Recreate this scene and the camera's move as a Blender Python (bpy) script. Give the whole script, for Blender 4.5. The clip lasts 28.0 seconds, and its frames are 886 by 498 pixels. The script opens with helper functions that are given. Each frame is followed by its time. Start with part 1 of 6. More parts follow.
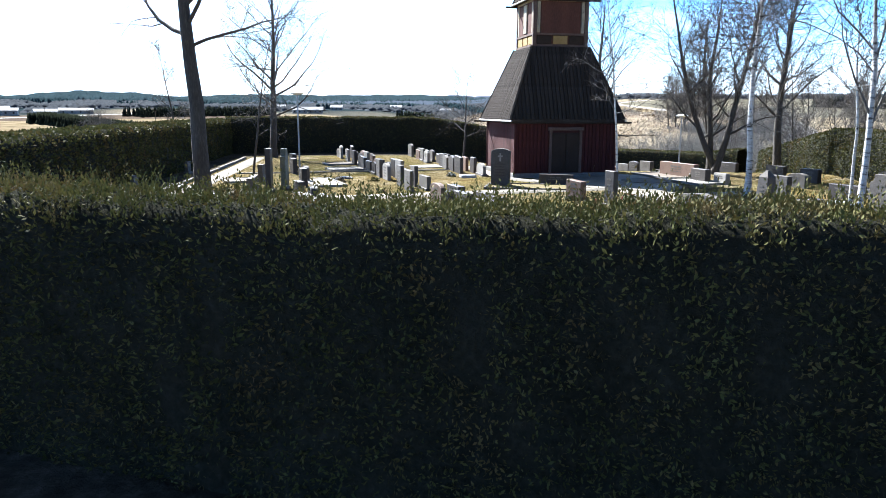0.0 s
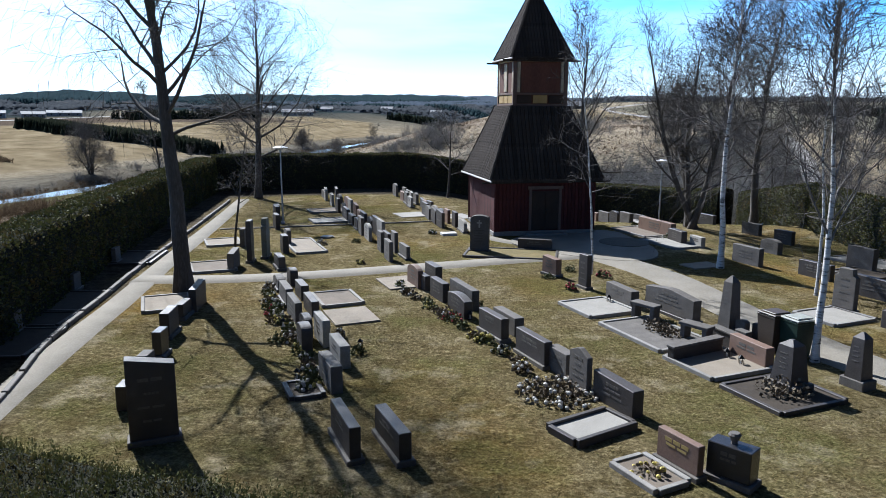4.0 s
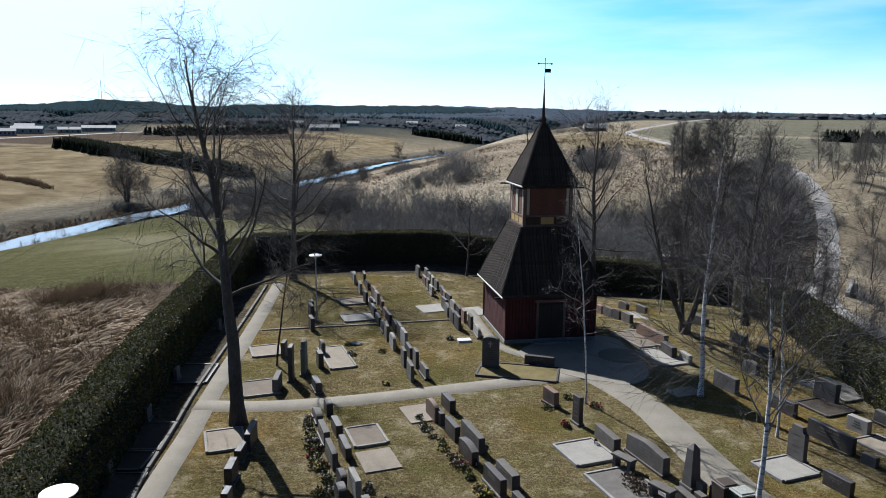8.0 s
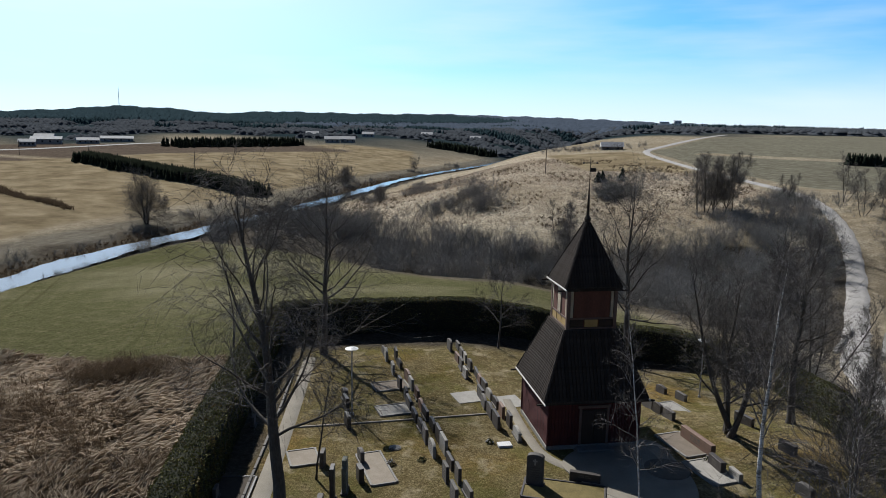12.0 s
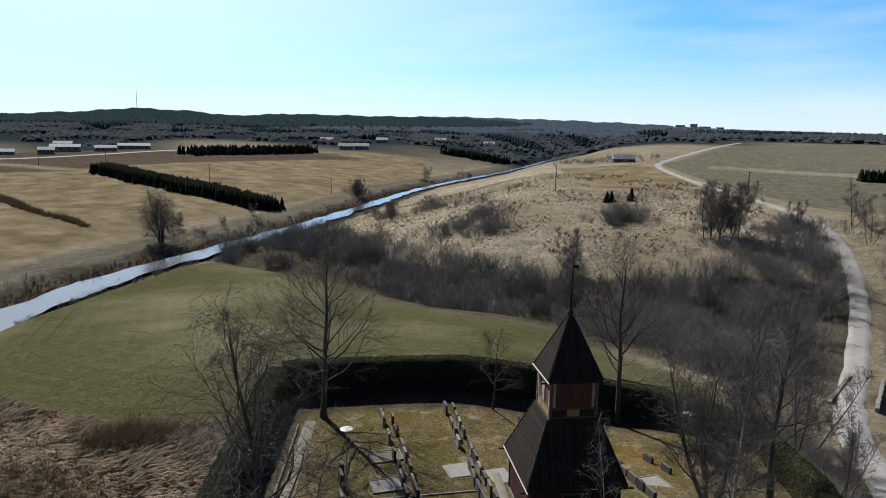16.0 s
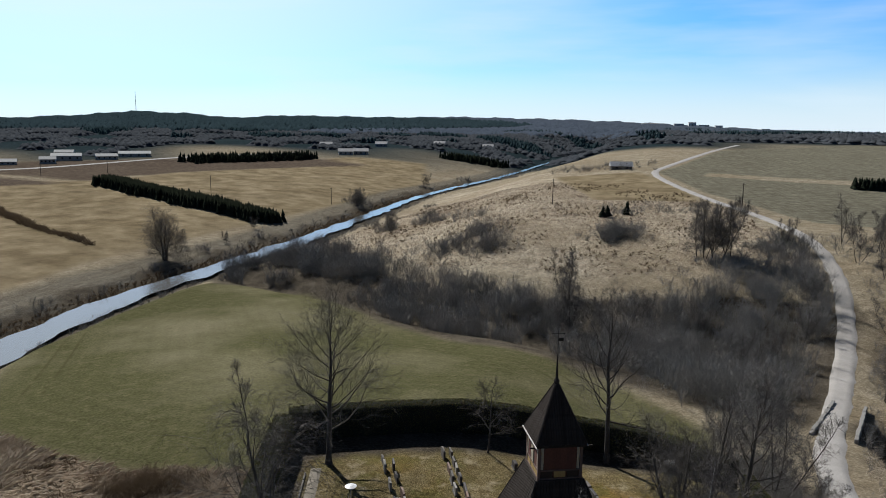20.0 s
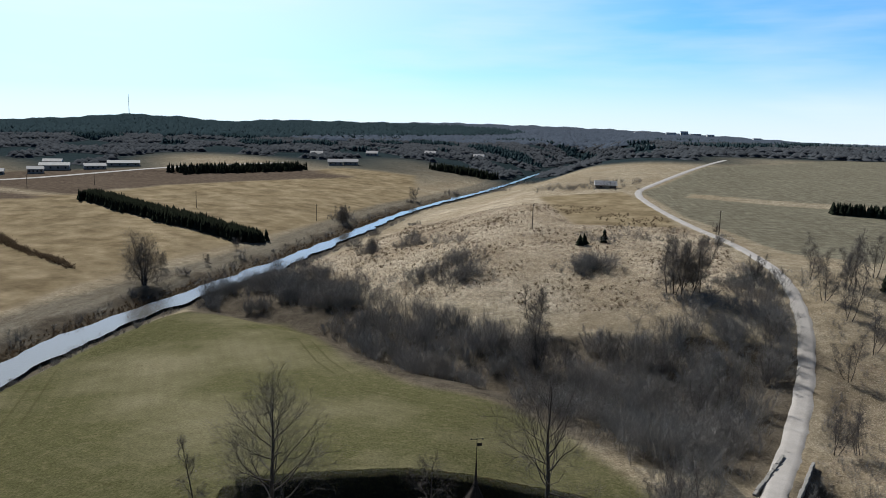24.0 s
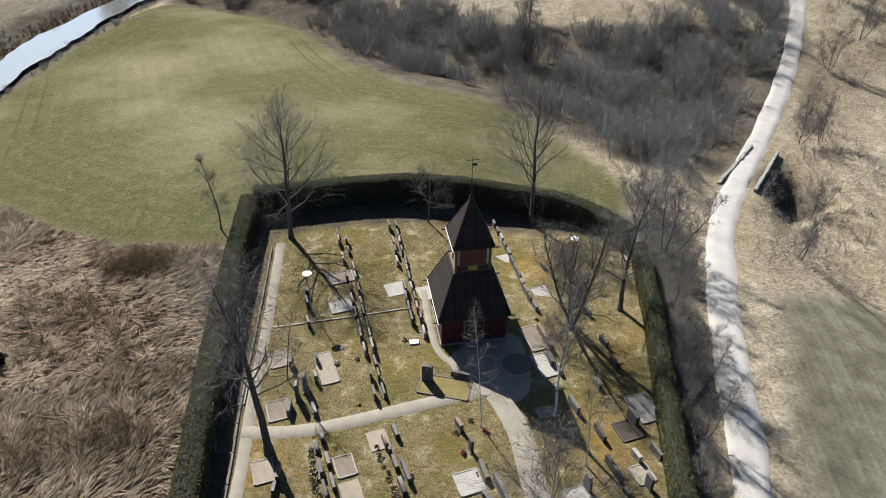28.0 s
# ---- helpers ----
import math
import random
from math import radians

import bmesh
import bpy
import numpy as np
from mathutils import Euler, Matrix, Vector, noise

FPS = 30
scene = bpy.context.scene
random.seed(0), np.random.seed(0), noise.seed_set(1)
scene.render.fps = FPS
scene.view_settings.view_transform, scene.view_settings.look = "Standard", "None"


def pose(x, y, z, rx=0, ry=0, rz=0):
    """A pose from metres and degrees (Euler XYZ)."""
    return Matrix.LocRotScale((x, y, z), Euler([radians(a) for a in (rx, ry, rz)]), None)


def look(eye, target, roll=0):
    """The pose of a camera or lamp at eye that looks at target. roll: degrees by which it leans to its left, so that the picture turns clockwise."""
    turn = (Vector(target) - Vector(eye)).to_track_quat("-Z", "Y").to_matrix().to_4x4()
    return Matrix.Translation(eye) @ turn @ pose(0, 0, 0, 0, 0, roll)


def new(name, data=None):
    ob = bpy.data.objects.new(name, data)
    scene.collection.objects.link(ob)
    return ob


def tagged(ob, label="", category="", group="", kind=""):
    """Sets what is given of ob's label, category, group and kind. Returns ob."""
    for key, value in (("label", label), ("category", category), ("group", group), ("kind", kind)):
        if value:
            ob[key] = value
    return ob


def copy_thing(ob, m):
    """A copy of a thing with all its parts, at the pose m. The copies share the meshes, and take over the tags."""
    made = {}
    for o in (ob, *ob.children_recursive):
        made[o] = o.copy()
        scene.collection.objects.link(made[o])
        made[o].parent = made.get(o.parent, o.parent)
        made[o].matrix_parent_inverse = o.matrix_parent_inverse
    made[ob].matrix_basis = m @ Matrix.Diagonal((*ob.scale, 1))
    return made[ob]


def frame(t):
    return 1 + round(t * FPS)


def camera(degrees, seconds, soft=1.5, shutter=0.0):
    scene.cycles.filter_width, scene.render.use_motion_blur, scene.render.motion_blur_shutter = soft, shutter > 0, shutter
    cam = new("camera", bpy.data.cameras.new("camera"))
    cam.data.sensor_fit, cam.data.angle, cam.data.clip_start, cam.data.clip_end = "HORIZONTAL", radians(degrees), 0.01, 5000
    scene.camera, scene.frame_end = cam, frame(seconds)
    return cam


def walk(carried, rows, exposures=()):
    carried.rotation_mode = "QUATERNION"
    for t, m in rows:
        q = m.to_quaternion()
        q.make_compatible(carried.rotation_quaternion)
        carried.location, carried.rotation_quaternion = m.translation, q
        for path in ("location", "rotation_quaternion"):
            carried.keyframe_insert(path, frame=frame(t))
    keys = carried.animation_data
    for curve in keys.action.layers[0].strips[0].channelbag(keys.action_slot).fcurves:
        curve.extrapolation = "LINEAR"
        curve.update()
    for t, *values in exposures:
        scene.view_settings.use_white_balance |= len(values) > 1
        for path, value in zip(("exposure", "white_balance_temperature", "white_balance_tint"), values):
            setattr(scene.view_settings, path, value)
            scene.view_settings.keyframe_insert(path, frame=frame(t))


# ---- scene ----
cam = camera(63.7, 28.0, soft=0.65)
PATH = [
    (0, (1.21, 0.8, 3.247), (0.996, 2.751, 2.866), 0.2),
    (0.5, (1.053, 1.016, 3.567), (0.869, 2.97, 3.184), 0.5),
    (1, (0.872, 1.196, 3.934), (0.713, 3.152, 3.548), 0.8),
    (1.5, (0.723, 1.31, 4.334), (0.606, 3.268, 3.946), 1.0),
    (2, (0.74, 1.36, 4.642), (0.646, 3.319, 4.251), 0.9),
    (2.5, (0.904, 1.329, 4.926), (0.777, 3.287, 4.537), 0.7),
    (3, (1.154, 1.275, 5.243), (1.027, 3.233, 4.855), 0.8),
    (3.5, (1.418, 1.137, 5.637), (1.231, 3.091, 5.252), 0.4),
    (5.5, (2.529, 0.216, 8.368), (2.339, 2.171, 7.99), 0.1),
    (6, (2.839, -0.363, 9.161), (2.631, 1.592, 8.793), 0.3),
    (6.5, (2.964, -0.97, 10.005), (2.755, 0.984, 9.633), 0.4),
    (7, (2.864, -1.556, 10.828), (2.659, 0.398, 10.454), 0.6),
    (7.5, (2.741, -1.993, 11.493), (2.495, -0.041, 11.135), 0.2),
    (8, (2.332, -2.266, 12.323), (2.076, -0.315, 11.964), 0.6),
    (8.5, (1.907, -2.281, 12.982), (1.639, -0.332, 12.618), 0.6),
    (9, (1.572, -2.079, 13.545), (1.323, -0.129, 13.178), 0.7),
    (9.5, (0.998, -1.709, 13.985), (0.818, 0.248, 13.616), 1.2),
    (10, (0.647, -1.51, 14.526), (0.542, 0.453, 14.158), 1.6),
    (10.5, (0.533, -1.131, 15.12), (0.43, 0.834, 14.759), 1.7),
    (11, (0.565, -0.763, 15.778), (0.411, 1.199, 15.426), 1.4),
    (11.5, (0.533, -0.632, 16.45), (0.287, 1.323, 16.107), 1.2),
    (12, (0.418, -0.799, 17.284), (0.128, 1.15, 16.944), 1.1),
    (12.5, (0.283, -0.974, 18.078), (-0.027, 0.973, 17.742), 1.0),
    (13, (0.365, -1.111, 18.857), (0.059, 0.837, 18.522), 1.1),
    (13.5, (0.496, -1.125, 19.593), (0.19, 0.823, 19.258), 1.0),
    (15.5, (1.899, -1.325, 22.216), (1.577, 0.62, 21.88), 1.0),
    (16, (1.894, -1.617, 22.834), (1.564, 0.327, 22.496), 1.2),
    (16.5, (1.822, -1.99, 23.493), (1.47, -0.051, 23.156), 1.1),
    (17, (1.936, -2.397, 24.061), (1.587, -0.456, 23.729), 1.1),
    (17.5, (2.112, -2.736, 24.63), (1.755, -0.797, 24.3), 1.0),
    (18, (2.326, -2.835, 25.141), (2.018, -0.888, 24.805), 1.3),
    (18.5, (2.176, -3.112, 25.787), (1.935, -1.156, 25.443), 1.6),
    (19, (2.057, -3.523, 26.59), (1.817, -1.567, 26.247), 1.6),
    (19.5, (2.167, -3.928, 27.348), (1.888, -1.977, 27.005), 1.2),
    (20, (2.567, -4.195, 28.139), (2.237, -2.253, 27.798), 0.7),
    (20.5, (3.403, -3.976, 28.728), (3.065, -2.035, 28.384), 0.4),
    (21, (4.509, -3.356, 29.254), (4.209, -1.41, 28.906), 0.4),
    (21.5, (5.415, -2.781, 29.942), (5.087, -0.838, 29.599), 0.4),
    (23.5, (6.899, -3.851, 34.431), (6.563, -1.909, 34.093), 1.1),
    (24, (7.016, -4.104, 35.198), (6.703, -2.156, 34.868), 1.3),
    (24.5, (7.05, -4.656, 36.013), (6.743, -2.707, 35.687), 1.4),
    (25, (7.111, -5.766, 36.923), (6.787, -3.824, 36.571), 1.3),
    (25.4, (6.968, -6.835, 37.775), (6.657, -4.945, 37.198), 1.3),
    (25.5, (6.871, -7.028, 37.874), (6.571, -5.157, 37.235), 1.6),
    (25.8, (6.445, -7.281, 38.312), (6.167, -5.493, 37.461), 2.2),
    (26, (6.182, -7.317, 38.507), (5.92, -5.567, 37.575), 1.7),
    (26.1, (6.109, -7.355, 38.554), (5.853, -5.623, 37.586), 1.8),
    (26.5, (6.076, -7.211, 39.012), (5.77, -5.536, 37.962), 1.5),
    (27, (5.8, -7.257, 39.59), (5.45, -5.622, 38.494), 0.8),
    (27.5, (5.894, -7.078, 39.81), (5.58, -5.452, 38.689), 0.7),
    (28, (6.544, -6.509, 39.8), (6.328, -4.886, 38.652), 0.5),
]
EXPOSURES = [(0.0, 1.95, 6050, 10), (1.0, 1.65, 6050, 10), (2.0, 1.1, 5900, 10), (3.0, 0.8, 5800, 10), (6.0, 0.8, 5900, 10), (8.0, 0.45, 6050, 10), (11.0, 0.1, 6250, 10), (13.0, 0.08, 6400, 10),
             (20.0, -0.05, 6500, 10), (24.0, 0.06, 6500, 10), (24.9, -0.08, 6500, 10), (25.6, 0.42, 6500, 10), (26.4, 0.8, 6500, 10), (27.0, 0.93, 6500, 10), (28.0, 1.0, 6500, 10)]
walk(cam, [(t, look(eye, target, roll)) for t, eye, target, roll in PATH], EXPOSURES)

# ---------------- light ----------------
SUN_WAY = Vector((-0.62 * 0.788, 0.785 * 0.788, 0.616)).normalized()   # from the ground towards the sun
world = bpy.data.worlds.new("world")
scene.world = world
world.use_nodes = True
wn = world.node_tree.nodes
sky = wn.new("ShaderNodeTexSky")
sky.sky_type = "NISHITA"
sky.sun_disc = False
sky.sun_elevation = math.asin(SUN_WAY.z)
sky.sun_rotation = math.atan2(SUN_WAY.x, SUN_WAY.y)
sky.air_density, sky.dust_density, sky.ozone_density = 1.0, 0.7, 2.0
wn["Background"].inputs["Strength"].default_value = 0.1
veil = wn.new("ShaderNodeTexNoise")          # thin high cloud
veil.inputs["Scale"].default_value, veil.inputs["Detail"].default_value = 2.2, 5
stretch = wn.new("ShaderNodeMapping")
stretch.inputs["Scale"].default_value = (1.0, 1.0, 7.0)
coord = wn.new("ShaderNodeTexCoord")
wl = world.node_tree.links
wl.new(coord.outputs["Generated"], stretch.inputs[0])
wl.new(stretch.outputs[0], veil.inputs["Vector"])
cover = wn.new("ShaderNodeMapRange")
cover.inputs["From Min"].default_value, cover.inputs["From Max"].default_value, cover.inputs["To Max"].default_value = 0.5, 0.72, 0.45
wl.new(veil.outputs["Fac"], cover.inputs["Value"])
cool = wn.new("ShaderNodeMix")
cool.data_type, cool.blend_type = "RGBA", "MULTIPLY"
cool.inputs["Factor"].default_value = 1.0
deep = wn.new("ShaderNodeMapRange")            # dims the sky towards the unseen zenith, to deepen the shade
deep.interpolation_type = "SMOOTHSTEP"
deep.inputs["From Min"].default_value, deep.inputs["From Max"].default_value = 0.22, 0.75
tints = wn.new("ShaderNodeMix")
tints.data_type = "RGBA"
tints.inputs["A"].default_value, tints.inputs["B"].default_value = (0.42, 0.95, 1.6, 1), (0.1, 0.13, 0.17, 1)
wl.new(deep.outputs[0], tints.inputs["Factor"])
wl.new(tints.outputs["Result"], cool.inputs["B"])
wl.new(sky.outputs[0], cool.inputs["A"])
cloud = wn.new("ShaderNodeMix")
cloud.data_type = "RGBA"
cloud.inputs["B"].default_value = (7.6, 8.8, 9.8, 1)
veil_low = wn.new("ShaderNodeMath")
veil_low.operation = "MULTIPLY"
wl.new(cover.outputs[0], veil_low.inputs[0])
wl.new(veil_low.outputs[0], cloud.inputs["Factor"])
wl.new(cool.outputs["Result"], cloud.inputs["A"])
# pale haze low over the land
part_z = wn.new("ShaderNodeSeparateXYZ")
wl.new(coord.outputs["Generated"], part_z.inputs[0])
low = wn.new("ShaderNodeMapRange")
low.interpolation_type = "SMOOTHSTEP"
low.inputs["From Min"].default_value, low.inputs["From Max"].default_value = 0.13, -0.02
low.inputs["To Min"].default_value, low.inputs["To Max"].default_value = 0.0, 0.85
wl.new(part_z.outputs["Z"], low.inputs["Value"])
wl.new(part_z.outputs["Z"], deep.inputs["Value"])
# the white glare of the sky round the sun
dot = wn.new("ShaderNodeVectorMath")
dot.operation = "DOT_PRODUCT"
dot.inputs[1].default_value = SUN_WAY
wl.new(coord.outputs["Generated"], dot.inputs[0])
glare = wn.new("ShaderNodeMapRange")
glare.interpolation_type = "SMOOTHSTEP"
glare.inputs["From Min"].default_value, glare.inputs["From Max"].default_value, glare.inputs["To Max"].default_value = 0.58, 1.0, 0.85
wl.new(dot.outputs["Value"], glare.inputs["Value"])
most = wn.new("ShaderNodeMath")
most.operation = "MAXIMUM"
wl.new(low.outputs[0], most.inputs[0])
upper_fade = wn.new("ShaderNodeMapRange")     # fades haze out of the unseen upper sky, for darker shade
upper_fade.interpolation_type = "SMOOTHSTEP"
upper_fade.inputs["From Min"].default_value, upper_fade.inputs["From Max"].default_value = 0.3, 0.58
upper_fade.inputs["To Min"].default_value, upper_fade.inputs["To Max"].default_value = 1.0, 0.12
wl.new(part_z.outputs["Z"], upper_fade.inputs["Value"])
wl.new(upper_fade.outputs[0], veil_low.inputs[1])
both = wn.new("ShaderNodeMath")
both.operation = "MULTIPLY"
wl.new(glare.outputs[0], both.inputs[0])
wl.new(upper_fade.outputs[0], both.inputs[1])
wl.new(both.outputs[0], most.inputs[1])
haze = wn.new("ShaderNodeMix")
haze.data_type = "RGBA"
haze.inputs["B"].default_value = (9.0, 10.2, 11.2, 1)
wl.new(most.outputs[0], haze.inputs["Factor"])
wl.new(cloud.outputs["Result"], haze.inputs["A"])
# the unseen sky turned from the sun is dimmed, so shade falls darker
away = wn.new("ShaderNodeMapRange")
away.interpolation_type = "SMOOTHSTEP"
away.inputs["From Min"].default_value, away.inputs["From Max"].default_value = -0.3, 0.42
away.inputs["To Min"].default_value, away.inputs["To Max"].default_value = 0.32, 1.0
wl.new(dot.outputs["Value"], away.inputs["Value"])
turned_sky = wn.new("ShaderNodeVectorMath")
turned_sky.operation = "SCALE"
wl.new(haze.outputs["Result"], turned_sky.inputs[0])
wl.new(away.outputs[0], turned_sky.inputs["Scale"])
wl.new(turned_sky.outputs[0], wn["Background"].inputs["Color"])
sun = bpy.data.lights.new("sun", "SUN")
sun.energy, sun.angle, sun.color = 6.6, radians(0.55), (1.0, 0.975, 0.93)
new("sun", sun).matrix_world = look(SUN_WAY * 100, (0, 0, 0))


# ---------------- materials ----------------
def nodes_of(name, rough=0.9, metal=0.0, spec=0.3):
    m = bpy.data.materials.new(name)
    m.use_nodes = True
    b = m.node_tree.nodes["Principled BSDF"]
    b.inputs["Roughness"].default_value = rough
    b.inputs["Metallic"].default_value = metal
    b.inputs["Specular IOR Level"].default_value = spec
    return m, m.node_tree.nodes, m.node_tree.links, b


def noise_node(n, l, scale, detail=5.0, rough=0.6, coord="Object", stretch=(1, 1, 1)):
    tc = n.new("ShaderNodeTexCoord")
    mp = n.new("ShaderNodeMapping")
    mp.inputs["Scale"].default_value = stretch
    t = n.new("ShaderNodeTexNoise")
    t.inputs["Scale"].default_value = scale
    t.inputs["Detail"].default_value = detail
    t.inputs["Roughness"].default_value = rough
    l.new(tc.outputs[coord], mp.inputs[0])
    l.new(mp.outputs[0], t.inputs["Vector"])
    return t.outputs["Fac"]


ALBEDO_SCALE = 0.74       # darkens all tinted base colours alike, to deepen shade under the stronger sun


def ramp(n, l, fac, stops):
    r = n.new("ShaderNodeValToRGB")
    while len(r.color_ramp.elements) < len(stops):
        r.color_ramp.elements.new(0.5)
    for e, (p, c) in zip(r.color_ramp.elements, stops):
        e.position, e.color = p, (*(c if c[0] == c[1] == c[2] else tuple(v * ALBEDO_SCALE for v in c)), 1)
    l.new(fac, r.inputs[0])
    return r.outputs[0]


def mix(n, l, fac, a, b, kind="MIX"):
    x = n.new("ShaderNodeMix")
    x.data_type, x.blend_type = "RGBA", kind
    for s, v in ((x.inputs["Factor"], fac), (x.inputs["A"], a), (x.inputs["B"], b)):
        if isinstance(v, (int, float)):
            s.default_value = v
        elif isinstance(v, tuple):
            s.default_value = (*v, 1)
        else:
            l.new(v, s)
    return x.outputs["Result"]


def bump(n, l, b, height, strength, dist):
    x = n.new("ShaderNodeBump")
    x.inputs["Strength"].default_value, x.inputs["Distance"].default_value = strength, dist
    l.new(height, x.inputs["Height"])
    l.new(x.outputs[0], b.inputs["Normal"])


def thin(m, amount):
    """Lets light through thin blades and leaves."""
    n, l = m.node_tree.nodes, m.node_tree.links
    b = n["Principled BSDF"]
    tr = n.new("ShaderNodeBsdfTranslucent")
    l.new(b.inputs["Base Color"].links[0].from_socket, tr.inputs["Color"])
    mx = n.new("ShaderNodeMixShader")
    mx.inputs[0].default_value = amount
    l.new(b.outputs[0], mx.inputs[1])
    l.new(tr.outputs[0], mx.inputs[2])
    l.new(mx.outputs[0], n["Material Output"].inputs["Surface"])
    return m


def surface(name, c1, c2, c3, scale=3.0, fine=40.0, rough=0.85, metal=0.0, spec=0.3, bumpy=0.4, dist=0.01, stretch=(1, 1, 1), per_object=0.0):
    """Two scales of mottling between three colours, a fine bump, and a change of tone from object to object."""
    m, n, l, b = nodes_of(name, rough, metal, spec)
    big = noise_node(n, l, scale, 4, 0.6, stretch=stretch)
    small = noise_node(n, l, fine, 6, 0.7, stretch=stretch)
    col = ramp(n, l, big, [(0.3, c1), (0.55, c2), (0.75, c3)])
    col = mix(n, l, 0.45, col, ramp(n, l, small, [(0.3, tuple(v * 0.55 for v in c2)), (0.5, c2), (0.72, tuple(min(1, v * 1.5) for v in c3))]))
    if per_object:
        oi = n.new("ShaderNodeObjectInfo")
        col = mix(n, l, per_object, col, ramp(n, l, oi.outputs["Random"], [(0.0, (0.35, 0.35, 0.35)), (0.5, (1, 1, 1)), (1.0, (1.0, 0.95, 0.9))]), "MULTIPLY")
    l.new(col, b.inputs["Base Color"])
    bump(n, l, b, small, bumpy, dist)
    return m


# ---------------- mesh helpers ----------------
def mesh_np(name, verts, faces, k):
    """A mesh from numpy arrays: verts (n,3) and faces (m,k)."""
    verts, faces = np.asarray(verts, np.float32), np.asarray(faces, np.int32)
    me = bpy.data.meshes.new(name)
    me.vertices.add(len(verts))
    me.vertices.foreach_set("co", verts.ravel())
    me.loops.add(faces.size)
    me.loops.foreach_set("vertex_index", faces.ravel())
    me.polygons.add(len(faces))
    me.polygons.foreach_set("loop_start", np.arange(0, faces.size, k, dtype=np.int32))
    me.polygons.foreach_set("loop_total", np.full(len(faces), k, np.int32))
    me.update(calc_edges=True)
    return me


def linked(name, me, material, parent=None, label=""):
    if material is not None and not me.materials:
        me.materials.append(material)
    ob = new(name, me)
    if parent is not None:
        ob.parent = parent
    if label:
        tagged(ob, label)
    return ob


def part(name, bm, material, parent=None, label="", smooth=False):
    """Links a bmesh as one mesh object under a thing or a part."""
    me = bpy.data.meshes.new(name)
    bmesh.ops.recalc_face_normals(bm, faces=bm.faces)
    bm.to_mesh(me)
    bm.free()
    if smooth:
        me.polygons.foreach_set("use_smooth", [True] * len(me.polygons))
    return linked(name, me, material, parent, label)


def box(x0, x1, y0, y1, z0, z1, bevel=0.0, bm=None, m=None):
    bm = bm or bmesh.new()
    r = bmesh.ops.create_cube(bm, size=1.0)
    bmesh.ops.transform(bm, matrix=Matrix.LocRotScale(((x0 + x1) / 2, (y0 + y1) / 2, (z0 + z1) / 2), None, (x1 - x0, y1 - y0, z1 - z0)), verts=r["verts"])
    if bevel:
        es = list({e for v in r["verts"] for e in v.link_edges})
        out = bmesh.ops.bevel(bm, geom=es, offset=bevel, segments=1, affect="EDGES")
        vs = out["verts"]
    else:
        vs = r["verts"]
    if m is not None:
        bmesh.ops.transform(bm, matrix=m, verts=list({v for v in vs} | {v for v in r["verts"] if v.is_valid}))
    return bm


def thing(name, m, label, category, group="", kind=""):
    ob = new(name)
    ob.matrix_world = m
    return tagged(ob, label, category, group, kind)


def smooth(a, b, v):
    t = np.clip((v - a) / (b - a), 0, 1)
    return t * t * (3 - 2 * t)


def poly_inside(x, y, pts):
    inside = np.zeros(np.shape(x), bool)
    for (x0, y0), (x1, y1) in zip(pts, pts[1:] + pts[:1]):
        c = (y0 > y) != (y1 > y)
        inside ^= c & (x < (x1 - x0) * (y - y0) / ((y1 - y0) or 1e-9) + x0)
    return inside


def line_dist(x, y, pts, closed=False):
    d = np.full(np.shape(x), 1e9)
    for (x0, y0), (x1, y1) in zip(pts, pts[1:] + (pts[:1] if closed else [])):
        dx, dy = x1 - x0, y1 - y0
        t = np.clip(((x - x0) * dx + (y - y0) * dy) / (dx * dx + dy * dy), 0, 1)
        d = np.minimum(d, np.hypot(x - x0 - t * dx, y - y0 - t * dy))
    return d


def signed(x, y, pts):
    d = line_dist(x, y, pts, True)
    return np.where(poly_inside(x, y, pts), -d, d)


# ---------------- the lie of the land ----------------
YARD = [(-10.3, 6.6), (18.9, 6.6), (18.2, 30), (18.3, 47), (17.6, 56.0), (14.6, 60.4), (9.6, 63.2), (3, 62.9), (-6.6, 59.6), (-15, 56.6), (-21.5, 53.5), (-19.0, 42), (-15.8, 29)]
RIVER = [(-66, 18), (-86, 62), (-95, 95), (-98, 125), (-98, 150), (-95, 178), (-90, 215), (-87, 255), (-85, 310), (-80, 420), (-45, 590), (-10, 900), (60, 1200)]
STREAM = [(46, 50), (42, 62), (39.5, 74), (38.5, 82), (33, 91), (10, 108), (-15, 122), (-45, 150), (-95, 176)]
ROAD = [(18.5, 2), (21.8, 16), (23.5, 28), (24.1, 36), (25.1, 46), (26.9, 56), (29.3, 67), (33.3, 78), (41.5, 98), (49.5, 119), (56, 139), (60, 160), (63, 189), (61.5, 228), (53, 262), (46, 310), (43.5, 358), (57, 396), (110, 555), (150, 660)]
WATER = -12.5


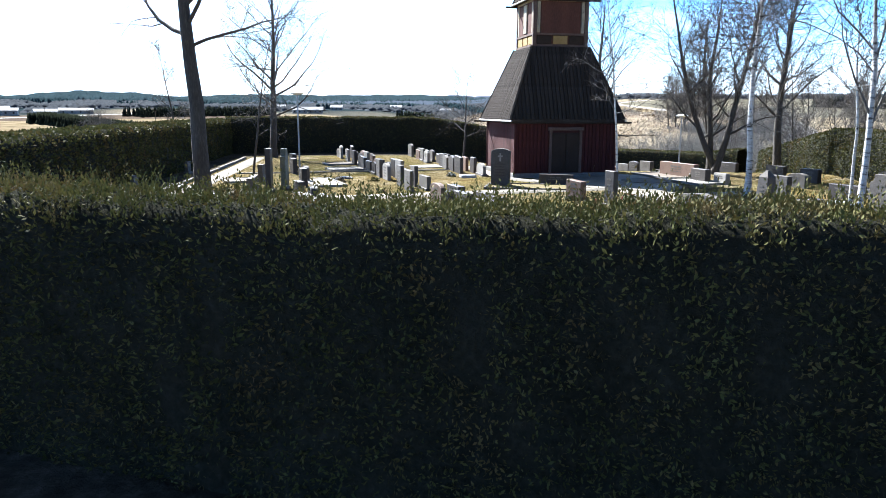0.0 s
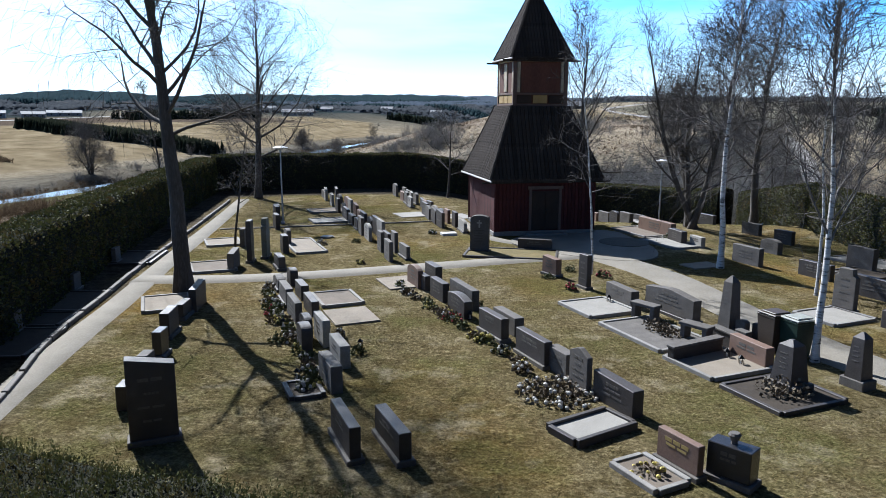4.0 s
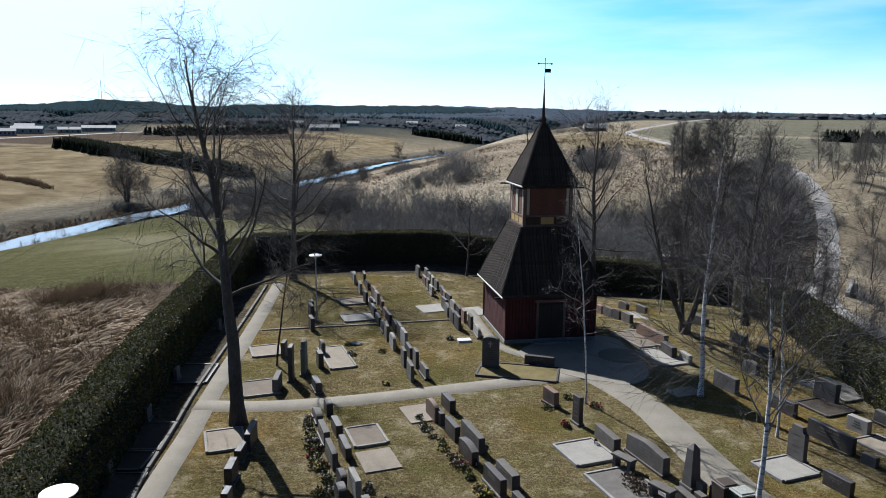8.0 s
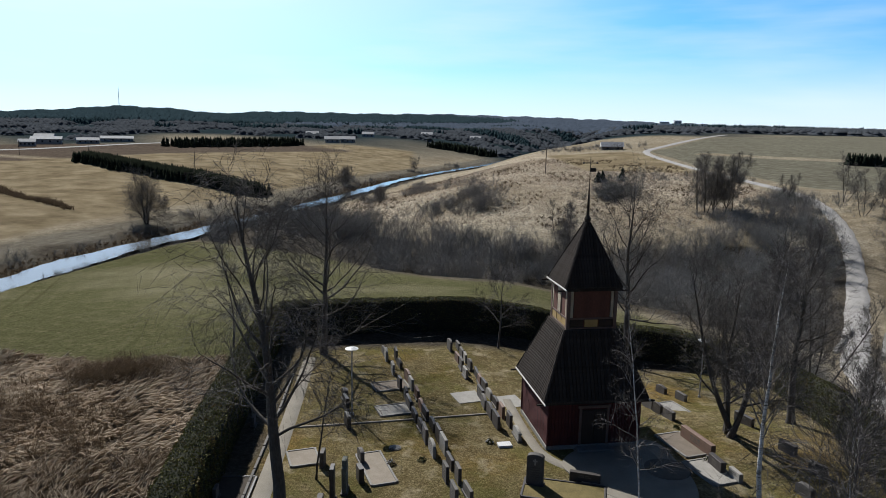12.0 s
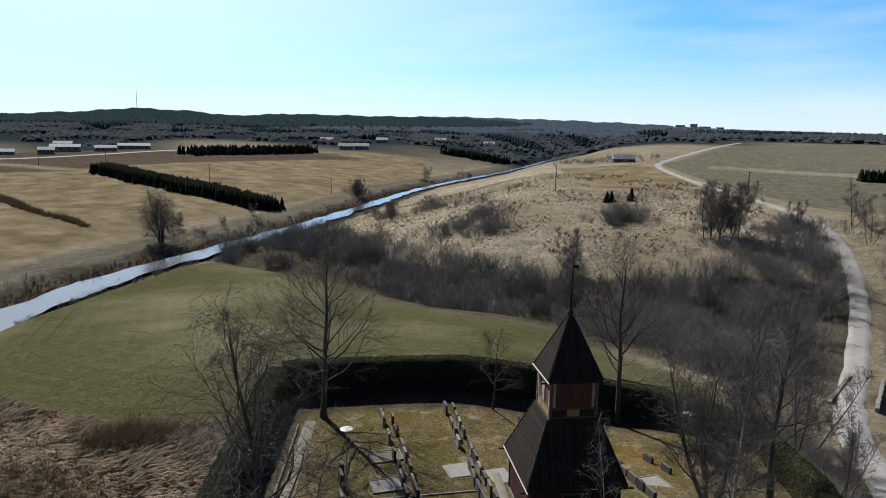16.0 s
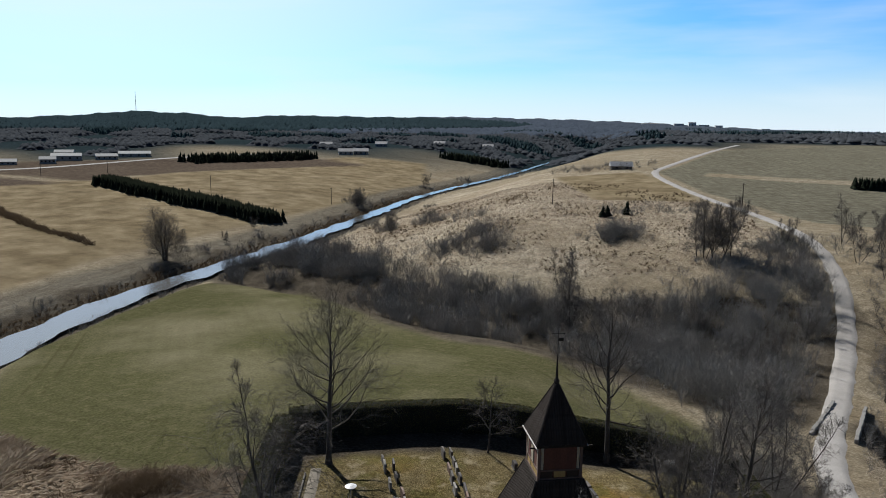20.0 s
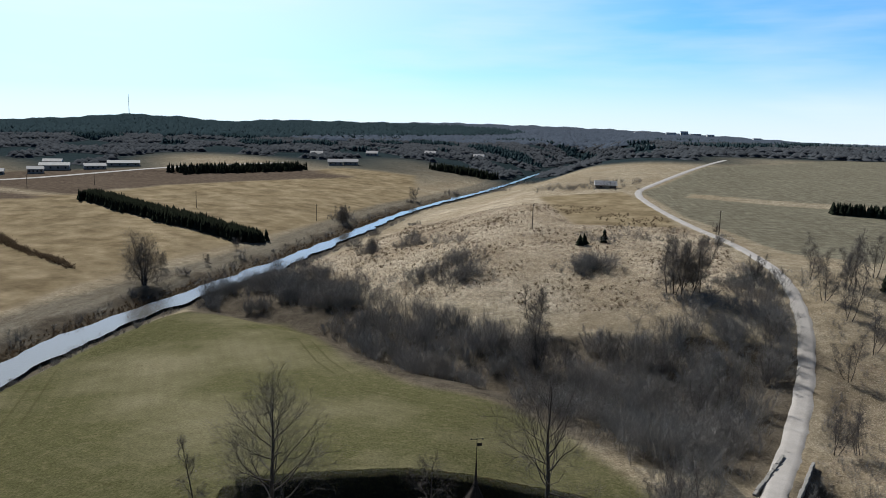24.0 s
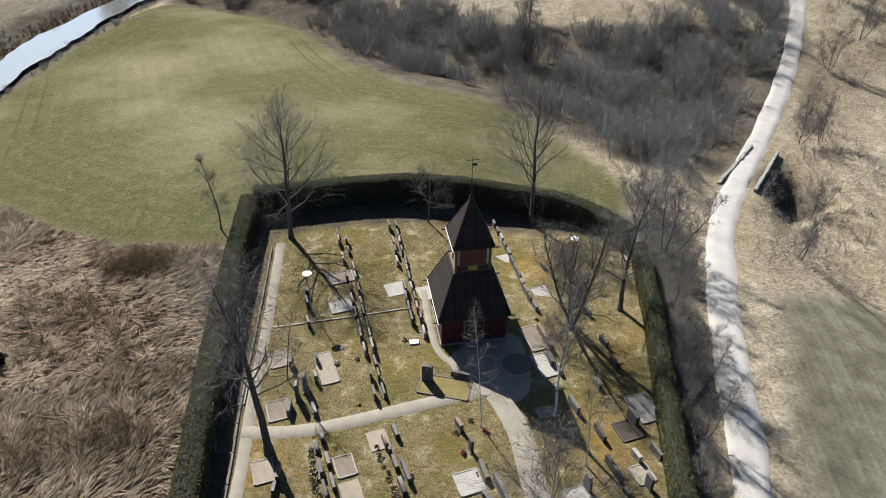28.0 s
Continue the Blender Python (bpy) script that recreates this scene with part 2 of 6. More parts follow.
def land_raw(x, y):
    x, y = np.asarray(x, float), np.asarray(y, float)
    d = np.maximum(signed(x, y, YARD), 0)
    mound = np.exp(-(d / 58) ** 1.5)
    rd = line_dist(x, y, RIVER)
    rx = np.interp(y, [p[1] for p in RIVER], [p[0] for p in RIVER])
    st = line_dist(x, y, STREAM)
    beyond = (y - np.interp(x, [-95, -45, -15, 34, 60], [176, 150, 122, 92, 86]))
    hollow = np.hypot((x - 40.8), (y - 80.5) * 0.7)
    east = smooth(0, 70, x - rx)
    hill = 13.5 * smooth(-2, 85, beyond) * smooth(10, 85, x - rx)
    far = 20 * (1 - np.exp(-np.maximum(y - 230, 0) / 450)) * smooth(15, 140, rd)
    west = 3.5 * smooth(8, 60, rx - x) + 0.012 * np.maximum(rx - x - 40, 0) * (x > -900)
    z = -11.6 + 11.6 * mound * (1 - smooth(-6, 40, beyond)) + hill + far + np.minimum(west, 12)
    z = z - mound * 2.6 * np.clip((y - 41.5) / 17, 0, 1) * smooth(-8, 9, x)      # the yard falls away behind the tower
    z = z - 2.6 * np.exp(-(st / 6) ** 2) * smooth(3, 30, d) - 3.4 * np.exp(-(hollow / 4.6) ** 2)
    z = np.where(rd < 14, WATER - 0.7 + (z - WATER + 0.7) * smooth(4.5, 14, rd), z)
    r = np.hypot(x, y)
    z = z - 5.0 * smooth(400, 560, r) * smooth(-40, -180, x)
    az = np.degrees(np.arctan2(x, np.maximum(y, 1)))
    ridge = np.interp(az, [-60, -41, -36, -33, -29, -26, -22, -15, -9, 0, 6, 12, 17, 22, 30, 60], [26, 26, 42, 58, 52, 38, 50, 48, 56, 50, 40, 26, 8, -12, -22, -24]) + 1.5 * np.sin(az * 2.1) + np.sin(az * 5.3)
    s = smooth(1100, 3000, r)
    z = z * (1 - s) + ridge * s
    return z


ROAD_PTS = []
for (x0, y0), (x1, y1) in zip(ROAD, ROAD[1:]):
    k = max(2, int(math.hypot(x1 - x0, y1 - y0) / 5))
    ROAD_PTS += [(x0 + (x1 - x0) * i / k, y0 + (y1 - y0) * i / k) for i in range(k)]
ROAD_PTS = np.array(ROAD_PTS)
ROAD_Z = land_raw(ROAD_PTS[:, 0], ROAD_PTS[:, 1])
ROAD_Z = np.convolve(np.pad(ROAD_Z, 5, "edge"), np.ones(11) / 11, "valid")


def land(x, y):
    """The land with the road's bank carried across its hollows."""
    x, y = np.asarray(x, float), np.asarray(y, float)
    z = land_raw(x, y)
    shape = z.shape
    xf, yf, zf = x.ravel(), y.ravel(), z.ravel().copy()
    near = np.where((xf > 5) & (xf < 170) & (yf > -10) & (yf < 680))[0]
    for c in np.array_split(near, max(1, len(near) // 20000)):
        if len(c):
            ax, ay = ROAD_PTS[:-1, 0], ROAD_PTS[:-1, 1]
            ex, ey = np.diff(ROAD_PTS[:, 0]), np.diff(ROAD_PTS[:, 1])
            t = np.clip(((xf[c, None] - ax) * ex + (yf[c, None] - ay) * ey) / (ex * ex + ey * ey), 0, 1)
            d2 = (xf[c, None] - ax - t * ex) ** 2 + (yf[c, None] - ay - t * ey) ** 2
            k = d2.argmin(1)
            rows_ = np.arange(len(c))
            rz = ROAD_Z[k] + (ROAD_Z[k + 1] - ROAD_Z[k]) * t[rows_, k]
            b = smooth(2.6, 7.0, np.sqrt(d2.min(1)))
            inside = signed(xf[c], yf[c], YARD) < 2.5
            b = np.where(inside, 1.0, b)
            zf[c] = rz + (zf[c] - rz) * b
    return zf.reshape(shape)


def axis(lo, hi, step, a, b, grow):
    v = list(np.arange(a, b + step / 2, step))
    s = step
    while v[-1] < hi:
        s *= grow
        v.append(v[-1] + s)
    s = step
    while v[0] > lo:
        s *= grow
        v.insert(0, v[0] - s)
    return np.array(v)


gx, gy = axis(-4600, 4600, 1.3, -125, 85, 1.07), axis(-900, 4600, 1.3, -5, 290, 1.06)
GX, GY = np.meshgrid(gx, gy)
GZ = land(GX, GY)

# ---------------- ground ----------------
GREEN = [(-67, 64), (-91, 106), (-93, 143), (-83, 157), (-58, 162), (-44, 150), (-29, 124), (-16, 106), (-5, 100), (3, 97), (9, 90), (13, 80), (19, 70), (17, 58), (-22, 56), (-22, 47), (-33, 47), (-44, 51), (-57, 58)]
PLOUGH = [(-330, 368), (-247, 330), (-229, 406), (-184, 504), (-150, 560), (-215, 570), (-330, 520), (-420, 430)]
PLOUGH_2 = [(-400, 330), (-270, 300), (-247, 318), (-330, 355)]
STUBBLE = [(-123, 134), (-126, 168), (-117, 251), (-108, 328), (-90, 480), (-120, 620), (-200, 600), (-184, 504), (-229, 406), (-241, 336), (-420, 240), (-420, 90), (-160, 60)]
FIELD_NEAR = [(31, 50), (37, 53), (70, 60), (70, -30), (22, -30), (26.8, 29)]
EAST = [(47, 361), (62, 396), (114, 555), (260, 700), (600, 800), (700, 300), (300, 150), (92, 205), (74, 214), (66, 249), (56, 280)]
STRIP = [(66, 345), (100, 326), (130, 318), (190, 306), (260, 290), (260, 304), (190, 322), (130, 336), (100, 345), (72, 360)]
BARN_FIELD = [(-3, 343), (38, 361), (48, 300), (50, 255), (13, 254)]
THICKET = [(-92, 186), (-78, 200), (-54, 178), (-29, 151), (-7, 139), (23, 137), (40, 134), (52, 131), (46, 118), (38, 100), (30, 84), (21, 82), (13, 90), (3, 101), (-10, 106), (-27, 123), (-44, 150), (-58, 163), (-80, 160)]

nx, ny = len(gx), len(gy)
ids = np.arange(nx * ny).reshape(ny, nx)
quads = np.stack([ids[:-1, :-1], ids[:-1, 1:], ids[1:, 1:], ids[1:, :-1]], -1).reshape(-1, 4)
ground_mesh = mesh_np("ground", np.stack([GX, GY, GZ], -1).reshape(-1, 3), quads, 4)
ground_mesh.polygons.foreach_set("use_smooth", np.ones(len(quads), bool))


def zone(*polys, soft=1.2):
    v = np.zeros(GX.shape)
    for p in polys:
        v = np.maximum(v, 1 - smooth(-soft, soft, signed(GX, GY, p)))
    return v


RD = line_dist(GX, GY, RIVER)
FAR = np.hypot(GX, GY)
wood_noise = np.sin(GX * 0.009 + 1.3) * np.sin(GY * 0.011) + 0.6 * np.sin(GX * 0.023 + GY * 0.019)
in_fields = zone(STUBBLE, PLOUGH, PLOUGH_2, EAST, BARN_FIELD, soft=3)
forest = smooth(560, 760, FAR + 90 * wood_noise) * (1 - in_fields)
# dark band where the hedges' shade reaches, painted into the ground
hedge_shade = np.maximum(1 - smooth(4.6, 5.2, line_dist(GX, GY, [(-21.2, 53.6), (-14.7, 56.3), (-6.4, 58.8), (3, 62.0), (9.4, 62.4)])), 1 - smooth(2.6, 3.0, line_dist(GX, GY, [(-10.2, 7.2), (-12.9, 17.7), (-15.7, 28.9), (-18.7, 40.8), (-21.4, 53.0)])))
hedge_shade = hedge_shade * zone(YARD, soft=0.8)
bank = (1 - smooth(4, 13, RD)) + 0.75 * (1 - smooth(20, 26, RD)) * (GX < np.interp(GY, [p[1] for p in RIVER], [p[0] for p in RIVER]))
layers = {
    "zone_a": [zone(YARD, soft=0.8), zone(GREEN), zone(STUBBLE, BARN_FIELD, soft=2), zone(PLOUGH, PLOUGH_2, soft=2)],
    # mask two also paints shade: before the front hedge, thicket rim, stream hollow
    "zone_b": [np.clip(bank, 0, 1), np.maximum.reduce([1 - smooth(2, 6, signed(GX, GY, THICKET)), (GY < 6.9) * (GY > -14) * (GX > -16) * (GX < 17.5) * 1.0, zone([(19.0, 8), (18.9, 56), (19, 62), (25, 62), (24.2, 54), (22.4, 40), (21.4, 28), (19.8, 12)], soft=0.8), 1 - smooth(3, 6.5, np.hypot(GX - 40.8, GY - 80.5)), hedge_shade, np.clip((1 - smooth(5.2, 7.5, RD)) * 0.9, 0, 1) * (FAR < 420), (1 - smooth(9, 13, RD + 2.5 * np.sin(GY * 0.21) + np.sin(GX * 0.5 + GY * 0.47))) * (GX < np.interp(GY, [p[1] for p in RIVER], [p[0] for p in RIVER])) * (FAR < 520)]), forest, zone(EAST, FIELD_NEAR, soft=1.5) * (1 - zone(STRIP, soft=2))],
}
layers["zone_c"] = [np.clip(-signed(GX, GY, GREEN) / 60, 0, 1), (1 - smooth(-1, 6, signed(GX, GY, [(-13, 4), (-16, 28), (-22.5, 54), (-30, 49), (-44, 53), (-57, 60), (-69, 67), (-84, 64), (-76, 20), (-60, -20), (-16, -20)]))) * (1 - zone(YARD)), zone([(-80, 215), (-30, 168), (10, 150), (50, 148), (58, 230), (40, 300), (38, 361), (-60, 400)], soft=8), np.zeros(GX.shape)]
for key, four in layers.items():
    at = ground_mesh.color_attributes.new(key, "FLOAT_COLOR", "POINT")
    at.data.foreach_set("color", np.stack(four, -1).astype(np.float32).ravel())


def ground_material():
    m, n, l, b = nodes_of("ground", 1.0, 0, 0.0)
    za, zb = n.new("ShaderNodeAttribute"), n.new("ShaderNodeAttribute")
    za.attribute_name, zb.attribute_name = "zone_a", "zone_b"
    sa, sb = n.new("ShaderNodeSeparateColor"), n.new("ShaderNodeSeparateColor")
    l.new(za.outputs["Color"], sa.inputs[0])
    l.new(zb.outputs["Color"], sb.inputs[0])
    wide = noise_node(n, l, 0.035, 5, 0.6)
    mid = noise_node(n, l, 0.35, 6, 0.65)
    fine = noise_node(n, l, 3.5, 8, 0.72)
    grain = noise_node(n, l, 14, 6, 0.75)

    def tone(dark, middle, light, lo=0.32, hi=0.7, src=mid, src2=fine):
        a = ramp(n, l, src, [(lo, dark), (0.5, middle), (hi, light)])
        c = ramp(n, l, src2, [(0.3, tuple(v * 0.5 for v in dark)), (0.5, middle), (0.7, tuple(v * 1.45 for v in light))])
        return mix(n, l, 0.55, a, c)

    zc = n.new("ShaderNodeAttribute")
    zc.attribute_name = "zone_c"
    sc = n.new("ShaderNodeSeparateColor")
    l.new(zc.outputs["Color"], sc.inputs[0])

    def swirl(scale, twist, detail=6.0):
        out = noise_node(n, l, scale, detail, 0.7)
        out.node.inputs["Distortion"].default_value = twist
        return out

    tufts = swirl(0.9, 2.2)
    patch = swirl(0.16, 1.2)

    def grit(colour, src, lo, hi, amount=1.0):
        return mix(n, l, amount, colour, ramp(n, l, src, [(0.34, (lo, lo, lo)), (0.5, (1, 1, 1)), (0.68, (hi, hi, hi))]), "MULTIPLY")

    col = tone((0.125, 0.102, 0.068), (0.31, 0.265, 0.19), (0.5, 0.445, 0.34), src=mid, src2=fine)
    col = grit(grit(col, tufts, 0.66, 1.4), patch, 0.8, 1.25)
    col = mix(n, l, sc.outputs[2], col, mix(n, l, 1.0, col, (1.3, 1.3, 1.34), "MULTIPLY"))
    # flattened marsh: swirled dark and pale ground tones
    col = mix(n, l, sc.outputs[1], col, grit(tone((0.09, 0.068, 0.048), (0.2, 0.158, 0.115), (0.36, 0.305, 0.235), src=tufts, src2=fine), patch, 0.7, 1.35))
    col = mix(n, l, ramp(n, l, wide, [(0.42, (0, 0, 0)), (0.62, (0.560, 0.560, 0.560))]), col, tone((0.12, 0.09, 0.055), (0.25, 0.195, 0.125), (0.36, 0.295, 0.205)))
    # stubble and the harvested field by the barn
    col = mix(n, l, sa.outputs[2], col, grit(tone((0.195, 0.15, 0.088), (0.26, 0.207, 0.128), (0.32, 0.265, 0.178), 0.25, 0.8, wide, noise_node(n, l, 0.1, 5, 0.6)), noise_node(n, l, 0.3, 6, 0.7), 0.9, 1.08))
    col = mix(n, l, za.outputs["Alpha"], col, tone((0.085, 0.066, 0.05), (0.115, 0.09, 0.069), (0.145, 0.117, 0.092), 0.3, 0.75, wide, mid))
    col = mix(n, l, zb.outputs["Alpha"], col, grit(grit(tone((0.147, 0.136, 0.102), (0.18, 0.168, 0.125), (0.215, 0.202, 0.152), 0.3, 0.75, wide, mid), noise_node(n, l, 1.0, 4, 0.6, stretch=(2.2, 0.03, 0.03)), 0.84, 1.2), fine, 0.78, 1.2))
    # young green crop
    green = tone((0.084, 0.084, 0.037), (0.112, 0.11, 0.052), (0.148, 0.141, 0.077), 0.3, 0.72, wide, fine)
    green = mix(n, l, ramp(n, l, mid, [(0.46, (0, 0, 0)), (0.75, (0.12, 0.12, 0.12))]), green, (0.15, 0.14, 0.065))
    green = mix(n, l, ramp(n, l, noise_node(n, l, 0.03, 3, 0.6), [(0.45, (0, 0, 0)), (0.66, (0.75, 0.75, 0.75))]), green, (0.19, 0.17, 0.108))
    green = mix(n, l, ramp(n, l, noise_node(n, l, 0.8, 8, 0.75), [(0.5, (0, 0, 0)), (0.68, (0.35, 0.35, 0.35))]), green, (0.2, 0.175, 0.105))
    green = grit(green, noise_node(n, l, 3, 7, 0.75), 0.66, 1.28)
    # drill rows and wheel tracks that follow the field's edge
    sine = n.new("ShaderNodeMath")
    sine.operation = "SINE"
    turns = n.new("ShaderNodeMath")
    turns.operation = "MULTIPLY"
    turns.inputs[1].default_value = 60 * 2 * math.pi / 2.6
    l.new(sc.outputs[0], turns.inputs[0])
    l.new(turns.outputs[0], sine.inputs[0])
    rows_of_green = n.new("ShaderNodeMapRange")
    rows_of_green.inputs["From Min"].default_value = -1
    l.new(sine.outputs[0], rows_of_green.inputs["Value"])
    green = mix(n, l, 0.22, green, ramp(n, l, rows_of_green.outputs[0], [(0.1, (0.86, 0.86, 0.86)), (0.6, (1, 1, 1)), (0.95, (1.1, 1.1, 1.1))]), "MULTIPLY")
    tracks = ramp(n, l, sc.outputs[0], [(0.1, (0, 0, 0)), (0.106, (1, 1, 1)), (0.112, (0, 0, 0)), (0.142, (0, 0, 0)), (0.148, (1, 1, 1)), (0.154, (0, 0, 0))])
    worn = mix(n, l, 1.0, tracks, ramp(n, l, noise_node(n, l, 0.09, 3, 0.6), [(0.42, (0.06, 0.06, 0.06)), (0.6, (0.75, 0.75, 0.75))]), "MULTIPLY")
    green = mix(n, l, worn, green, (0.06, 0.055, 0.026))
    col = mix(n, l, sa.outputs[1], col, green)
    # cemetery lawn, winter-worn
    lawn = tone((0.085, 0.068, 0.031), (0.215, 0.17, 0.085), (0.38, 0.318, 0.188), 0.3, 0.68, noise_node(n, l, 0.8, 7, 0.7), noise_node(n, l, 7, 7, 0.72))
    lawn = mix(n, l, ramp(n, l, noise_node(n, l, 0.11, 3, 0.5), [(0.52, (0, 0, 0)), (0.66, (0.65, 0.65, 0.65))]), lawn, (0.26, 0.15, 0.035))
    lawn = mix(n, l, ramp(n, l, noise_node(n, l, 0.22, 6, 0.7), [(0.47, (0, 0, 0)), (0.6, (0.75, 0.75, 0.75))]), lawn, tone((0.055, 0.058, 0.019), (0.14, 0.135, 0.046), (0.23, 0.21, 0.085), src2=grain))
    lawn = mix(n, l, ramp(n, l, noise_node(n, l, 1.5, 7, 0.75), [(0.5, (0, 0, 0)), (0.62, (0.7, 0.7, 0.7))]), lawn, (0.095, 0.071, 0.031))
    lawn = mix(n, l, ramp(n, l, noise_node(n, l, 0.55, 6, 0.7), [(0.54, (0, 0, 0)), (0.66, (0.65, 0.65, 0.65))]), lawn, (0.35, 0.297, 0.2))
    lawn = grit(grit(lawn, grain, 0.75, 1.2), fine, 0.72, 1.22)
    col = mix(n, l, sa.outputs[0], col, lawn)
    col = mix(n, l, sb.outputs[0], col, tone((0.03, 0.026, 0.02), (0.13, 0.118, 0.095), (0.28, 0.265, 0.225), 0.35, 0.65, noise_node(n, l, 0.5, 5, 0.7, stretch=(1.5, 0.35, 1)), fine))
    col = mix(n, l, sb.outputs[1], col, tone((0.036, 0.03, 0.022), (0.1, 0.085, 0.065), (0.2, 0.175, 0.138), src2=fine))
    # far forest floor, with blue distance haze mixed into its colour
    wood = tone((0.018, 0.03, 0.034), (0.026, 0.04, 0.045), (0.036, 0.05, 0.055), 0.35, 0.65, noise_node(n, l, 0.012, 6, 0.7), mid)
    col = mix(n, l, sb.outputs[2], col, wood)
    l.new(col, b.inputs["Base Color"])
    add = n.new("ShaderNodeMath")
    add.operation = "ADD"
    l.new(fine, add.inputs[0])
    l.new(grain, add.inputs[1])
    bump(n, l, b, add.outputs[0], 0.9, 0.12)
    return m


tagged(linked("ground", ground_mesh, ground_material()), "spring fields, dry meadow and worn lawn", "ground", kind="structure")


# ---------------- ribbons: road, river, paths ----------------
def dense(pts, step):
    """The line rounded through its points and cut into short steps."""
    v = np.array(pts, float)
    s = np.r_[0, np.cumsum(np.hypot(*np.diff(v, axis=0).T))]
    for _ in range(3):
        q = np.empty((2 * len(v) - 2, 2))
        q[0::2], q[1::2] = 0.75 * v[:-1] + 0.25 * v[1:], 0.25 * v[:-1] + 0.75 * v[1:]
        v = np.vstack([v[:1], q, v[-1:]])
    s = np.r_[0, np.cumsum(np.hypot(*np.diff(v, axis=0).T))]
    k = np.linspace(0, s[-1], max(2, int(s[-1] / step)))
    return np.stack([np.interp(k, s, v[:, 0]), np.interp(k, s, v[:, 1])], -1)


def sides(line):
    t = np.gradient(line, axis=0)
    t /= np.linalg.norm(t, axis=1)[:, None] + 1e-9
    return np.stack([t[:, 1], -t[:, 0]], -1)


def ribbon(name, pts, width, lift, material, across=5, z=None, wobble=0.0, step=1.2, crown=0.0, smoothing=0):
    line = dense(pts, step)
    side = sides(line)
    w = np.interp(np.linspace(0, 1, len(line)), np.linspace(0, 1, len(width)), width) if isinstance(width, tuple) else np.full(len(line), width)
    rng = np.random.default_rng(len(pts) + int(10 * lift))
    u = np.linspace(-0.5, 0.5, across)
    V = line[:, None, :] + side[:, None, :] * (u[None, :] * w[:, None])[..., None]
    if wobble:
        for e in (0, -1):
            j = np.convolve(rng.normal(0, 1, len(line)), np.ones(3) / 3, "same") * wobble
            V[:, e] += side * j[:, None]
    Z = np.full(V.shape[:2], z) if z is not None else np.repeat(np.mean(land(V[..., 0], V[..., 1]), axis=1)[:, None], across, 1)
    if smoothing:
        k = np.ones(smoothing) / smoothing
        Z[:, :] = np.convolve(np.pad(Z[:, 0], smoothing // 2, "edge"), k, "valid")[: len(Z), None]
    Z = Z + lift + crown * (1 - (2 * u[None, :]) ** 2)
    if z is None and across > 3:
        Z[:, [0, -1]] -= 0.35
    V = np.concatenate([V, Z[..., None]], -1)
    i = np.arange(V.shape[0] * across).reshape(-1, across)
    f = np.stack([i[:-1, :-1], i[:-1, 1:], i[1:, 1:], i[1:, :-1]], -1).reshape(-1, 4)
    me = mesh_np(name, V.reshape(-1, 3), f, 4)
    me.polygons.foreach_set("use_smooth", np.ones(len(f), bool))
    return linked(name, me, material)


gravel = surface("path_gravel", (0.19, 0.168, 0.132), (0.265, 0.238, 0.192), (0.33, 0.3, 0.248), 0.8, 30, 0.95, bumpy=0.6, dist=0.02)
road_gravel = surface("road_gravel", (0.28, 0.265, 0.245), (0.385, 0.365, 0.34), (0.47, 0.45, 0.42), 0.35, 9, 0.95, bumpy=0.5, dist=0.03)
tagged(ribbon("road", ROAD, (3.3, 3.5, 3.6, 3.6, 4.0, 4.4, 4.4, 4.4), 0.18, road_gravel, 7, wobble=0.3, step=1.5, crown=0.06, smoothing=7), "pale winding gravel country road", "road", kind="structure")
FAR_ROAD = [(-420, 330), (-353, 399), (-334, 455), (-312, 546), (-250, 640)]
tagged(ribbon("far_road", FAR_ROAD, 7, 0.5, road_gravel, 5, step=8), "pale road across the far fields", "road", kind="structure")


def water_material():
    m, n, l, b = nodes_of("river_water", 0.12, 0, 1.0)
    b.inputs["Base Color"].default_value = (0.075, 0.075, 0.07, 1)
    bump(n, l, b, noise_node(n, l, 0.8, 3, 0.5), 0.05, 0.05)
    return m


tagged(ribbon("river", RIVER, (8.8, 8.0, 5.6, 4.6, 4.2, 4, 4, 4), 0.0, water_material(), 5, z=WATER, wobble=1.1, step=3), "calm river reflecting the pale sky", "river", kind="structure")

PATHS = [("path_west", [(-8.3, 11.0), (-10.0, 18), (-10.9, 22.5), (-12.1, 27.3), (-14.2, 37.3), (-16.8, 48.4)], 1.55),
         ("path_cross", [(-12.0, 25.2), (-7.5, 25.8), (1.0, 30.0), (4.5, 31.6)], 2.05),
         ("path_tower", [(13.6, 14.0), (10.6, 18.3), (9.2, 22), (8.4, 25), (7.5, 28.4), (5.6, 31.6), (3.8, 34.0)], 2.95),
         ("path_plots", [(-13.4, 36.3), (-8.0, 38.3), (-2.35, 40.55)], 0.3),
         ("path_tower_side", [(4.5, 33.2), (0.9, 34.6), (-0.4, 38.0), (-1.9, 43.5)], 1.0)]
for i, (name, pts, w) in enumerate(PATHS):
    tagged(ribbon(name, pts, w, 0.045 + 0.004 * i, gravel, 5, wobble=0.05, step=0.4), "pale raked gravel cemetery path", "path", kind="structure")
# the gravel court before the tower door
bm = bmesh.new()
ring = [(1.2, 34.9), (2.6, 32.6), (4.2, 31.4), (6.4, 30.4), (7.9, 31.2), (8.3, 33.6), (7.6, 36.2), (7.0, 38.6), (4.0, 38.0)]
for _ in range(3):
    ring = [(a[0] + (b_[0] - a[0]) * u, a[1] + (b_[1] - a[1]) * u) for a, b_ in zip(ring, ring[1:] + ring[:1]) for u in (0.25, 0.75)]
top = [bm.verts.new((x, y, 0.062)) for x, y in ring]
low = [bm.verts.new((x, y, -0.1)) for x, y in ring]
bm.faces.new(top)
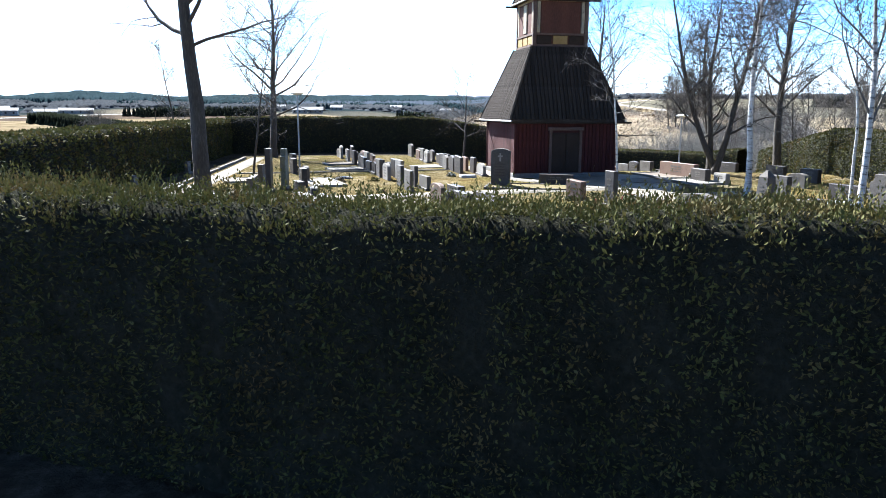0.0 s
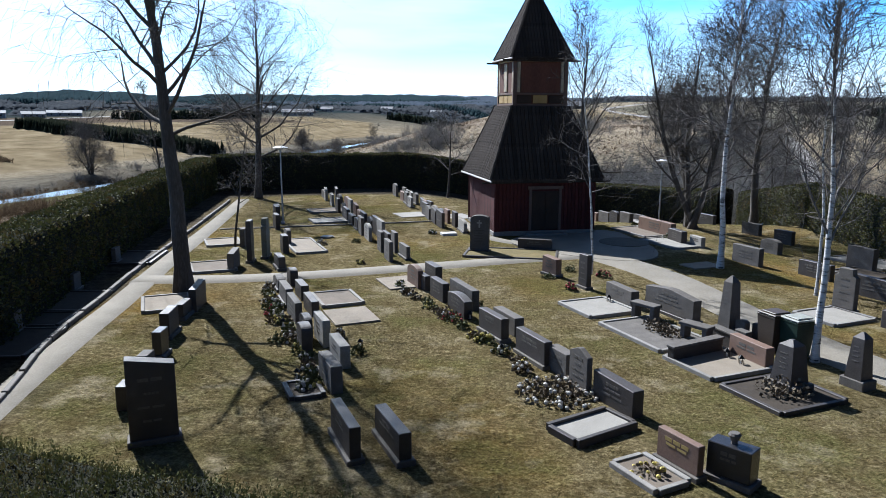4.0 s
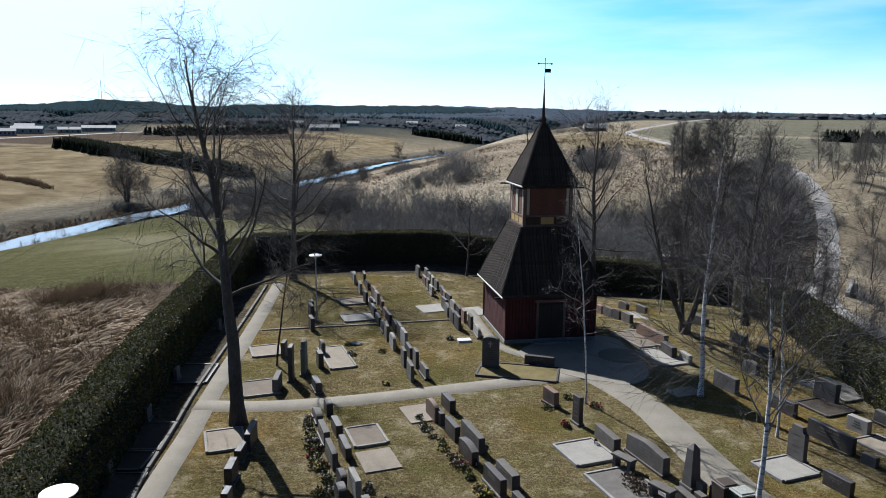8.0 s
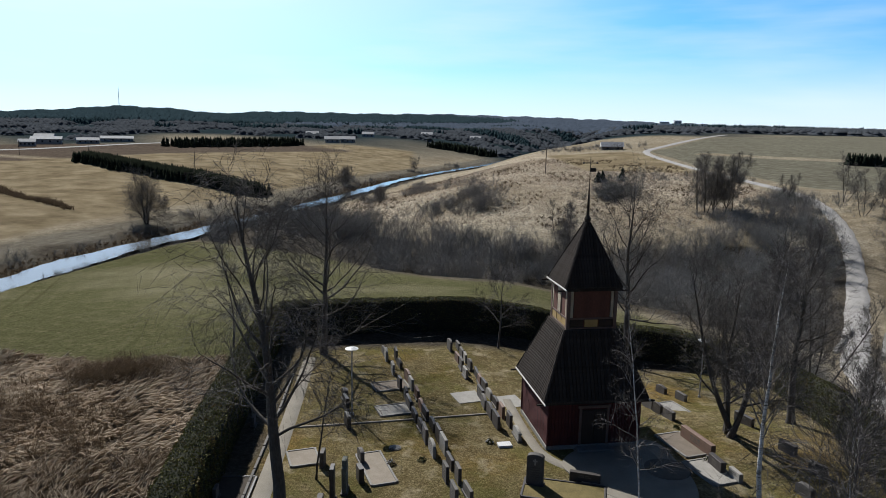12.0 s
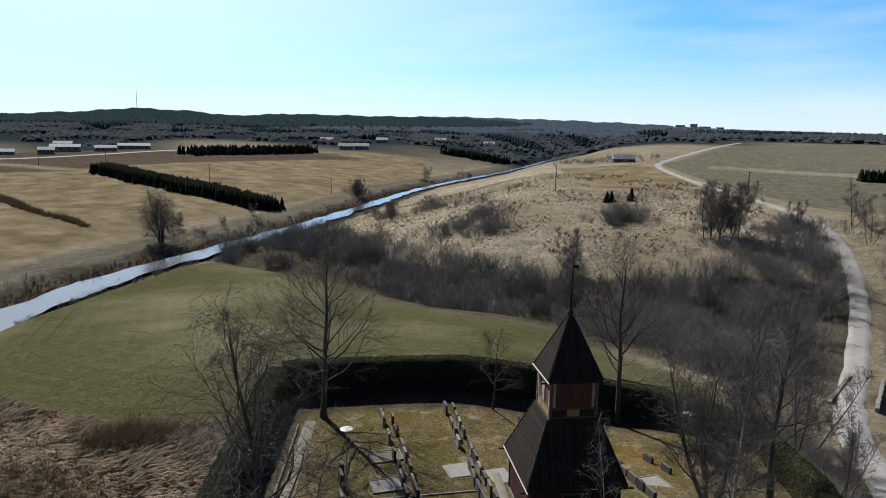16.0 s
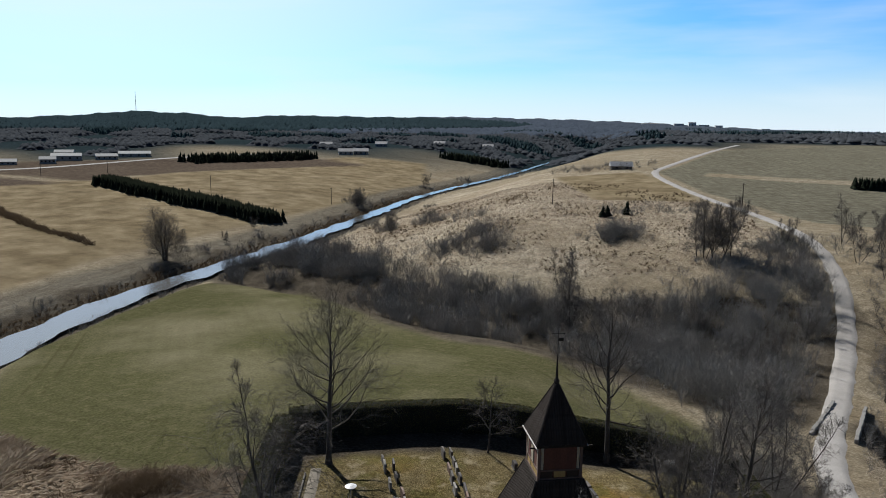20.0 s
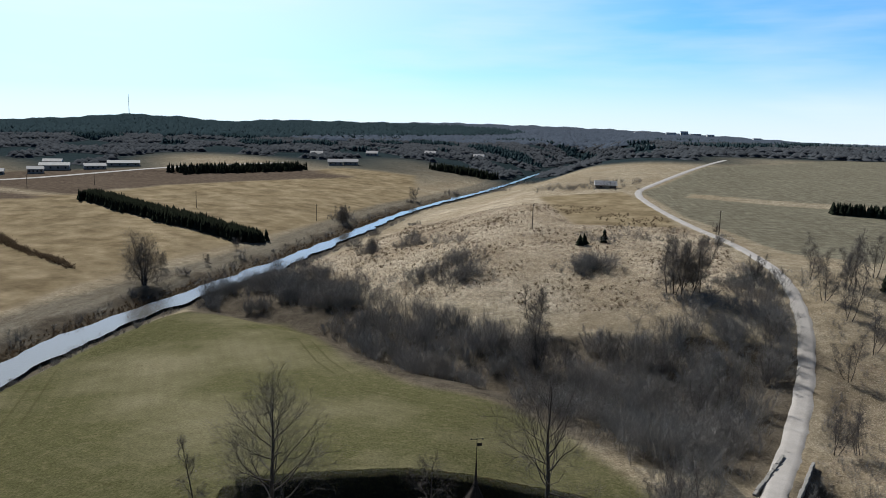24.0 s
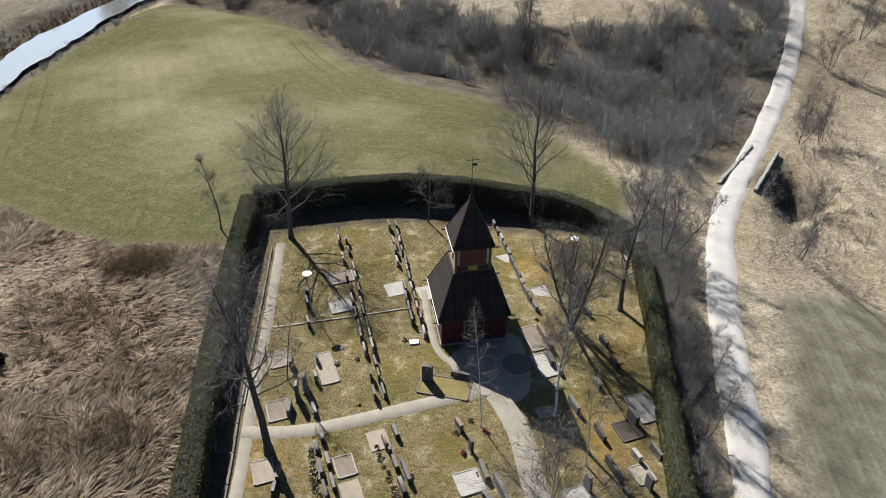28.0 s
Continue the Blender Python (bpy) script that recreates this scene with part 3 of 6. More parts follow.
for i in range(len(ring)):
    bm.faces.new((top[i - 1], top[i], low[i], low[i - 1]))
tagged(part("gravel_court", bm, gravel), "gravel court before the tower door", "path", kind="structure")


# ---------------- the hedge ----------------
def hash_noise(p, s):
    return (np.sin(p[..., 0] * 1.7 * s + 1.1) * np.sin(p[..., 1] * 1.9 * s + 2.3) + np.sin(p[..., 0] * 4.1 * s + p[..., 2] * 3.3 * s) * 0.6 + np.sin(p[..., 1] * 5.3 * s - p[..., 2] * 4.7 * s) * 0.6) / 2.2


leaf_mat, n, l, b = nodes_of("hedge_leaf", 0.8, 0, 0.1)
geo = n.new("ShaderNodeNewGeometry")
leaf_tone = mix(n, l, 0.5, ramp(n, l, geo.outputs["Random Per Island"], [(0.0, (0.05, 0.056, 0.021)), (0.5, (0.092, 0.098, 0.033)), (0.88, (0.16, 0.155, 0.053)), (1.0, (0.22, 0.15, 0.072))]), ramp(n, l, noise_node(n, l, 0.9, 4), [(0.35, (0.072, 0.082, 0.028)), (0.65, (0.19, 0.183, 0.06))]))
browned = ramp(n, l, noise_node(n, l, 1.4, 5, 0.7), [(0.52, (0, 0, 0)), (0.66, (0.6, 0.6, 0.6))])
l.new(mix(n, l, browned, leaf_tone, (0.18, 0.11, 0.05)), b.inputs["Base Color"])
thin(leaf_mat, 0.08)
# the core's dark colour holds the shade between the leaves
hedge_mat = surface("hedge_inner_shade", (0.03, 0.031, 0.023), (0.046, 0.047, 0.036), (0.064, 0.065, 0.05), 2, 14, 1.0, spec=0.0, bumpy=1.0, dist=0.08)


def leaves(name, P, N, size, rng, material, parent=None, tilt=0.9, slim=0.42):
    """Pointed leaves at places P that point along N, as triangle pairs."""
    k = len(P)
    d = N + rng.normal(0, tilt, (k, 3))
    d /= np.linalg.norm(d, axis=1)[:, None]
    s = np.cross(d, rng.normal(0, 1, (k, 3)))
    s /= np.linalg.norm(s, axis=1)[:, None]
    L = size * rng.uniform(0.6, 1.4, k)[:, None]
    V = np.stack([P, P + d * L * 0.5 + s * L * slim, P + d * L, P + d * L * 0.5 - s * L * slim], 1).reshape(-1, 3)
    return linked(name, mesh_np(name, V, np.arange(4 * k).reshape(-1, 4), 4), material, parent)


def hedge(name, pts, width, height, leaf, per_m2, seed, label, twigs=0, slim=0.42):
    rng = np.random.default_rng(seed)
    line = dense(pts, 0.35)
    side = sides(line)
    w, r = width / 2, 0.18
    prof = [(-w - 0.05, -0.3), (-w, 0.5), (-w - 0.02, 1.2), (-w + 0.02, height - r), (-w + r, height), (0, height + 0.04), (w - r, height), (w - 0.02, height - r), (w + 0.02, 1.2), (w, 0.5), (w + 0.05, -0.3)]
    V = np.array([[[*(q + s * a), z] for a, z in prof] for q, s in zip(line, side)])
    V[:, :, 2] += land(line[:, 0], line[:, 1])[:, None]
    j = hash_noise(V, 1.0) * 0.06 + rng.normal(0, 0.025, V.shape[:2])
    V[:, :5, :2] -= side[:, None] * j[:, :5, None]
    V[:, 6:, :2] += side[:, None] * j[:, 6:, None]
    V[:, 4:7, 2] += (hash_noise(V, 0.7) * 0.05 + rng.normal(0, 0.02, V.shape[:2]))[:, 4:7]
    k = len(prof)
    i = np.arange(V.shape[0] * k).reshape(-1, k)
    f = np.stack([i[:-1, :-1], i[:-1, 1:], i[1:, 1:], i[1:, :-1]], -1).reshape(-1, 4)
    root = thing("clipped_hedge", Matrix(), label, "hedge")
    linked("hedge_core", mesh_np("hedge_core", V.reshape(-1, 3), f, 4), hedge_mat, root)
    A = V.reshape(-1, 3)[f]
    e1, e2 = A[:, 1] - A[:, 0], A[:, 3] - A[:, 0]
    nn = np.cross(e1, e2)
    area = np.linalg.norm(nn, axis=1)
    nn /= area[:, None] + 1e-9
    mid = A.mean(1)
    ctr = np.array([line[:, 0].mean(), line[:, 1].mean(), 1.0])
    li = np.minimum(np.arange(len(f)) // (k - 1), len(line) - 1)
    out = mid - np.c_[line[li], land(line[li, 0], line[li, 1]) + height * 0.6]
    nn *= np.sign((nn * out).sum(1))[:, None]
    count = rng.poisson(area * per_m2)
    src = np.repeat(np.arange(len(f)), count)
    u, v = rng.uniform(0, 1, (2, len(src), 1))
    P = A[src, 0] + u * e1[src] + v * e2[src] + nn[src] * rng.uniform(-0.04, 0.05, (len(src), 1))
    tagged(leaves("foliage", P, nn[src] + (0, 0, 0.35), leaf, rng, leaf_mat, root, slim=slim), kind="stuff")
    if twigs:
        # upright new shoots on the clipped top
        tops = np.where(nn[src][:, 2] > 0.7)[0]
        pick = rng.choice(tops, min(twigs, len(tops)), replace=False)
        Q = []
        D = []
        for p in P[pick]:
            h = rng.uniform(0.04, 0.2) * (1.8 if rng.random() < 0.04 else 1)
            lean = rng.normal(0, 0.25, 2)
            for s in np.linspace(0.2, 1, 5):
                Q.append(p + np.array([lean[0] * h * s, lean[1] * h * s, h * s]))
                D.append((rng.normal(0, 0.5), rng.normal(0, 0.5), 1.2))
        tagged(leaves("new_growth", np.array(Q), np.array(D), leaf * 0.75, rng, leaf_mat, root, 0.35, 0.2), kind="stuff")
    return root


hedge("hedge_front", [(-9.9, 7.6), (-6.5, 8.2), (-3.5, 7.35), (-1.0, 6.8), (1.5, 6.6), (5.0, 6.6), (11, 6.8), (18.2, 6.8)], 1.25, 2.42, 0.052, 1050, 1, "clipped evergreen hedge with sunlit new shoots", 6500, 0.2)
hedge("hedge_west", [(-9.5, 7.4), (-12.5, 17.7), (-15.7, 28.9), (-18.7, 40.8), (-21.4, 53.0)], 1.7, 2.5, 0.085, 190, 2, "long clipped hedge, sunlit above, deep shade within")
hedge("hedge_north", [(-21.2, 53.6), (-14.7, 56.3), (-6.4, 58.8), (3, 62.0), (9.4, 62.4), (14.4, 59.6), (17.4, 55.3)], 1.7, 2.65, 0.09, 160, 3, "curving clipped hedge, black in its own shade")
hedge("hedge_east", [(18.1, 53), (18.0, 40), (17.9, 29), (18.2, 18), (18.6, 8)], 1.1, 2.3, 0.085, 190, 4, "narrow clipped green hedge beside the road bank")


# ---------------- the bell tower ----------------
red = surface("red_ochre_boards", (0.06, 0.016, 0.015), (0.096, 0.024, 0.022), (0.135, 0.038, 0.034), 1.5, 25, 0.9, stretch=(1, 1, 0.15), per_object=0.5)
red_panel = surface("red_brown_panel", (0.095, 0.04, 0.028), (0.14, 0.058, 0.04), (0.175, 0.08, 0.056), 2, 30, 0.9, stretch=(1, 1, 0.2))
trim_mat = surface("brown_trim", (0.11, 0.066, 0.05), (0.17, 0.112, 0.088), (0.22, 0.155, 0.125), 2, 30, 0.85)
ochre = surface("ochre_panel", (0.36, 0.23, 0.08), (0.46, 0.31, 0.12), (0.52, 0.37, 0.17), 2, 30, 0.8)
cream = surface("cream_strip", (0.4, 0.33, 0.22), (0.5, 0.42, 0.3), (0.56, 0.48, 0.36), 2, 30, 0.8)
dark_panel = surface("dark_panel", (0.03, 0.02, 0.015), (0.05, 0.032, 0.022), (0.07, 0.045, 0.03), 2, 30, 0.8)
tar = surface("tarred_roof_boards", (0.028, 0.023, 0.02), (0.062, 0.052, 0.045), (0.12, 0.104, 0.09), 1.2, 20, 0.95, spec=0.05, stretch=(1, 1, 0.2), per_object=0.55)
fascia_mat = surface("pale_fascia", (0.42, 0.4, 0.37), (0.55, 0.52, 0.48), (0.6, 0.57, 0.53), 2, 20, 0.7)
iron = surface("dark_iron", (0.02, 0.02, 0.02), (0.035, 0.033, 0.03), (0.05, 0.045, 0.04), 4, 40, 0.5, metal=0.7)
sill_stone = surface("plinth_stone", (0.16, 0.15, 0.14), (0.24, 0.23, 0.21), (0.32, 0.3, 0.28), 2, 20, 0.9)

TOWER = pose(2.55, 39.4, 0, 0, 0, 17.4)
tower = thing("bell_tower", TOWER, "red-boarded wooden bell tower with dark tarred roofs", "bell tower")
QUARTERS = [pose(0, 0, 0, 0, 0, 90 * k) for k in range(4)]      # face 0 looks to the front (-y)


def placed(ob, m):
    ob.matrix_parent_inverse = Matrix()
    ob.matrix_basis = m
    return ob


def frustum(a, z0, b, z1, bm=None, n=4, turn=45.0):
    bm = bm or bmesh.new()
    rings = [[bm.verts.new((h * math.cos(radians(turn + 360 / n * k)), h * math.sin(radians(turn + 360 / n * k)), z)) for k in range(n)] for h, z in ((a, z0), (b, z1))]
    bm.faces.new(rings[0][::-1])
    bm.faces.new(rings[1])
    for k in range(n):
        bm.faces.new((rings[0][k], rings[0][(k + 1) % n], rings[1][(k + 1) % n], rings[1][k]))
    return bm


R2 = math.sqrt(2)
WALL, EAVE, BELF = 2.62, 2.92, 1.4
part("foundation", box(-WALL - 0.06, WALL + 0.06, -WALL - 0.06, WALL + 0.06, -0.3, 0.22, 0.03), sill_stone, tower)
part("wall_core", box(-WALL + 0.1, WALL - 0.1, -WALL + 0.1, WALL - 0.1, 0.2, 2.9), dark_panel, tower)
for k, q in enumerate(QUARTERS):
    wall = placed(part("wall", box(-WALL + 0.02, WALL - 0.02, -WALL + 0.03, -WALL + 0.1, 0.22, 2.95), red, tower, "wall of upright red boards"), q)
    xs = np.arange(-WALL + 0.1, WALL, 0.19)
    for x in xs:
        if k == 0 and abs(x) < 0.78:
            continue
        placed(part("wall_board", box(-0.075, 0.075, -WALL - 0.005, -WALL + 0.035, 0.2, 2.9, 0.01), red, wall), pose(x, 0, 0))
    placed(part("corner_board", box(-WALL - 0.03, -WALL + 0.14, -WALL - 0.03, -WALL + 0.02, 0.18, 2.9, 0.01), red, wall), Matrix())
door = part("door", box(-0.72, 0.72, -WALL - 0.0, -WALL + 0.06, 0.25, 2.2, 0.01), dark_panel, tower, "dark double door in the tower front")
for x in (-0.36, 0.36):
    part("door_leaf", box(x - 0.34, x + 0.34, -WALL - 0.03, -WALL - 0.002, 0.28, 2.16, 0.01), dark_panel, door)
for x in (-0.78, 0.78):
    part("door_post", box(x - 0.07, x + 0.07, -WALL - 0.05, -WALL + 0.02, 0.2, 2.3, 0.01), trim_mat, door)
part("lintel", box(-0.92, 0.92, -WALL - 0.06, -WALL + 0.02, 2.3, 2.46, 0.01), trim_mat, door)
part("door_handle", box(0.05, 0.09, -WALL - 0.08, -WALL - 0.03, 1.15, 1.32, 0.005), iron, door)
for i, (w, y) in enumerate(((1.15, 0.35), (1.0, 0.7))):
    part("step", box(-w, w, -WALL - 1.05 + y - 0.3, -WALL - 0.06, -0.05, 0.06 + 0.1 * i, 0.015), sill_stone, tower, "worn stone step")


def roof(name, a, z0, b, z1, spacing, fascia):
    """A four-sided roof: a sheathed body, and on each side upright boards that run up the slope to the hip."""
    body = part(name, frustum(a * R2 - 0.03, z0, b * R2, z1 - 0.01), tar, tower)
    slope = math.hypot(a - b, z1 - z0)
    tilt = math.degrees(math.atan2(z1 - z0, a - b))
    for q in QUARTERS:
        for x in np.arange(-a + spacing / 2, a, spacing):
            run = slope if abs(x) <= b else slope * (a - abs(x)) / (a - b)
            if run < 0.25:
                continue
            jit = random.uniform(-0.04, 0.02)
            bd = part("roof_board", box(-spacing * 0.40, spacing * 0.40, jit, run - 0.03, -0.005, 0.035 + random.uniform(0, 0.012), 0.008), tar, body)
            placed(bd, q @ pose(x, -a, z0, tilt, 0, 0))
        hip = part("hip_board", box(-0.06, 0.06, 0.0, math.hypot((a - b) * R2, z1 - z0), 0.0, 0.06, 0.01), tar, body)
        placed(hip, q @ pose(-a, -a, z0, 0, 0, -45) @ pose(0, 0, 0, math.degrees(math.atan2(z1 - z0, (a - b) * R2)), 0, 0))
        placed(part("soffit", box(-a + 0.02, a - 0.02, -a + 0.02, -a + fascia, z0 - 0.1, z0 - 0.04), dark_panel, body), q)
        placed(part("eaves_edge", box(-a - 0.01, a + 0.01, -a - 0.02, -a + 0.015, z0 - 0.11, z0 - 0.005, 0.006), tar, body), q)
    for q in (QUARTERS[1], QUARTERS[3]):          # the side slopes end in a pale gutter that runs past the corners
        placed(part("gutter", box(-a - 0.1, a + 0.3, -a - 0.1, -a - 0.025, z0 - 0.12, z0 - 0.03, 0.02), fascia_mat, body, "pale painted eaves gutter"), q)
    for y in (-a + 0.08, a - 0.08):               # beam ends that jut out under the corners
        part("beam_end", box(-a - 0.42, a + 0.42, y - 0.05, y + 0.05, z0 - 0.2, z0 - 0.11, 0.01), tar, body)
    return body


roof("lower_roof", EAVE, 2.84, 1.5, 6.4, 0.2, 0.36)
belfry = part("belfry", box(-BELF + 0.08, BELF - 0.08, -BELF + 0.08, BELF - 0.08, 6.34, 8.84), red_panel, tower, "belfry with red hatches and ochre panels")
for k, q in enumerate(QUARTERS):
    def add(name, x0, x1, z0, z1, mat_, proud=0.0, label=""):
        placed(part(name, box(x0, x1, -BELF - proud, -BELF + 0.1, z0, z1, 0.008), mat_, belfry, label), q)
    add("corner_post", -BELF - 0.04, -BELF + 0.14, 6.34, 8.78, trim_mat, 0.04)
    add("corner_post", BELF - 0.14, BELF - 0.0, 6.34, 8.78, trim_mat, 0.038)
    add("sill_rail", -BELF + 0.14, BELF - 0.14, 6.4, 6.5, trim_mat, 0.03)
    add("middle_rail", -BELF + 0.14, BELF - 0.14, 6.94, 7.04, trim_mat, 0.03)
    add("top_rail", -BELF + 0.14, BELF - 0.14, 8.56, 8.66, cream, 0.03)
    add("hatch", -BELF + 0.36, BELF - 0.36, 7.04, 8.56, red_panel, 0.0, "red belfry hatch")
    for x in (-BELF + 0.25, BELF - 0.25):
        add("side_strip", x - 0.08, x + 0.08, 7.06, 8.54, cream, 0.015)
    third = (2 * BELF - 0.28) / 3
    for j in range(3):
        x0 = -BELF + 0.14 + third * j
        # west panels all ochre: the sunlit side's brightness is in their colour
        lit = ochre if j == 1 or k == 3 else dark_panel
        add("low_panel", x0 + 0.05, x0 + third - 0.05, 6.52, 6.92, lit, 0.0, "ochre panel" if lit is ochre else "dark panel")
    # cream board on the west face, coloured as if the sun whitens it
    if k == 3:
        add("lit_louvre", -0.18, 0.32, 7.1, 8.5, cream, 0.05, "louvre board, its sunlit white put into the colour")
roof("upper_roof", 1.6, 8.76, 0.1, 12.15, 0.16, 0.22)
bm = frustum(0.16, 12.0, 0.12, 12.15, None, 8, 0)
frustum(0.13, 12.15, 0.2, 12.35, bm, 8, 0)
frustum(0.2, 12.35, 0.09, 12.55, bm, 8, 0)
frustum(0.09, 12.55, 0.035, 14.0, bm, 8, 0)
spire = part("spire", bm, tar, tower, "slender dark spire")
part("vane_rod", frustum(0.022, 13.9, 0.015, 15.75, None, 6, 0), iron, spire)
part("vane_flag", box(0.02, 0.34, -0.012, 0.012, 14.95, 15.16, 0.004), iron, spire, "little iron weather flag")
part("cross_arm", box(-0.36, 0.36, -0.014, 0.014, 15.42, 15.45, 0.004), iron, spire)
for x in (-0.38, 0.38):
    bm = bmesh.new()
    bmesh.ops.create_icosphere(bm, subdivisions=1, radius=0.06, matrix=Matrix.Translation((x, 0, 15.435)))
    part("ball", bm, iron, spire)


# ---------------- trees ----------------
bark = surface("grey_bark", (0.055, 0.047, 0.039), (0.1, 0.087, 0.073), (0.16, 0.142, 0.122), 3, 20, 0.95, bumpy=0.9, dist=0.03, stretch=(1, 1, 0.25))
twig_mat = surface("twig", (0.1, 0.089, 0.079), (0.16, 0.144, 0.129), (0.225, 0.204, 0.185), 2, 8, 0.9)
pale_twig = surface("birch_twig", (0.06, 0.05, 0.045), (0.1, 0.088, 0.08), (0.15, 0.135, 0.125), 2, 8, 0.9)
birch_limb = surface("birch_limb", (0.06, 0.05, 0.046), (0.17, 0.155, 0.145), (0.3, 0.28, 0.265), 4, 12, 0.85, stretch=(1, 1, 0.6))


def birch_bark():
    m, n, l, b = nodes_of("birch_bark", 0.8, 0, 0.25)
    marks = noise_node(n, l, 5, 4, 0.7, stretch=(0.5, 0.5, 2.4))
    col = ramp(n, l, marks, [(0.36, (0.03, 0.027, 0.025)), (0.45, (0.55, 0.53, 0.5)), (0.7, (0.86, 0.84, 0.8))])
    l.new(col, b.inputs["Base Color"])
    bump(n, l, b, marks, 0.3, 0.01)
    return m


birch = birch_bark()


def unit(v):
    return v / (np.linalg.norm(v) + 1e-9)


class Wood:
    """Gathers tapering tubes and fine twigs."""
    def __init__(self, seed):
        self.rng = np.random.default_rng(seed)
        self.v, self.f, self.n = ([], []), ([], []), [0, 0]
        self.tv, self.src = [], []

    def tube(self, pts, radii, k):
        pts = np.asarray(pts)
        t = np.gradient(pts, axis=0)
        ref = np.array([0.31, 0.95, 0.05]) if abs(unit(t[0])[0]) > 0.6 else np.array([0.95, 0.2, 0.25])
        a = np.cross(t, ref)
        a /= np.linalg.norm(a, axis=1)[:, None] + 1e-9
        c = np.cross(t, a)
        c /= np.linalg.norm(c, axis=1)[:, None] + 1e-9
        ang = np.arange(k) * 2 * np.pi / k
        ring = pts[:, None] + (a[:, None] * np.cos(ang)[None, :, None] + c[:, None] * np.sin(ang)[None, :, None]) * np.asarray(radii)[:, None, None]
        g = 0 if k == 8 else 1
        self.v[g].append(ring.reshape(-1, 3))
        i = self.n[g] + np.arange(len(pts) * k).reshape(-1, k)
        j = np.roll(i, -1, 1)
        self.f[g].append(np.stack([i[:-1], j[:-1], j[1:], i[1:]], -1).reshape(-1, 4))
        self.n[g] += len(pts) * k

    def twigs(self, droop):
        """Two orders of fine twigs on all the small limbs at once."""
        rng = self.rng

        def turned(d, lo, hi, sink):
            c = np.cross(d, rng.normal(0, 1, d.shape))
            c /= np.linalg.norm(c, axis=1)[:, None] + 1e-9
            an = np.radians(rng.uniform(lo, hi, len(d)))[:, None]
            v = d * np.cos(an) + c * np.sin(an) - np.array([0, 0, sink])
            return v / (np.linalg.norm(v, axis=1)[:, None] + 1e-9)

        def spikes(p, d, L, r):
            c = np.cross(d, rng.normal(0, 1, d.shape))
            c *= r / (np.linalg.norm(c, axis=1)[:, None] + 1e-9)
            self.tv.append(np.stack([p - c, p + c, p + d * L[:, None]], 1).reshape(-1, 3))
        p, d, L = (np.concatenate([x[k] for x in self.src]) for k in range(3))
        d = turned(d, 20, 60, droop * 3)
        spikes(p, d, L, 0.0085)
        for _ in range(3):
            spikes(p + d * (L * rng.uniform(0.25, 0.9, len(L)))[:, None], turned(d, 20, 55, droop * 4), L * rng.uniform(0.4, 0.75, len(L)), 0.0065)

    def limb(self, p, d, length, r, segs, k, bend, wander):
        rng = self.rng
        pts, ds = [p], [d]
        for _ in range(segs):
            d = unit(d + rng.normal(0, wander, 3) + np.array([0, 0, bend]))
            p = p + d * length / segs
            pts.append(p)
            ds.append(d)
        u = np.linspace(0, 1, segs + 1)
        self.tube(pts, r * (1 - 0.82 * u), k)
        return np.array(pts), np.array(ds)


def at_part(pts, ds, u):
    s = u * (len(pts) - 1)
    i = min(int(s), len(pts) - 2)
    return pts[i] + (pts[i + 1] - pts[i]) * (s - i), unit(ds[i] + (ds[i + 1] - ds[i]) * (s - i))


def aside(d, angle, rng):
    s = unit(np.cross(d, rng.normal(0, 1, 3)))
    return unit(d * math.cos(angle) + s * math.sin(angle))


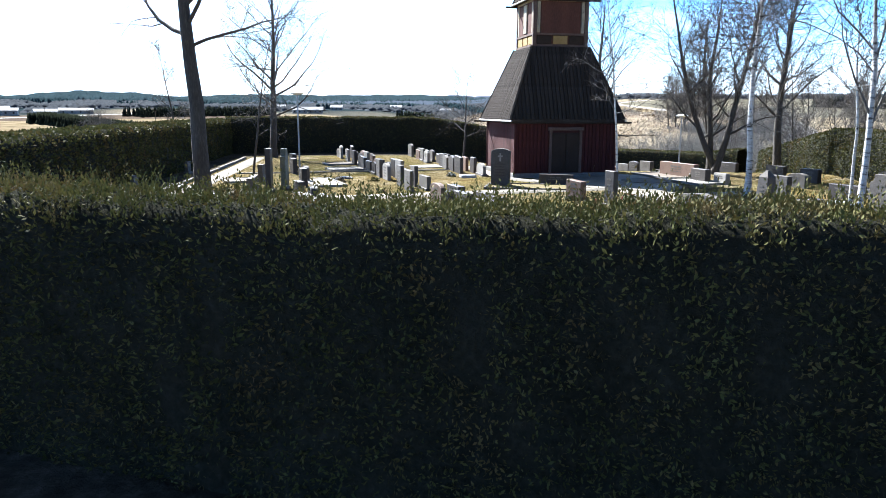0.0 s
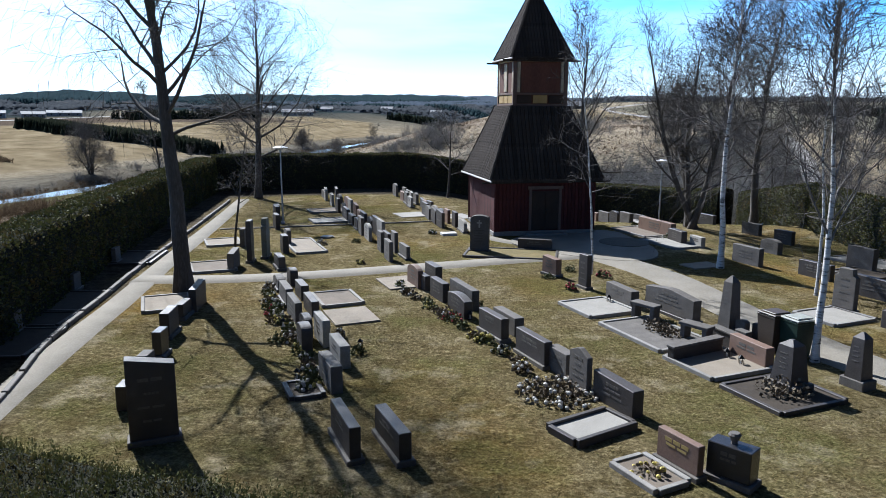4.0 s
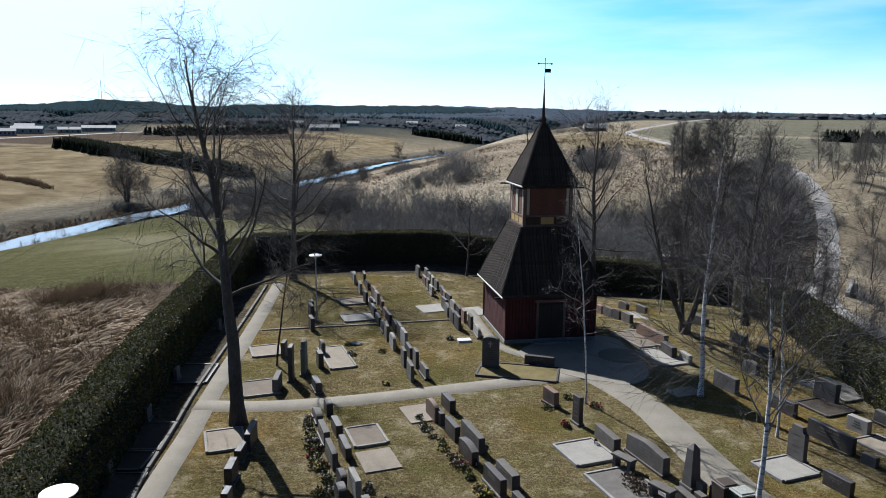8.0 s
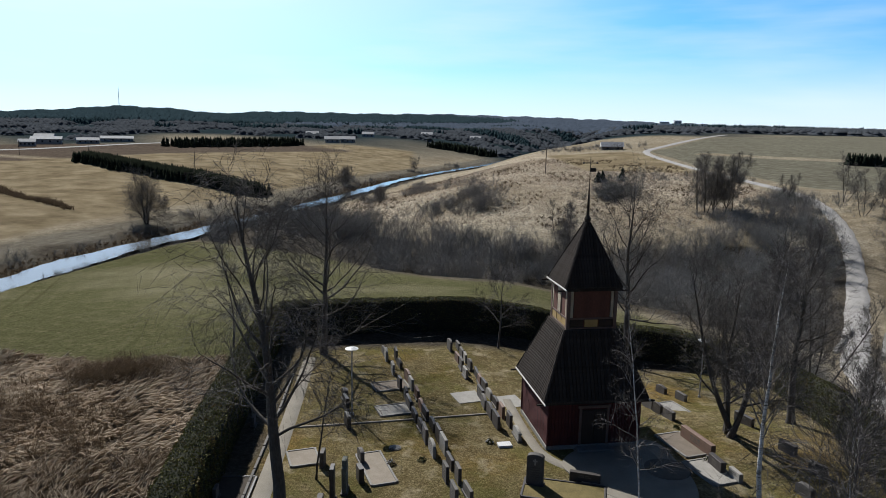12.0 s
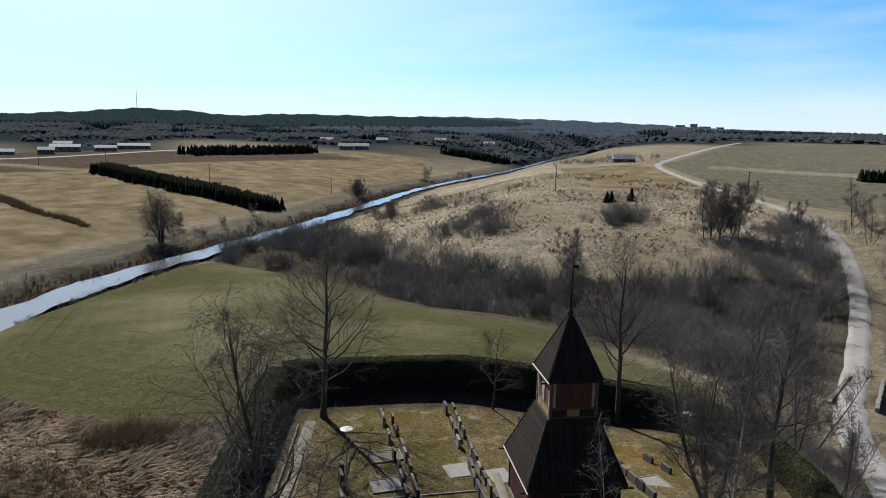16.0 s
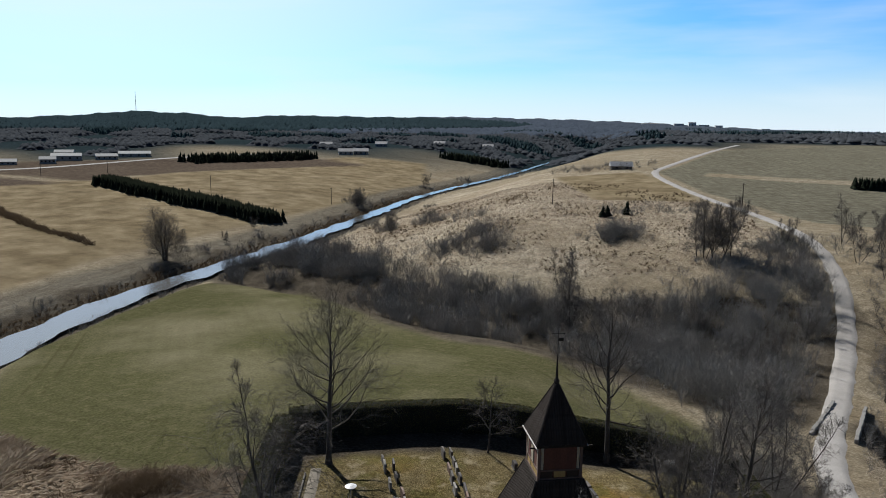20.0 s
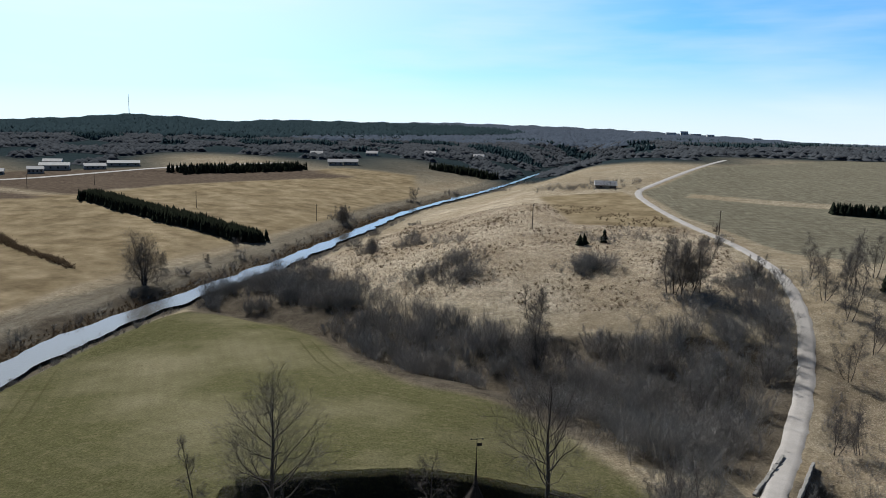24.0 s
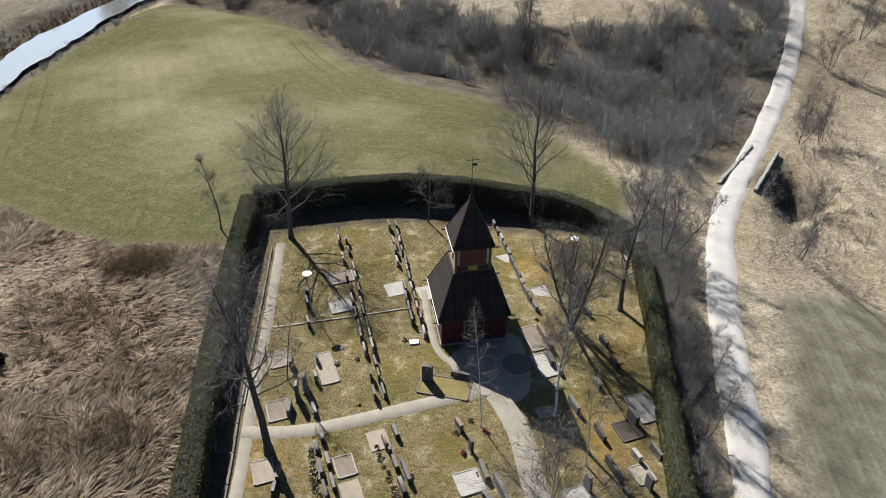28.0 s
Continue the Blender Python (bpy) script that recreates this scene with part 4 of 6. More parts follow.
def tree(name, seed, H, r0, label, bark_mat, fine_mat, first=0.25, n1=16, spread=0.33, rise=(15, 65), bend=0.06, n2=7, n3=7, lean=(0, 0), droop=0.0, stems=1, wander=0.07, category="tree"):
    w = Wood(seed)
    rng = w.rng
    for st in range(stems):
        base = np.array([0, 0, -0.3]) + (np.append(rng.normal(0, 0.3, 2), 0) if stems > 1 else 0)
        out = np.append(rng.normal(0, 0.26, 2), 0) if stems > 1 else np.zeros(3)
        Hs = H * (1 if st == 0 else rng.uniform(0.7, 0.95))
        rs = r0 * (1 if stems == 1 else 0.7)
        segs = 12
        d, p = unit(np.array([lean[0], lean[1], 1.0]) + out), base
        pts, ds = [p], [d]
        for _ in range(segs):
            d = unit(d + rng.normal(0, wander * 0.6, 3) + np.array([0, 0, 0.06]))
            p = p + d * (Hs + 0.3) / segs
            pts.append(p)
            ds.append(d)
        pts, ds = np.array(pts), np.array(ds)
        u = np.linspace(0, 1, segs + 1)
        rad = rs * (0.06 + 0.94 * (1 - u) ** 0.85)
        rad[0] *= 1.5
        w.tube(pts, rad, 8)
        for i in range(n1):
            f = first + (0.98 - first) * (i + rng.uniform(0, 1)) / n1
            q, dq = at_part(pts, ds, f)
            az = i * 2.4 + rng.uniform(-0.6, 0.6)
            el = radians(rise[0] + (rise[1] - rise[0]) * f + rng.normal(0, 9))
            d1 = np.array([math.cos(az) * math.cos(el), math.sin(az) * math.cos(el), math.sin(el)])
            L1 = spread * Hs * (1 - 0.6 * ((f - first) / (1 - first)) ** 1.6) * rng.uniform(0.65, 1.25)
            r1 = max(0.02, rs * (1 - f) ** 0.8 * rng.uniform(0.32, 0.55))
            p1, e1 = w.limb(q, d1, L1, r1, 6, 5, bend, wander * 2)
            for j in range(n2):
                g = 0.2 + 0.8 * (j + rng.uniform(0, 1)) / n2
                q2, dq2 = at_part(p1, e1, min(g, 1))
                d2 = aside(dq2, radians(rng.uniform(25, 60)), rng)
                L2 = L1 * (0.6 - 0.26 * g) * rng.uniform(0.6, 1.3)
                nk = max(3, int(n3 * min(1.5, L2 / (0.26 * spread * Hs))))
                p2, e2 = w.limb(q2, d2, L2, max(0.012, r1 * 0.45 * (1.1 - g)), 4, 3, bend * 0.7 - droop, wander * 2.4)
                h = np.clip(0.15 + 0.85 * (np.arange(nk) + rng.uniform(0, 1, nk)) / nk, 0, 0.999) * 4
                fi, fr = h.astype(int), (h % 1)[:, None]
                w.src.append((p2[fi] * (1 - fr) + p2[fi + 1] * fr, e2[fi], np.maximum(0.35, L2 * 0.75 * rng.uniform(0.6, 1.4, nk))))
    w.twigs(droop)
    root = thing(name, Matrix(), label, category)
    for g, (key, mat_) in enumerate((("trunk", bark_mat), ("branchwork", birch_limb if bark_mat is birch else bark_mat))):
        me = mesh_np(key, np.vstack(w.v[g]), np.vstack(w.f[g]), 4)
        me.polygons.foreach_set("use_smooth", np.ones(len(me.polygons), bool))
        linked(key, me, mat_, root)
    tv = np.concatenate(w.tv)
    linked("crown", mesh_np("crown", tv, np.arange(len(tv)).reshape(-1, 3), 3), fine_mat, root)
    return root


def stand(ob, x, y, turn=0.0, s=1.0):
    ob.matrix_world = pose(x, y, float(land(x, y)) - 0.05, 0, 0, turn) @ Matrix.Scale(s, 4)
    return ob


def again(ob, x, y, turn=0.0, s=1.0):
    c = copy_thing(ob, Matrix())
    return stand(c, x, y, turn, s)


stand(tree("old_birch", 11, 14.6, 0.31, "tall old bare birch with drooping twigs", bark, twig_mat, 0.36, 24, 0.34, (5, 74), 0.09, 9, 7, droop=0.12), -9.45, 23.8, 40)
stand(tree("bank_tree", 27, 8.0, 0.09, "slim bare tree outside the hedge", bark, twig_mat, 0.22, 18, 0.2, (25, 70), 0.06, 7, 6), -23.6, 50.0)
stand(tree("bare_ash", 12, 12.8, 0.26, "bare spreading tree at the end of the path", bark, twig_mat, 0.24, 28, 0.42, (0, 68), 0.1, 10, 7), -16.1, 49.5)
stand(tree("young_tree", 13, 6.8, 0.06, "thin young bare tree on the lawn", bark, twig_mat, 0.3, 12, 0.22, (15, 60), 0.05, 5, 5), -10.4, 30.7, 20)
stand(tree("young_birch", 14, 10.5, 0.048, "slender young birch by the cross path", birch, pale_twig, 0.3, 20, 0.14, (20, 65), 0.02, 5, 5, lean=(0.02, 0.01)), 4.75, 28.2)
stand(tree("white_birch", 15, 12.0, 0.13, "leaning white birch on the lawn", birch, pale_twig, 0.36, 26, 0.2, (30, 74), 0.08, 9, 8, lean=(0.05, 0.0)), 10.05, 29.9)
stand(tree("forked_birch", 16, 9.0, 0.1, "white birch with rising slender branches", birch, pale_twig, 0.3, 17, 0.42, (56, 78), 0.03, 9, 8, lean=(0.035, 0.02)), 9.35, 18.9)
stand(tree("thin_birch", 17, 8.5, 0.06, "thin white birch leaning over the graves", birch, pale_twig, 0.4, 12, 0.2, (40, 70), 0.06, 5, 6, lean=(0.0, 0.06)), 12.1, 25.8)
stand(tree("lime_tree", 18, 11.8, 0.26, "bare many-stemmed lime on the grass", bark, twig_mat, 0.2, 16, 0.3, (22, 74), 0.1, 9, 7, stems=4), 11.3, 40.2)
stand(tree("bare_maple", 19, 11.8, 0.24, "tall bare tree inside the hedge", bark, twig_mat, 0.24, 26, 0.3, (15, 72), 0.1, 10, 7), 15.6, 43.2, 60)
stand(tree("bare_elm", 20, 15.0, 0.27, "bare tree behind the bell tower", bark, twig_mat, 0.26, 26, 0.38, (0, 70), 0.1, 9, 7), 7.4, 59.6)
stand(tree("garden_tree", 21, 6.2, 0.1, "small pale bare tree before the hedge", pale_twig, pale_twig, 0.3, 14, 0.42, (5, 45), 0.06, 6, 6), -3.2, 54.9)
tall = stand(tree("roadside_tree", 22, 11.0, 0.11, "slender bare tree between hedge and road", bark, twig_mat, 0.2, 18, 0.22, (30, 72), 0.07, 8, 7, stems=3), 21.3, 55.2)
alder = stand(tree("alder", 23, 7.0, 0.08, "bare bushy alder on the bank", bark, twig_mat, 0.12, 14, 0.24, (25, 70), 0.07, 8, 7, stems=4), 53, 169, 100)
round_tree = stand(tree("willow", 24, 11.0, 0.2, "round bare willow on the river bank", bark, twig_mat, 0.1, 15, 0.44, (5, 70), 0.06, 9, 8, stems=7), -110.5, 182, 0, 1.35)
for x, y, t, s in ((20.4, 44.4, 30, 0.6), (22.3, 49.6, 60, 0.5), (21.6, 39.4, 10, 0.45), (21.0, 35.0, 90, 0.6), (20.6, 29.6, 150, 0.55), (20.0, 24.2, 300, 0.45), (19.0, 64.5, 200, 0.6), (36.5, 60.5, 45, 0.6), (46.5, 96, 10, 0.7), (68, 176, 0, 1.0), (72, 166, 70, 1.0), (84, 182, 140, 1.2), (76, 172, 200, 1.1), (90, 172, 260, 1.1), (65, 158, 310, 0.9), (66, 147, 95, 1.0), (43, 76, 20, 0.6), (50, 98, 220, 0.7), (58, 124, 150, 0.8), (66, 134, 10, 0.9), (80, 160, 50, 1.0), (96, 188, 110, 1.2)):
    again(tall, x, y, t, s)
for x, y, t, s in ((4, 145, 0, 1.5), (35, 160, 60, 1.9), (38.2, 161, 100, 1.8), (32.3, 159, 170, 1.7), (36.4, 162.5, 210, 1.75), (-56, 232, 120, 0.9), (-98, 337, 180, 1.3), (-101, 340, 30, 1.2), (-88, 458, 60, 1.4), (-112, 245, 80, 0.7), (-118, 205, 20, 0.8), (-108, 215, 20, 0.6), (60, 246, 20, 0.6), (48, 135, 50, 1.0), (44, 122, 90, 0.9), (18, 130, 30, 1.0), (27, 124, 200, 1.0), (10, 126, 200, 0.9), (30, 108, 100, 0.9), (36, 112, 10, 1.0)):
    again(alder, x, y, t, s)
again(round_tree, 4.5, 126, 90, 0.9)
again(round_tree, -60, 246, 200, 0.55)
again(round_tree, -97, 331, 150, 0.75)


# ---------------- brush, reeds and far woods ----------------
brush_mat, n, l, b = nodes_of("brush", 0.9, 0, 0.15)
geo = n.new("ShaderNodeNewGeometry")
l.new(mix(n, l, 0.5, ramp(n, l, geo.outputs["Random Per Island"], [(0.0, (0.15, 0.145, 0.135)), (0.6, (0.3, 0.288, 0.265)), (1.0, (0.52, 0.495, 0.455))]), ramp(n, l, noise_node(n, l, 0.07, 4), [(0.4, (0.2, 0.204, 0.196)), (0.6, (0.33, 0.298, 0.265))])), b.inputs["Base Color"])


def brush(name, P, height, stems, twigs, width, spread, seed, label, material=brush_mat, category="brush"):
    """Leafless bushes at P (n,2): each a fan of stems with twigs on them."""
    rng = np.random.default_rng(seed)
    n_ = len(P)
    Z = land(P[:, 0], P[:, 1])
    h = height * rng.uniform(0.55, 1.2, n_) * (1 + 0.45 * np.sin(P[:, 0] * 0.23 + 1.3 * np.sin(P[:, 1] * 0.19)) * np.sin(P[:, 1] * 0.27 + 0.5))
    B = np.repeat(np.c_[P, Z - 0.1], stems, 0) + np.c_[rng.normal(0, 0.35, (n_ * stems, 2)) * np.repeat(h, stems)[:, None] * 0.25, np.zeros(n_ * stems)]
    hs = np.repeat(h, stems) * rng.uniform(0.55, 1.1, n_ * stems)
    D = np.c_[rng.normal(0, spread, (n_ * stems, 2)), np.ones(n_ * stems)]
    D /= np.linalg.norm(D, axis=1)[:, None]

    def tri(p, d, L, w):
        s = np.cross(d, rng.normal(0, 1, d.shape))
        s /= np.linalg.norm(s, axis=1)[:, None]
        return np.stack([p - s * w, p + s * w, p + d * L[:, None]], 1)
    T = [tri(B, D, hs, width)]
    src = np.repeat(np.arange(len(B)), twigs)
    u = rng.uniform(0.2, 0.95, len(src))
    p2 = B[src] + D[src] * (hs[src] * u)[:, None]
    d2 = D[src] + rng.normal(0, 0.55, (len(src), 3))
    d2 /= np.linalg.norm(d2, axis=1)[:, None]
    T.append(tri(p2, d2, hs[src] * rng.uniform(0.18, 0.4, len(src)), width * 0.6))
    V = np.concatenate(T).reshape(-1, 3)
    return tagged(linked(name, mesh_np(name, V, np.arange(len(V)).reshape(-1, 3), 3), material), label, category, kind="stuff")


def scatter(poly, count, seed, keep=None):
    rng = np.random.default_rng(seed)
    a = np.array(poly)
    P = rng.uniform(a.min(0), a.max(0), (count * 4, 2))
    P = P[poly_inside(P[:, 0], P[:, 1], list(poly))]
    if keep is not None:
        P = P[keep(P)]
    return P[:count]


def lumps(poly, groups, each, r, seed, keep):
    """Rounded groups of bushes inside an outline."""
    rng = np.random.default_rng(seed + 50)
    c = scatter(poly, groups, seed, keep)
    P = np.repeat(c, each, 0) + rng.normal(0, r, (len(c) * each, 2)) * np.repeat(rng.uniform(0.5, 1.3, (len(c), 1)), each, 0)
    return P[keep(P)]


def off_road(P):
    return line_dist(P[:, 0], P[:, 1], ROAD) > 3.2


def patchy(P):
    v = np.sin(P[:, 0] * 0.17 + 1.1) * np.sin(P[:, 1] * 0.21) + 0.5 * np.sin(P[:, 0] * 0.41 + P[:, 1] * 0.33)
    return off_road(P) & (v > -0.35)


brush("thicket", lumps(THICKET, 190, 8, 1.8, 1, patchy), 3.6, 6, 32, 0.022, 0.42, 1, "dense leafless grey-brown thicket")
NEAR_WOOD = [(14, 61), (18.5, 60), (23.5, 72), (28, 82), (38, 104), (50, 128), (54, 148), (38, 148), (16, 128), (10, 106), (17, 82), (19, 70)]
brush("alder_brush", lumps(NEAR_WOOD, 120, 7, 1.7, 4, lambda P: off_road(P) & (signed(P[:, 0], P[:, 1], YARD) > 1.5) & (signed(P[:, 0], P[:, 1], GREEN) > 0)), 4.4, 6, 44, 0.014, 0.36, 5, "tall grey leafless alder brush by the road")
brush("stream_brush", lumps([(-92, 182), (-80, 205), (-62, 203), (-40, 178), (-26, 160), (-10, 146), (5, 140), (-8, 112), (-25, 128), (-44, 154), (-60, 166), (-80, 163)], 95, 9, 1.7, 2, lambda P: signed(P[:, 0], P[:, 1], GREEN) > 0.5), 5.0, 7, 36, 0.02, 0.36, 2, "dark leafless bushes along the stream")
SCRUB = np.vstack([np.random.default_rng(s).normal((x, y), (r, r * 0.7), (k, 2)) for s, (x, y, r, k) in enumerate(((-26, 182, 5, 60), (-17, 176, 4, 40), (-22, 190, 4, 30), (-40, 236, 3, 16), (-44, 241, 3, 20), (50, 166, 3, 30), (49, 148, 4, 30), (-57, 180, 5, 40), (-59, 242, 2, 14), (-99, 343, 5, 26), (15, 177, 3, 24), (-47, 253, 5, 12), (16, 178, 5, 34), (-30, 222, 4, 10), (53, 168, 4, 26), (47, 160, 5, 26), (20, 219, 2, 6), (28, 226, 6, 9), (36, 232, 6, 10), (55, 226, 3, 8), (30, 384, 8, 30), (10, 372, 8, 24), (35, 408, 8, 16), (-60, 192, 6, 40), (57, 180, 3, 16), (40, 152, 8, 36)))])
BANK_SCRUB = np.vstack([np.random.default_rng(70 + s).normal((x, y), (r, r * 0.8), (k, 2)) for s, (x, y, r, k) in enumerate(((-61, 190, 3.2, 46), (-77, 223, 1.8, 16), (-49, 265, 2.4, 16), (-102, 229, 1.2, 8), (-89, 228, 1.0, 6), (-107, 198, 1.0, 6), (-70, 205, 3, 30), (-84, 196, 3, 26), (-88, 447, 3, 18), (-70, 262, 1.4, 10), (-73, 300, 1.6, 12), (-62, 330, 2, 14), (-40, 560, 5, 24), (-70, 520, 4, 20), (-20, 640, 8, 30)))])
brush("bank_scrub", BANK_SCRUB, 3.4, 9, 30, 0.024, 0.5, 16, "rounded dark bare bushes on the river bank")
brush("scrub", SCRUB, 3.3, 10, 34, 0.022, 0.55, 3, "rounded bare bushes on the meadow")
rng = np.random.default_rng(5)
along = dense(RIVER, 3.0)
along = along[(along[:, 1] > 60) & (along[:, 1] < 600)]
pick = along[np.clip(rng.normal(0.36, 0.22, 420) % 1.0 * len(along), 0, len(along) - 1).astype(int)]
shore = pick + np.c_[np.where(rng.random(420) < 0.6, 1, -1) * rng.uniform(6, 12, 420), rng.normal(0, 1.5, 420)]
brush("bank_brush", shore, 1.9, 9, 18, 0.024, 0.5, 6, "low bare shrubs along the river banks")
ROADSIDE = np.vstack([np.c_[rng.uniform(18.9, 23.2, 1350), rng.uniform(10, 62, 1350)], rng.normal((40.5, 80), (3.0, 4.0), (90, 2)), np.c_[rng.uniform(30, 56, 700), rng.uniform(56, 140, 700)], np.c_[rng.uniform(60, 95, 420), rng.uniform(120, 185, 420)]])
ROADSIDE = ROADSIDE[off_road(ROADSIDE) & (signed(ROADSIDE[:, 0], ROADSIDE[:, 1], YARD) > 1.0)]
brush("roadside_brush", ROADSIDE, 1.7, 6, 20, 0.013, 0.4, 7, "bare undergrowth between hedge and road")

reed_mat, n, l, b = nodes_of("dry_reed", 0.9, 0, 0.15)
geo = n.new("ShaderNodeNewGeometry")
l.new(mix(n, l, 0.55, ramp(n, l, geo.outputs["Random Per Island"], [(0.0, (0.4, 0.31, 0.225)), (0.5, (0.6, 0.5, 0.395)), (1.0, (0.74, 0.65, 0.54))]), ramp(n, l, noise_node(n, l, 0.12, 5), [(0.36, (0.32, 0.235, 0.165)), (0.6, (0.62, 0.53, 0.42))])), b.inputs["Base Color"])


thin(reed_mat, 0.35)


def grass(name, P, length, width, seed, label, flat=1.0, stray=0.75):
    """Long dry blades that lie over in drifts."""
    rng = np.random.default_rng(seed)
    Z = land(P[:, 0], P[:, 1])
    ang = 1.1 * np.sin(P[:, 0] * 0.21 + 0.7 * np.sin(P[:, 1] * 0.33)) + 1.0 * np.sin(P[:, 1] * 0.27 + 1.3) + 0.5 * np.sin(P[:, 0] * 1.3 + P[:, 1] * 0.9) + 0.45 * np.sin(P[:, 1] * 1.7 - P[:, 0] * 0.6) + rng.normal(0, stray, len(P))
    L = length * rng.uniform(0.5, 1.3, len(P))
    d = np.c_[np.cos(ang) * flat, np.sin(ang) * flat, rng.uniform(0.15, 1.0, len(P))]
    d /= np.linalg.norm(d, axis=1)[:, None]
    B = np.c_[P, Z - 0.02]
    s = np.c_[-np.sin(ang), np.cos(ang), np.zeros(len(P))] * width
    mid = B + d * L[:, None] * 0.55
    tip = mid + (d - (0, 0, 0.45)) * L[:, None] * 0.5
    V = np.stack([B - s, B + s, mid + s * 0.8, tip, mid - s * 0.8], 1).reshape(-1, 3)
    return tagged(linked(name, mesh_np(name, V, np.arange(len(V)).reshape(-1, 5), 5), reed_mat), label, "grass", kind="stuff")


def not_green(P):
    return (signed(P[:, 0], P[:, 1], GREEN) > 0.4) & (signed(P[:, 0], P[:, 1], YARD) > 1.2) & (line_dist(P[:, 0], P[:, 1], RIVER) > 6)


MARSH = [(-14, 8), (-17, 28), (-22.5, 52), (-30, 48), (-44, 52), (-57, 59), (-69, 66), (-80, 62), (-70, 30), (-60, 5), (-30, -2)]
tuft = scatter(MARSH, 8600, 8, not_green)
blades = np.random.default_rng(88)
marsh = np.repeat(tuft, 15, 0) + blades.normal(0, 0.17, (15 * len(tuft), 2))
grass("marsh_grass", marsh[not_green(marsh)], 1.15, 0.021, 8, "flattened pale dry marsh grass", 1.3, 0.5)
HILL = [(-80, 215), (-30, 170), (10, 152), (52, 150), (58, 230), (40, 300), (-60, 330)]
grass("meadow_grass", scatter(HILL, 30000, 9, lambda P: off_road(P) & (signed(P[:, 0], P[:, 1], BARN_FIELD) > 0.5)), 0.7, 0.05, 9, "dry tussocky meadow grass")
tussock = scatter(HILL, 6500, 17, lambda P: off_road(P) & (signed(P[:, 0], P[:, 1], BARN_FIELD) > 1))
brush("meadow_tussocks", tussock, 0.62, 8, 2, 0.075, 0.75, 17, "pale dry tussocks on the rough meadow", reed_mat, "grass")
weedy = scatter(HILL, 1500, 18, lambda P: off_road(P) & (np.sin(P[:, 0] * 0.11 + 0.6) * np.sin(P[:, 1] * 0.09) + 0.5 * np.sin(P[:, 0] * 0.31 - P[:, 1] * 0.23) > 0.1))
VERGE = [(27, 20), (29, 46), (32, 66), (46, 96), (58, 130), (70, 130), (50, 80), (42, 50), (36, 20)]
grass("verge_grass", scatter(VERGE, 9000, 10, lambda P: off_road(P) & (signed(P[:, 0], P[:, 1], FIELD_NEAR) > 0.5)), 0.5, 0.025, 10, "dry grass on the road verge")

reed_brown, n, l, b = nodes_of("brown_reed", 0.9, 0, 0.15)
geo = n.new("ShaderNodeNewGeometry")
l.new(ramp(n, l, geo.outputs["Random Per Island"], [(0.0, (0.06, 0.04, 0.024)), (0.6, (0.13, 0.09, 0.055)), (1.0, (0.24, 0.18, 0.115))]), b.inputs["Base Color"])
thin(reed_brown, 0.3)


brush("meadow_weeds", weedy, 0.9, 8, 5, 0.05, 0.5, 19, "brown dead weeds on the rough meadow", reed_brown, "weeds")
shore_line = dense(RIVER, 1.1)
shore_line = shore_line[(shore_line[:, 1] > 55) & (shore_line[:, 1] < 430)]
west_shore = np.vstack([shore_line - sides(shore_line) * (np.interp(shore_line[:, 1], [60, 150, 255, 420], [4.6, 4.5, 4.2, 4.0]) + g)[:, None] for g in (0.5 + rng.uniform(0, 1, len(shore_line)), 1.4 + rng.uniform(0, 1.4, len(shore_line)), 2.4 + rng.uniform(0, 2.5, len(shore_line)))])
brush("bank_reeds", west_shore, 1.0, 14, 4, 0.05, 0.5, 14, "brown dead reeds along the river's edge", reed_brown, "reeds")


def clumped(P):
    return not_green(P) & (np.sin(P[:, 0] * 0.33 + 1.7) * np.sin(P[:, 1] * 0.29 + 0.4) + 0.6 * np.sin(P[:, 0] * 0.71 - P[:, 1] * 0.53) > 0.35)


REED_BED = np.vstack([np.random.default_rng(90 + s).normal((x, y), (r, r * 0.7), (k, 2)) for s, (x, y, r, k) in enumerate(((-29.5, 43.8, 1.7, 240), (-29, 37, 2.6, 110), (-32, 31, 2.6, 80), (-22, 24, 1.8, 60), (-27, 22, 2.4, 70), (-36, 38, 2.5, 50), (-25, 32, 1.8, 40)))])
REED_BED = REED_BED[not_green(REED_BED)]
brush("reed_bed", REED_BED, 1.4, 12, 8, 0.013, 0.4, 20, "dense brown standing reeds in the marsh", reed_brown, "reeds")
brush("brown_reeds", scatter(MARSH, 900, 12, clumped), 1.05, 12, 10, 0.014, 0.45, 12, "upright brown reeds and weeds in the marsh", reed_brown, "reeds")
lawn_blade, n, l, b = nodes_of("lawn_blade", 0.9, 0, 0.15)
geo = n.new("ShaderNodeNewGeometry")
l.new(mix(n, l, 0.5, ramp(n, l, geo.outputs["Random Per Island"], [(0.0, (0.12, 0.098, 0.034)), (0.5, (0.29, 0.215, 0.085)), (1.0, (0.47, 0.36, 0.18))]), ramp(n, l, noise_node(n, l, 0.3, 4), [(0.42, (0.27, 0.212, 0.105)), (0.6, (0.14, 0.138, 0.044))])), b.inputs["Base Color"])
thin(lawn_blade, 0.3)


def on_lawn(P):
    ok = np.ones(len(P), bool)
    for _, pts, w in PATHS:
        ok &= line_dist(P[:, 0], P[:, 1], pts) > w / 2 + 0.05
    return ok


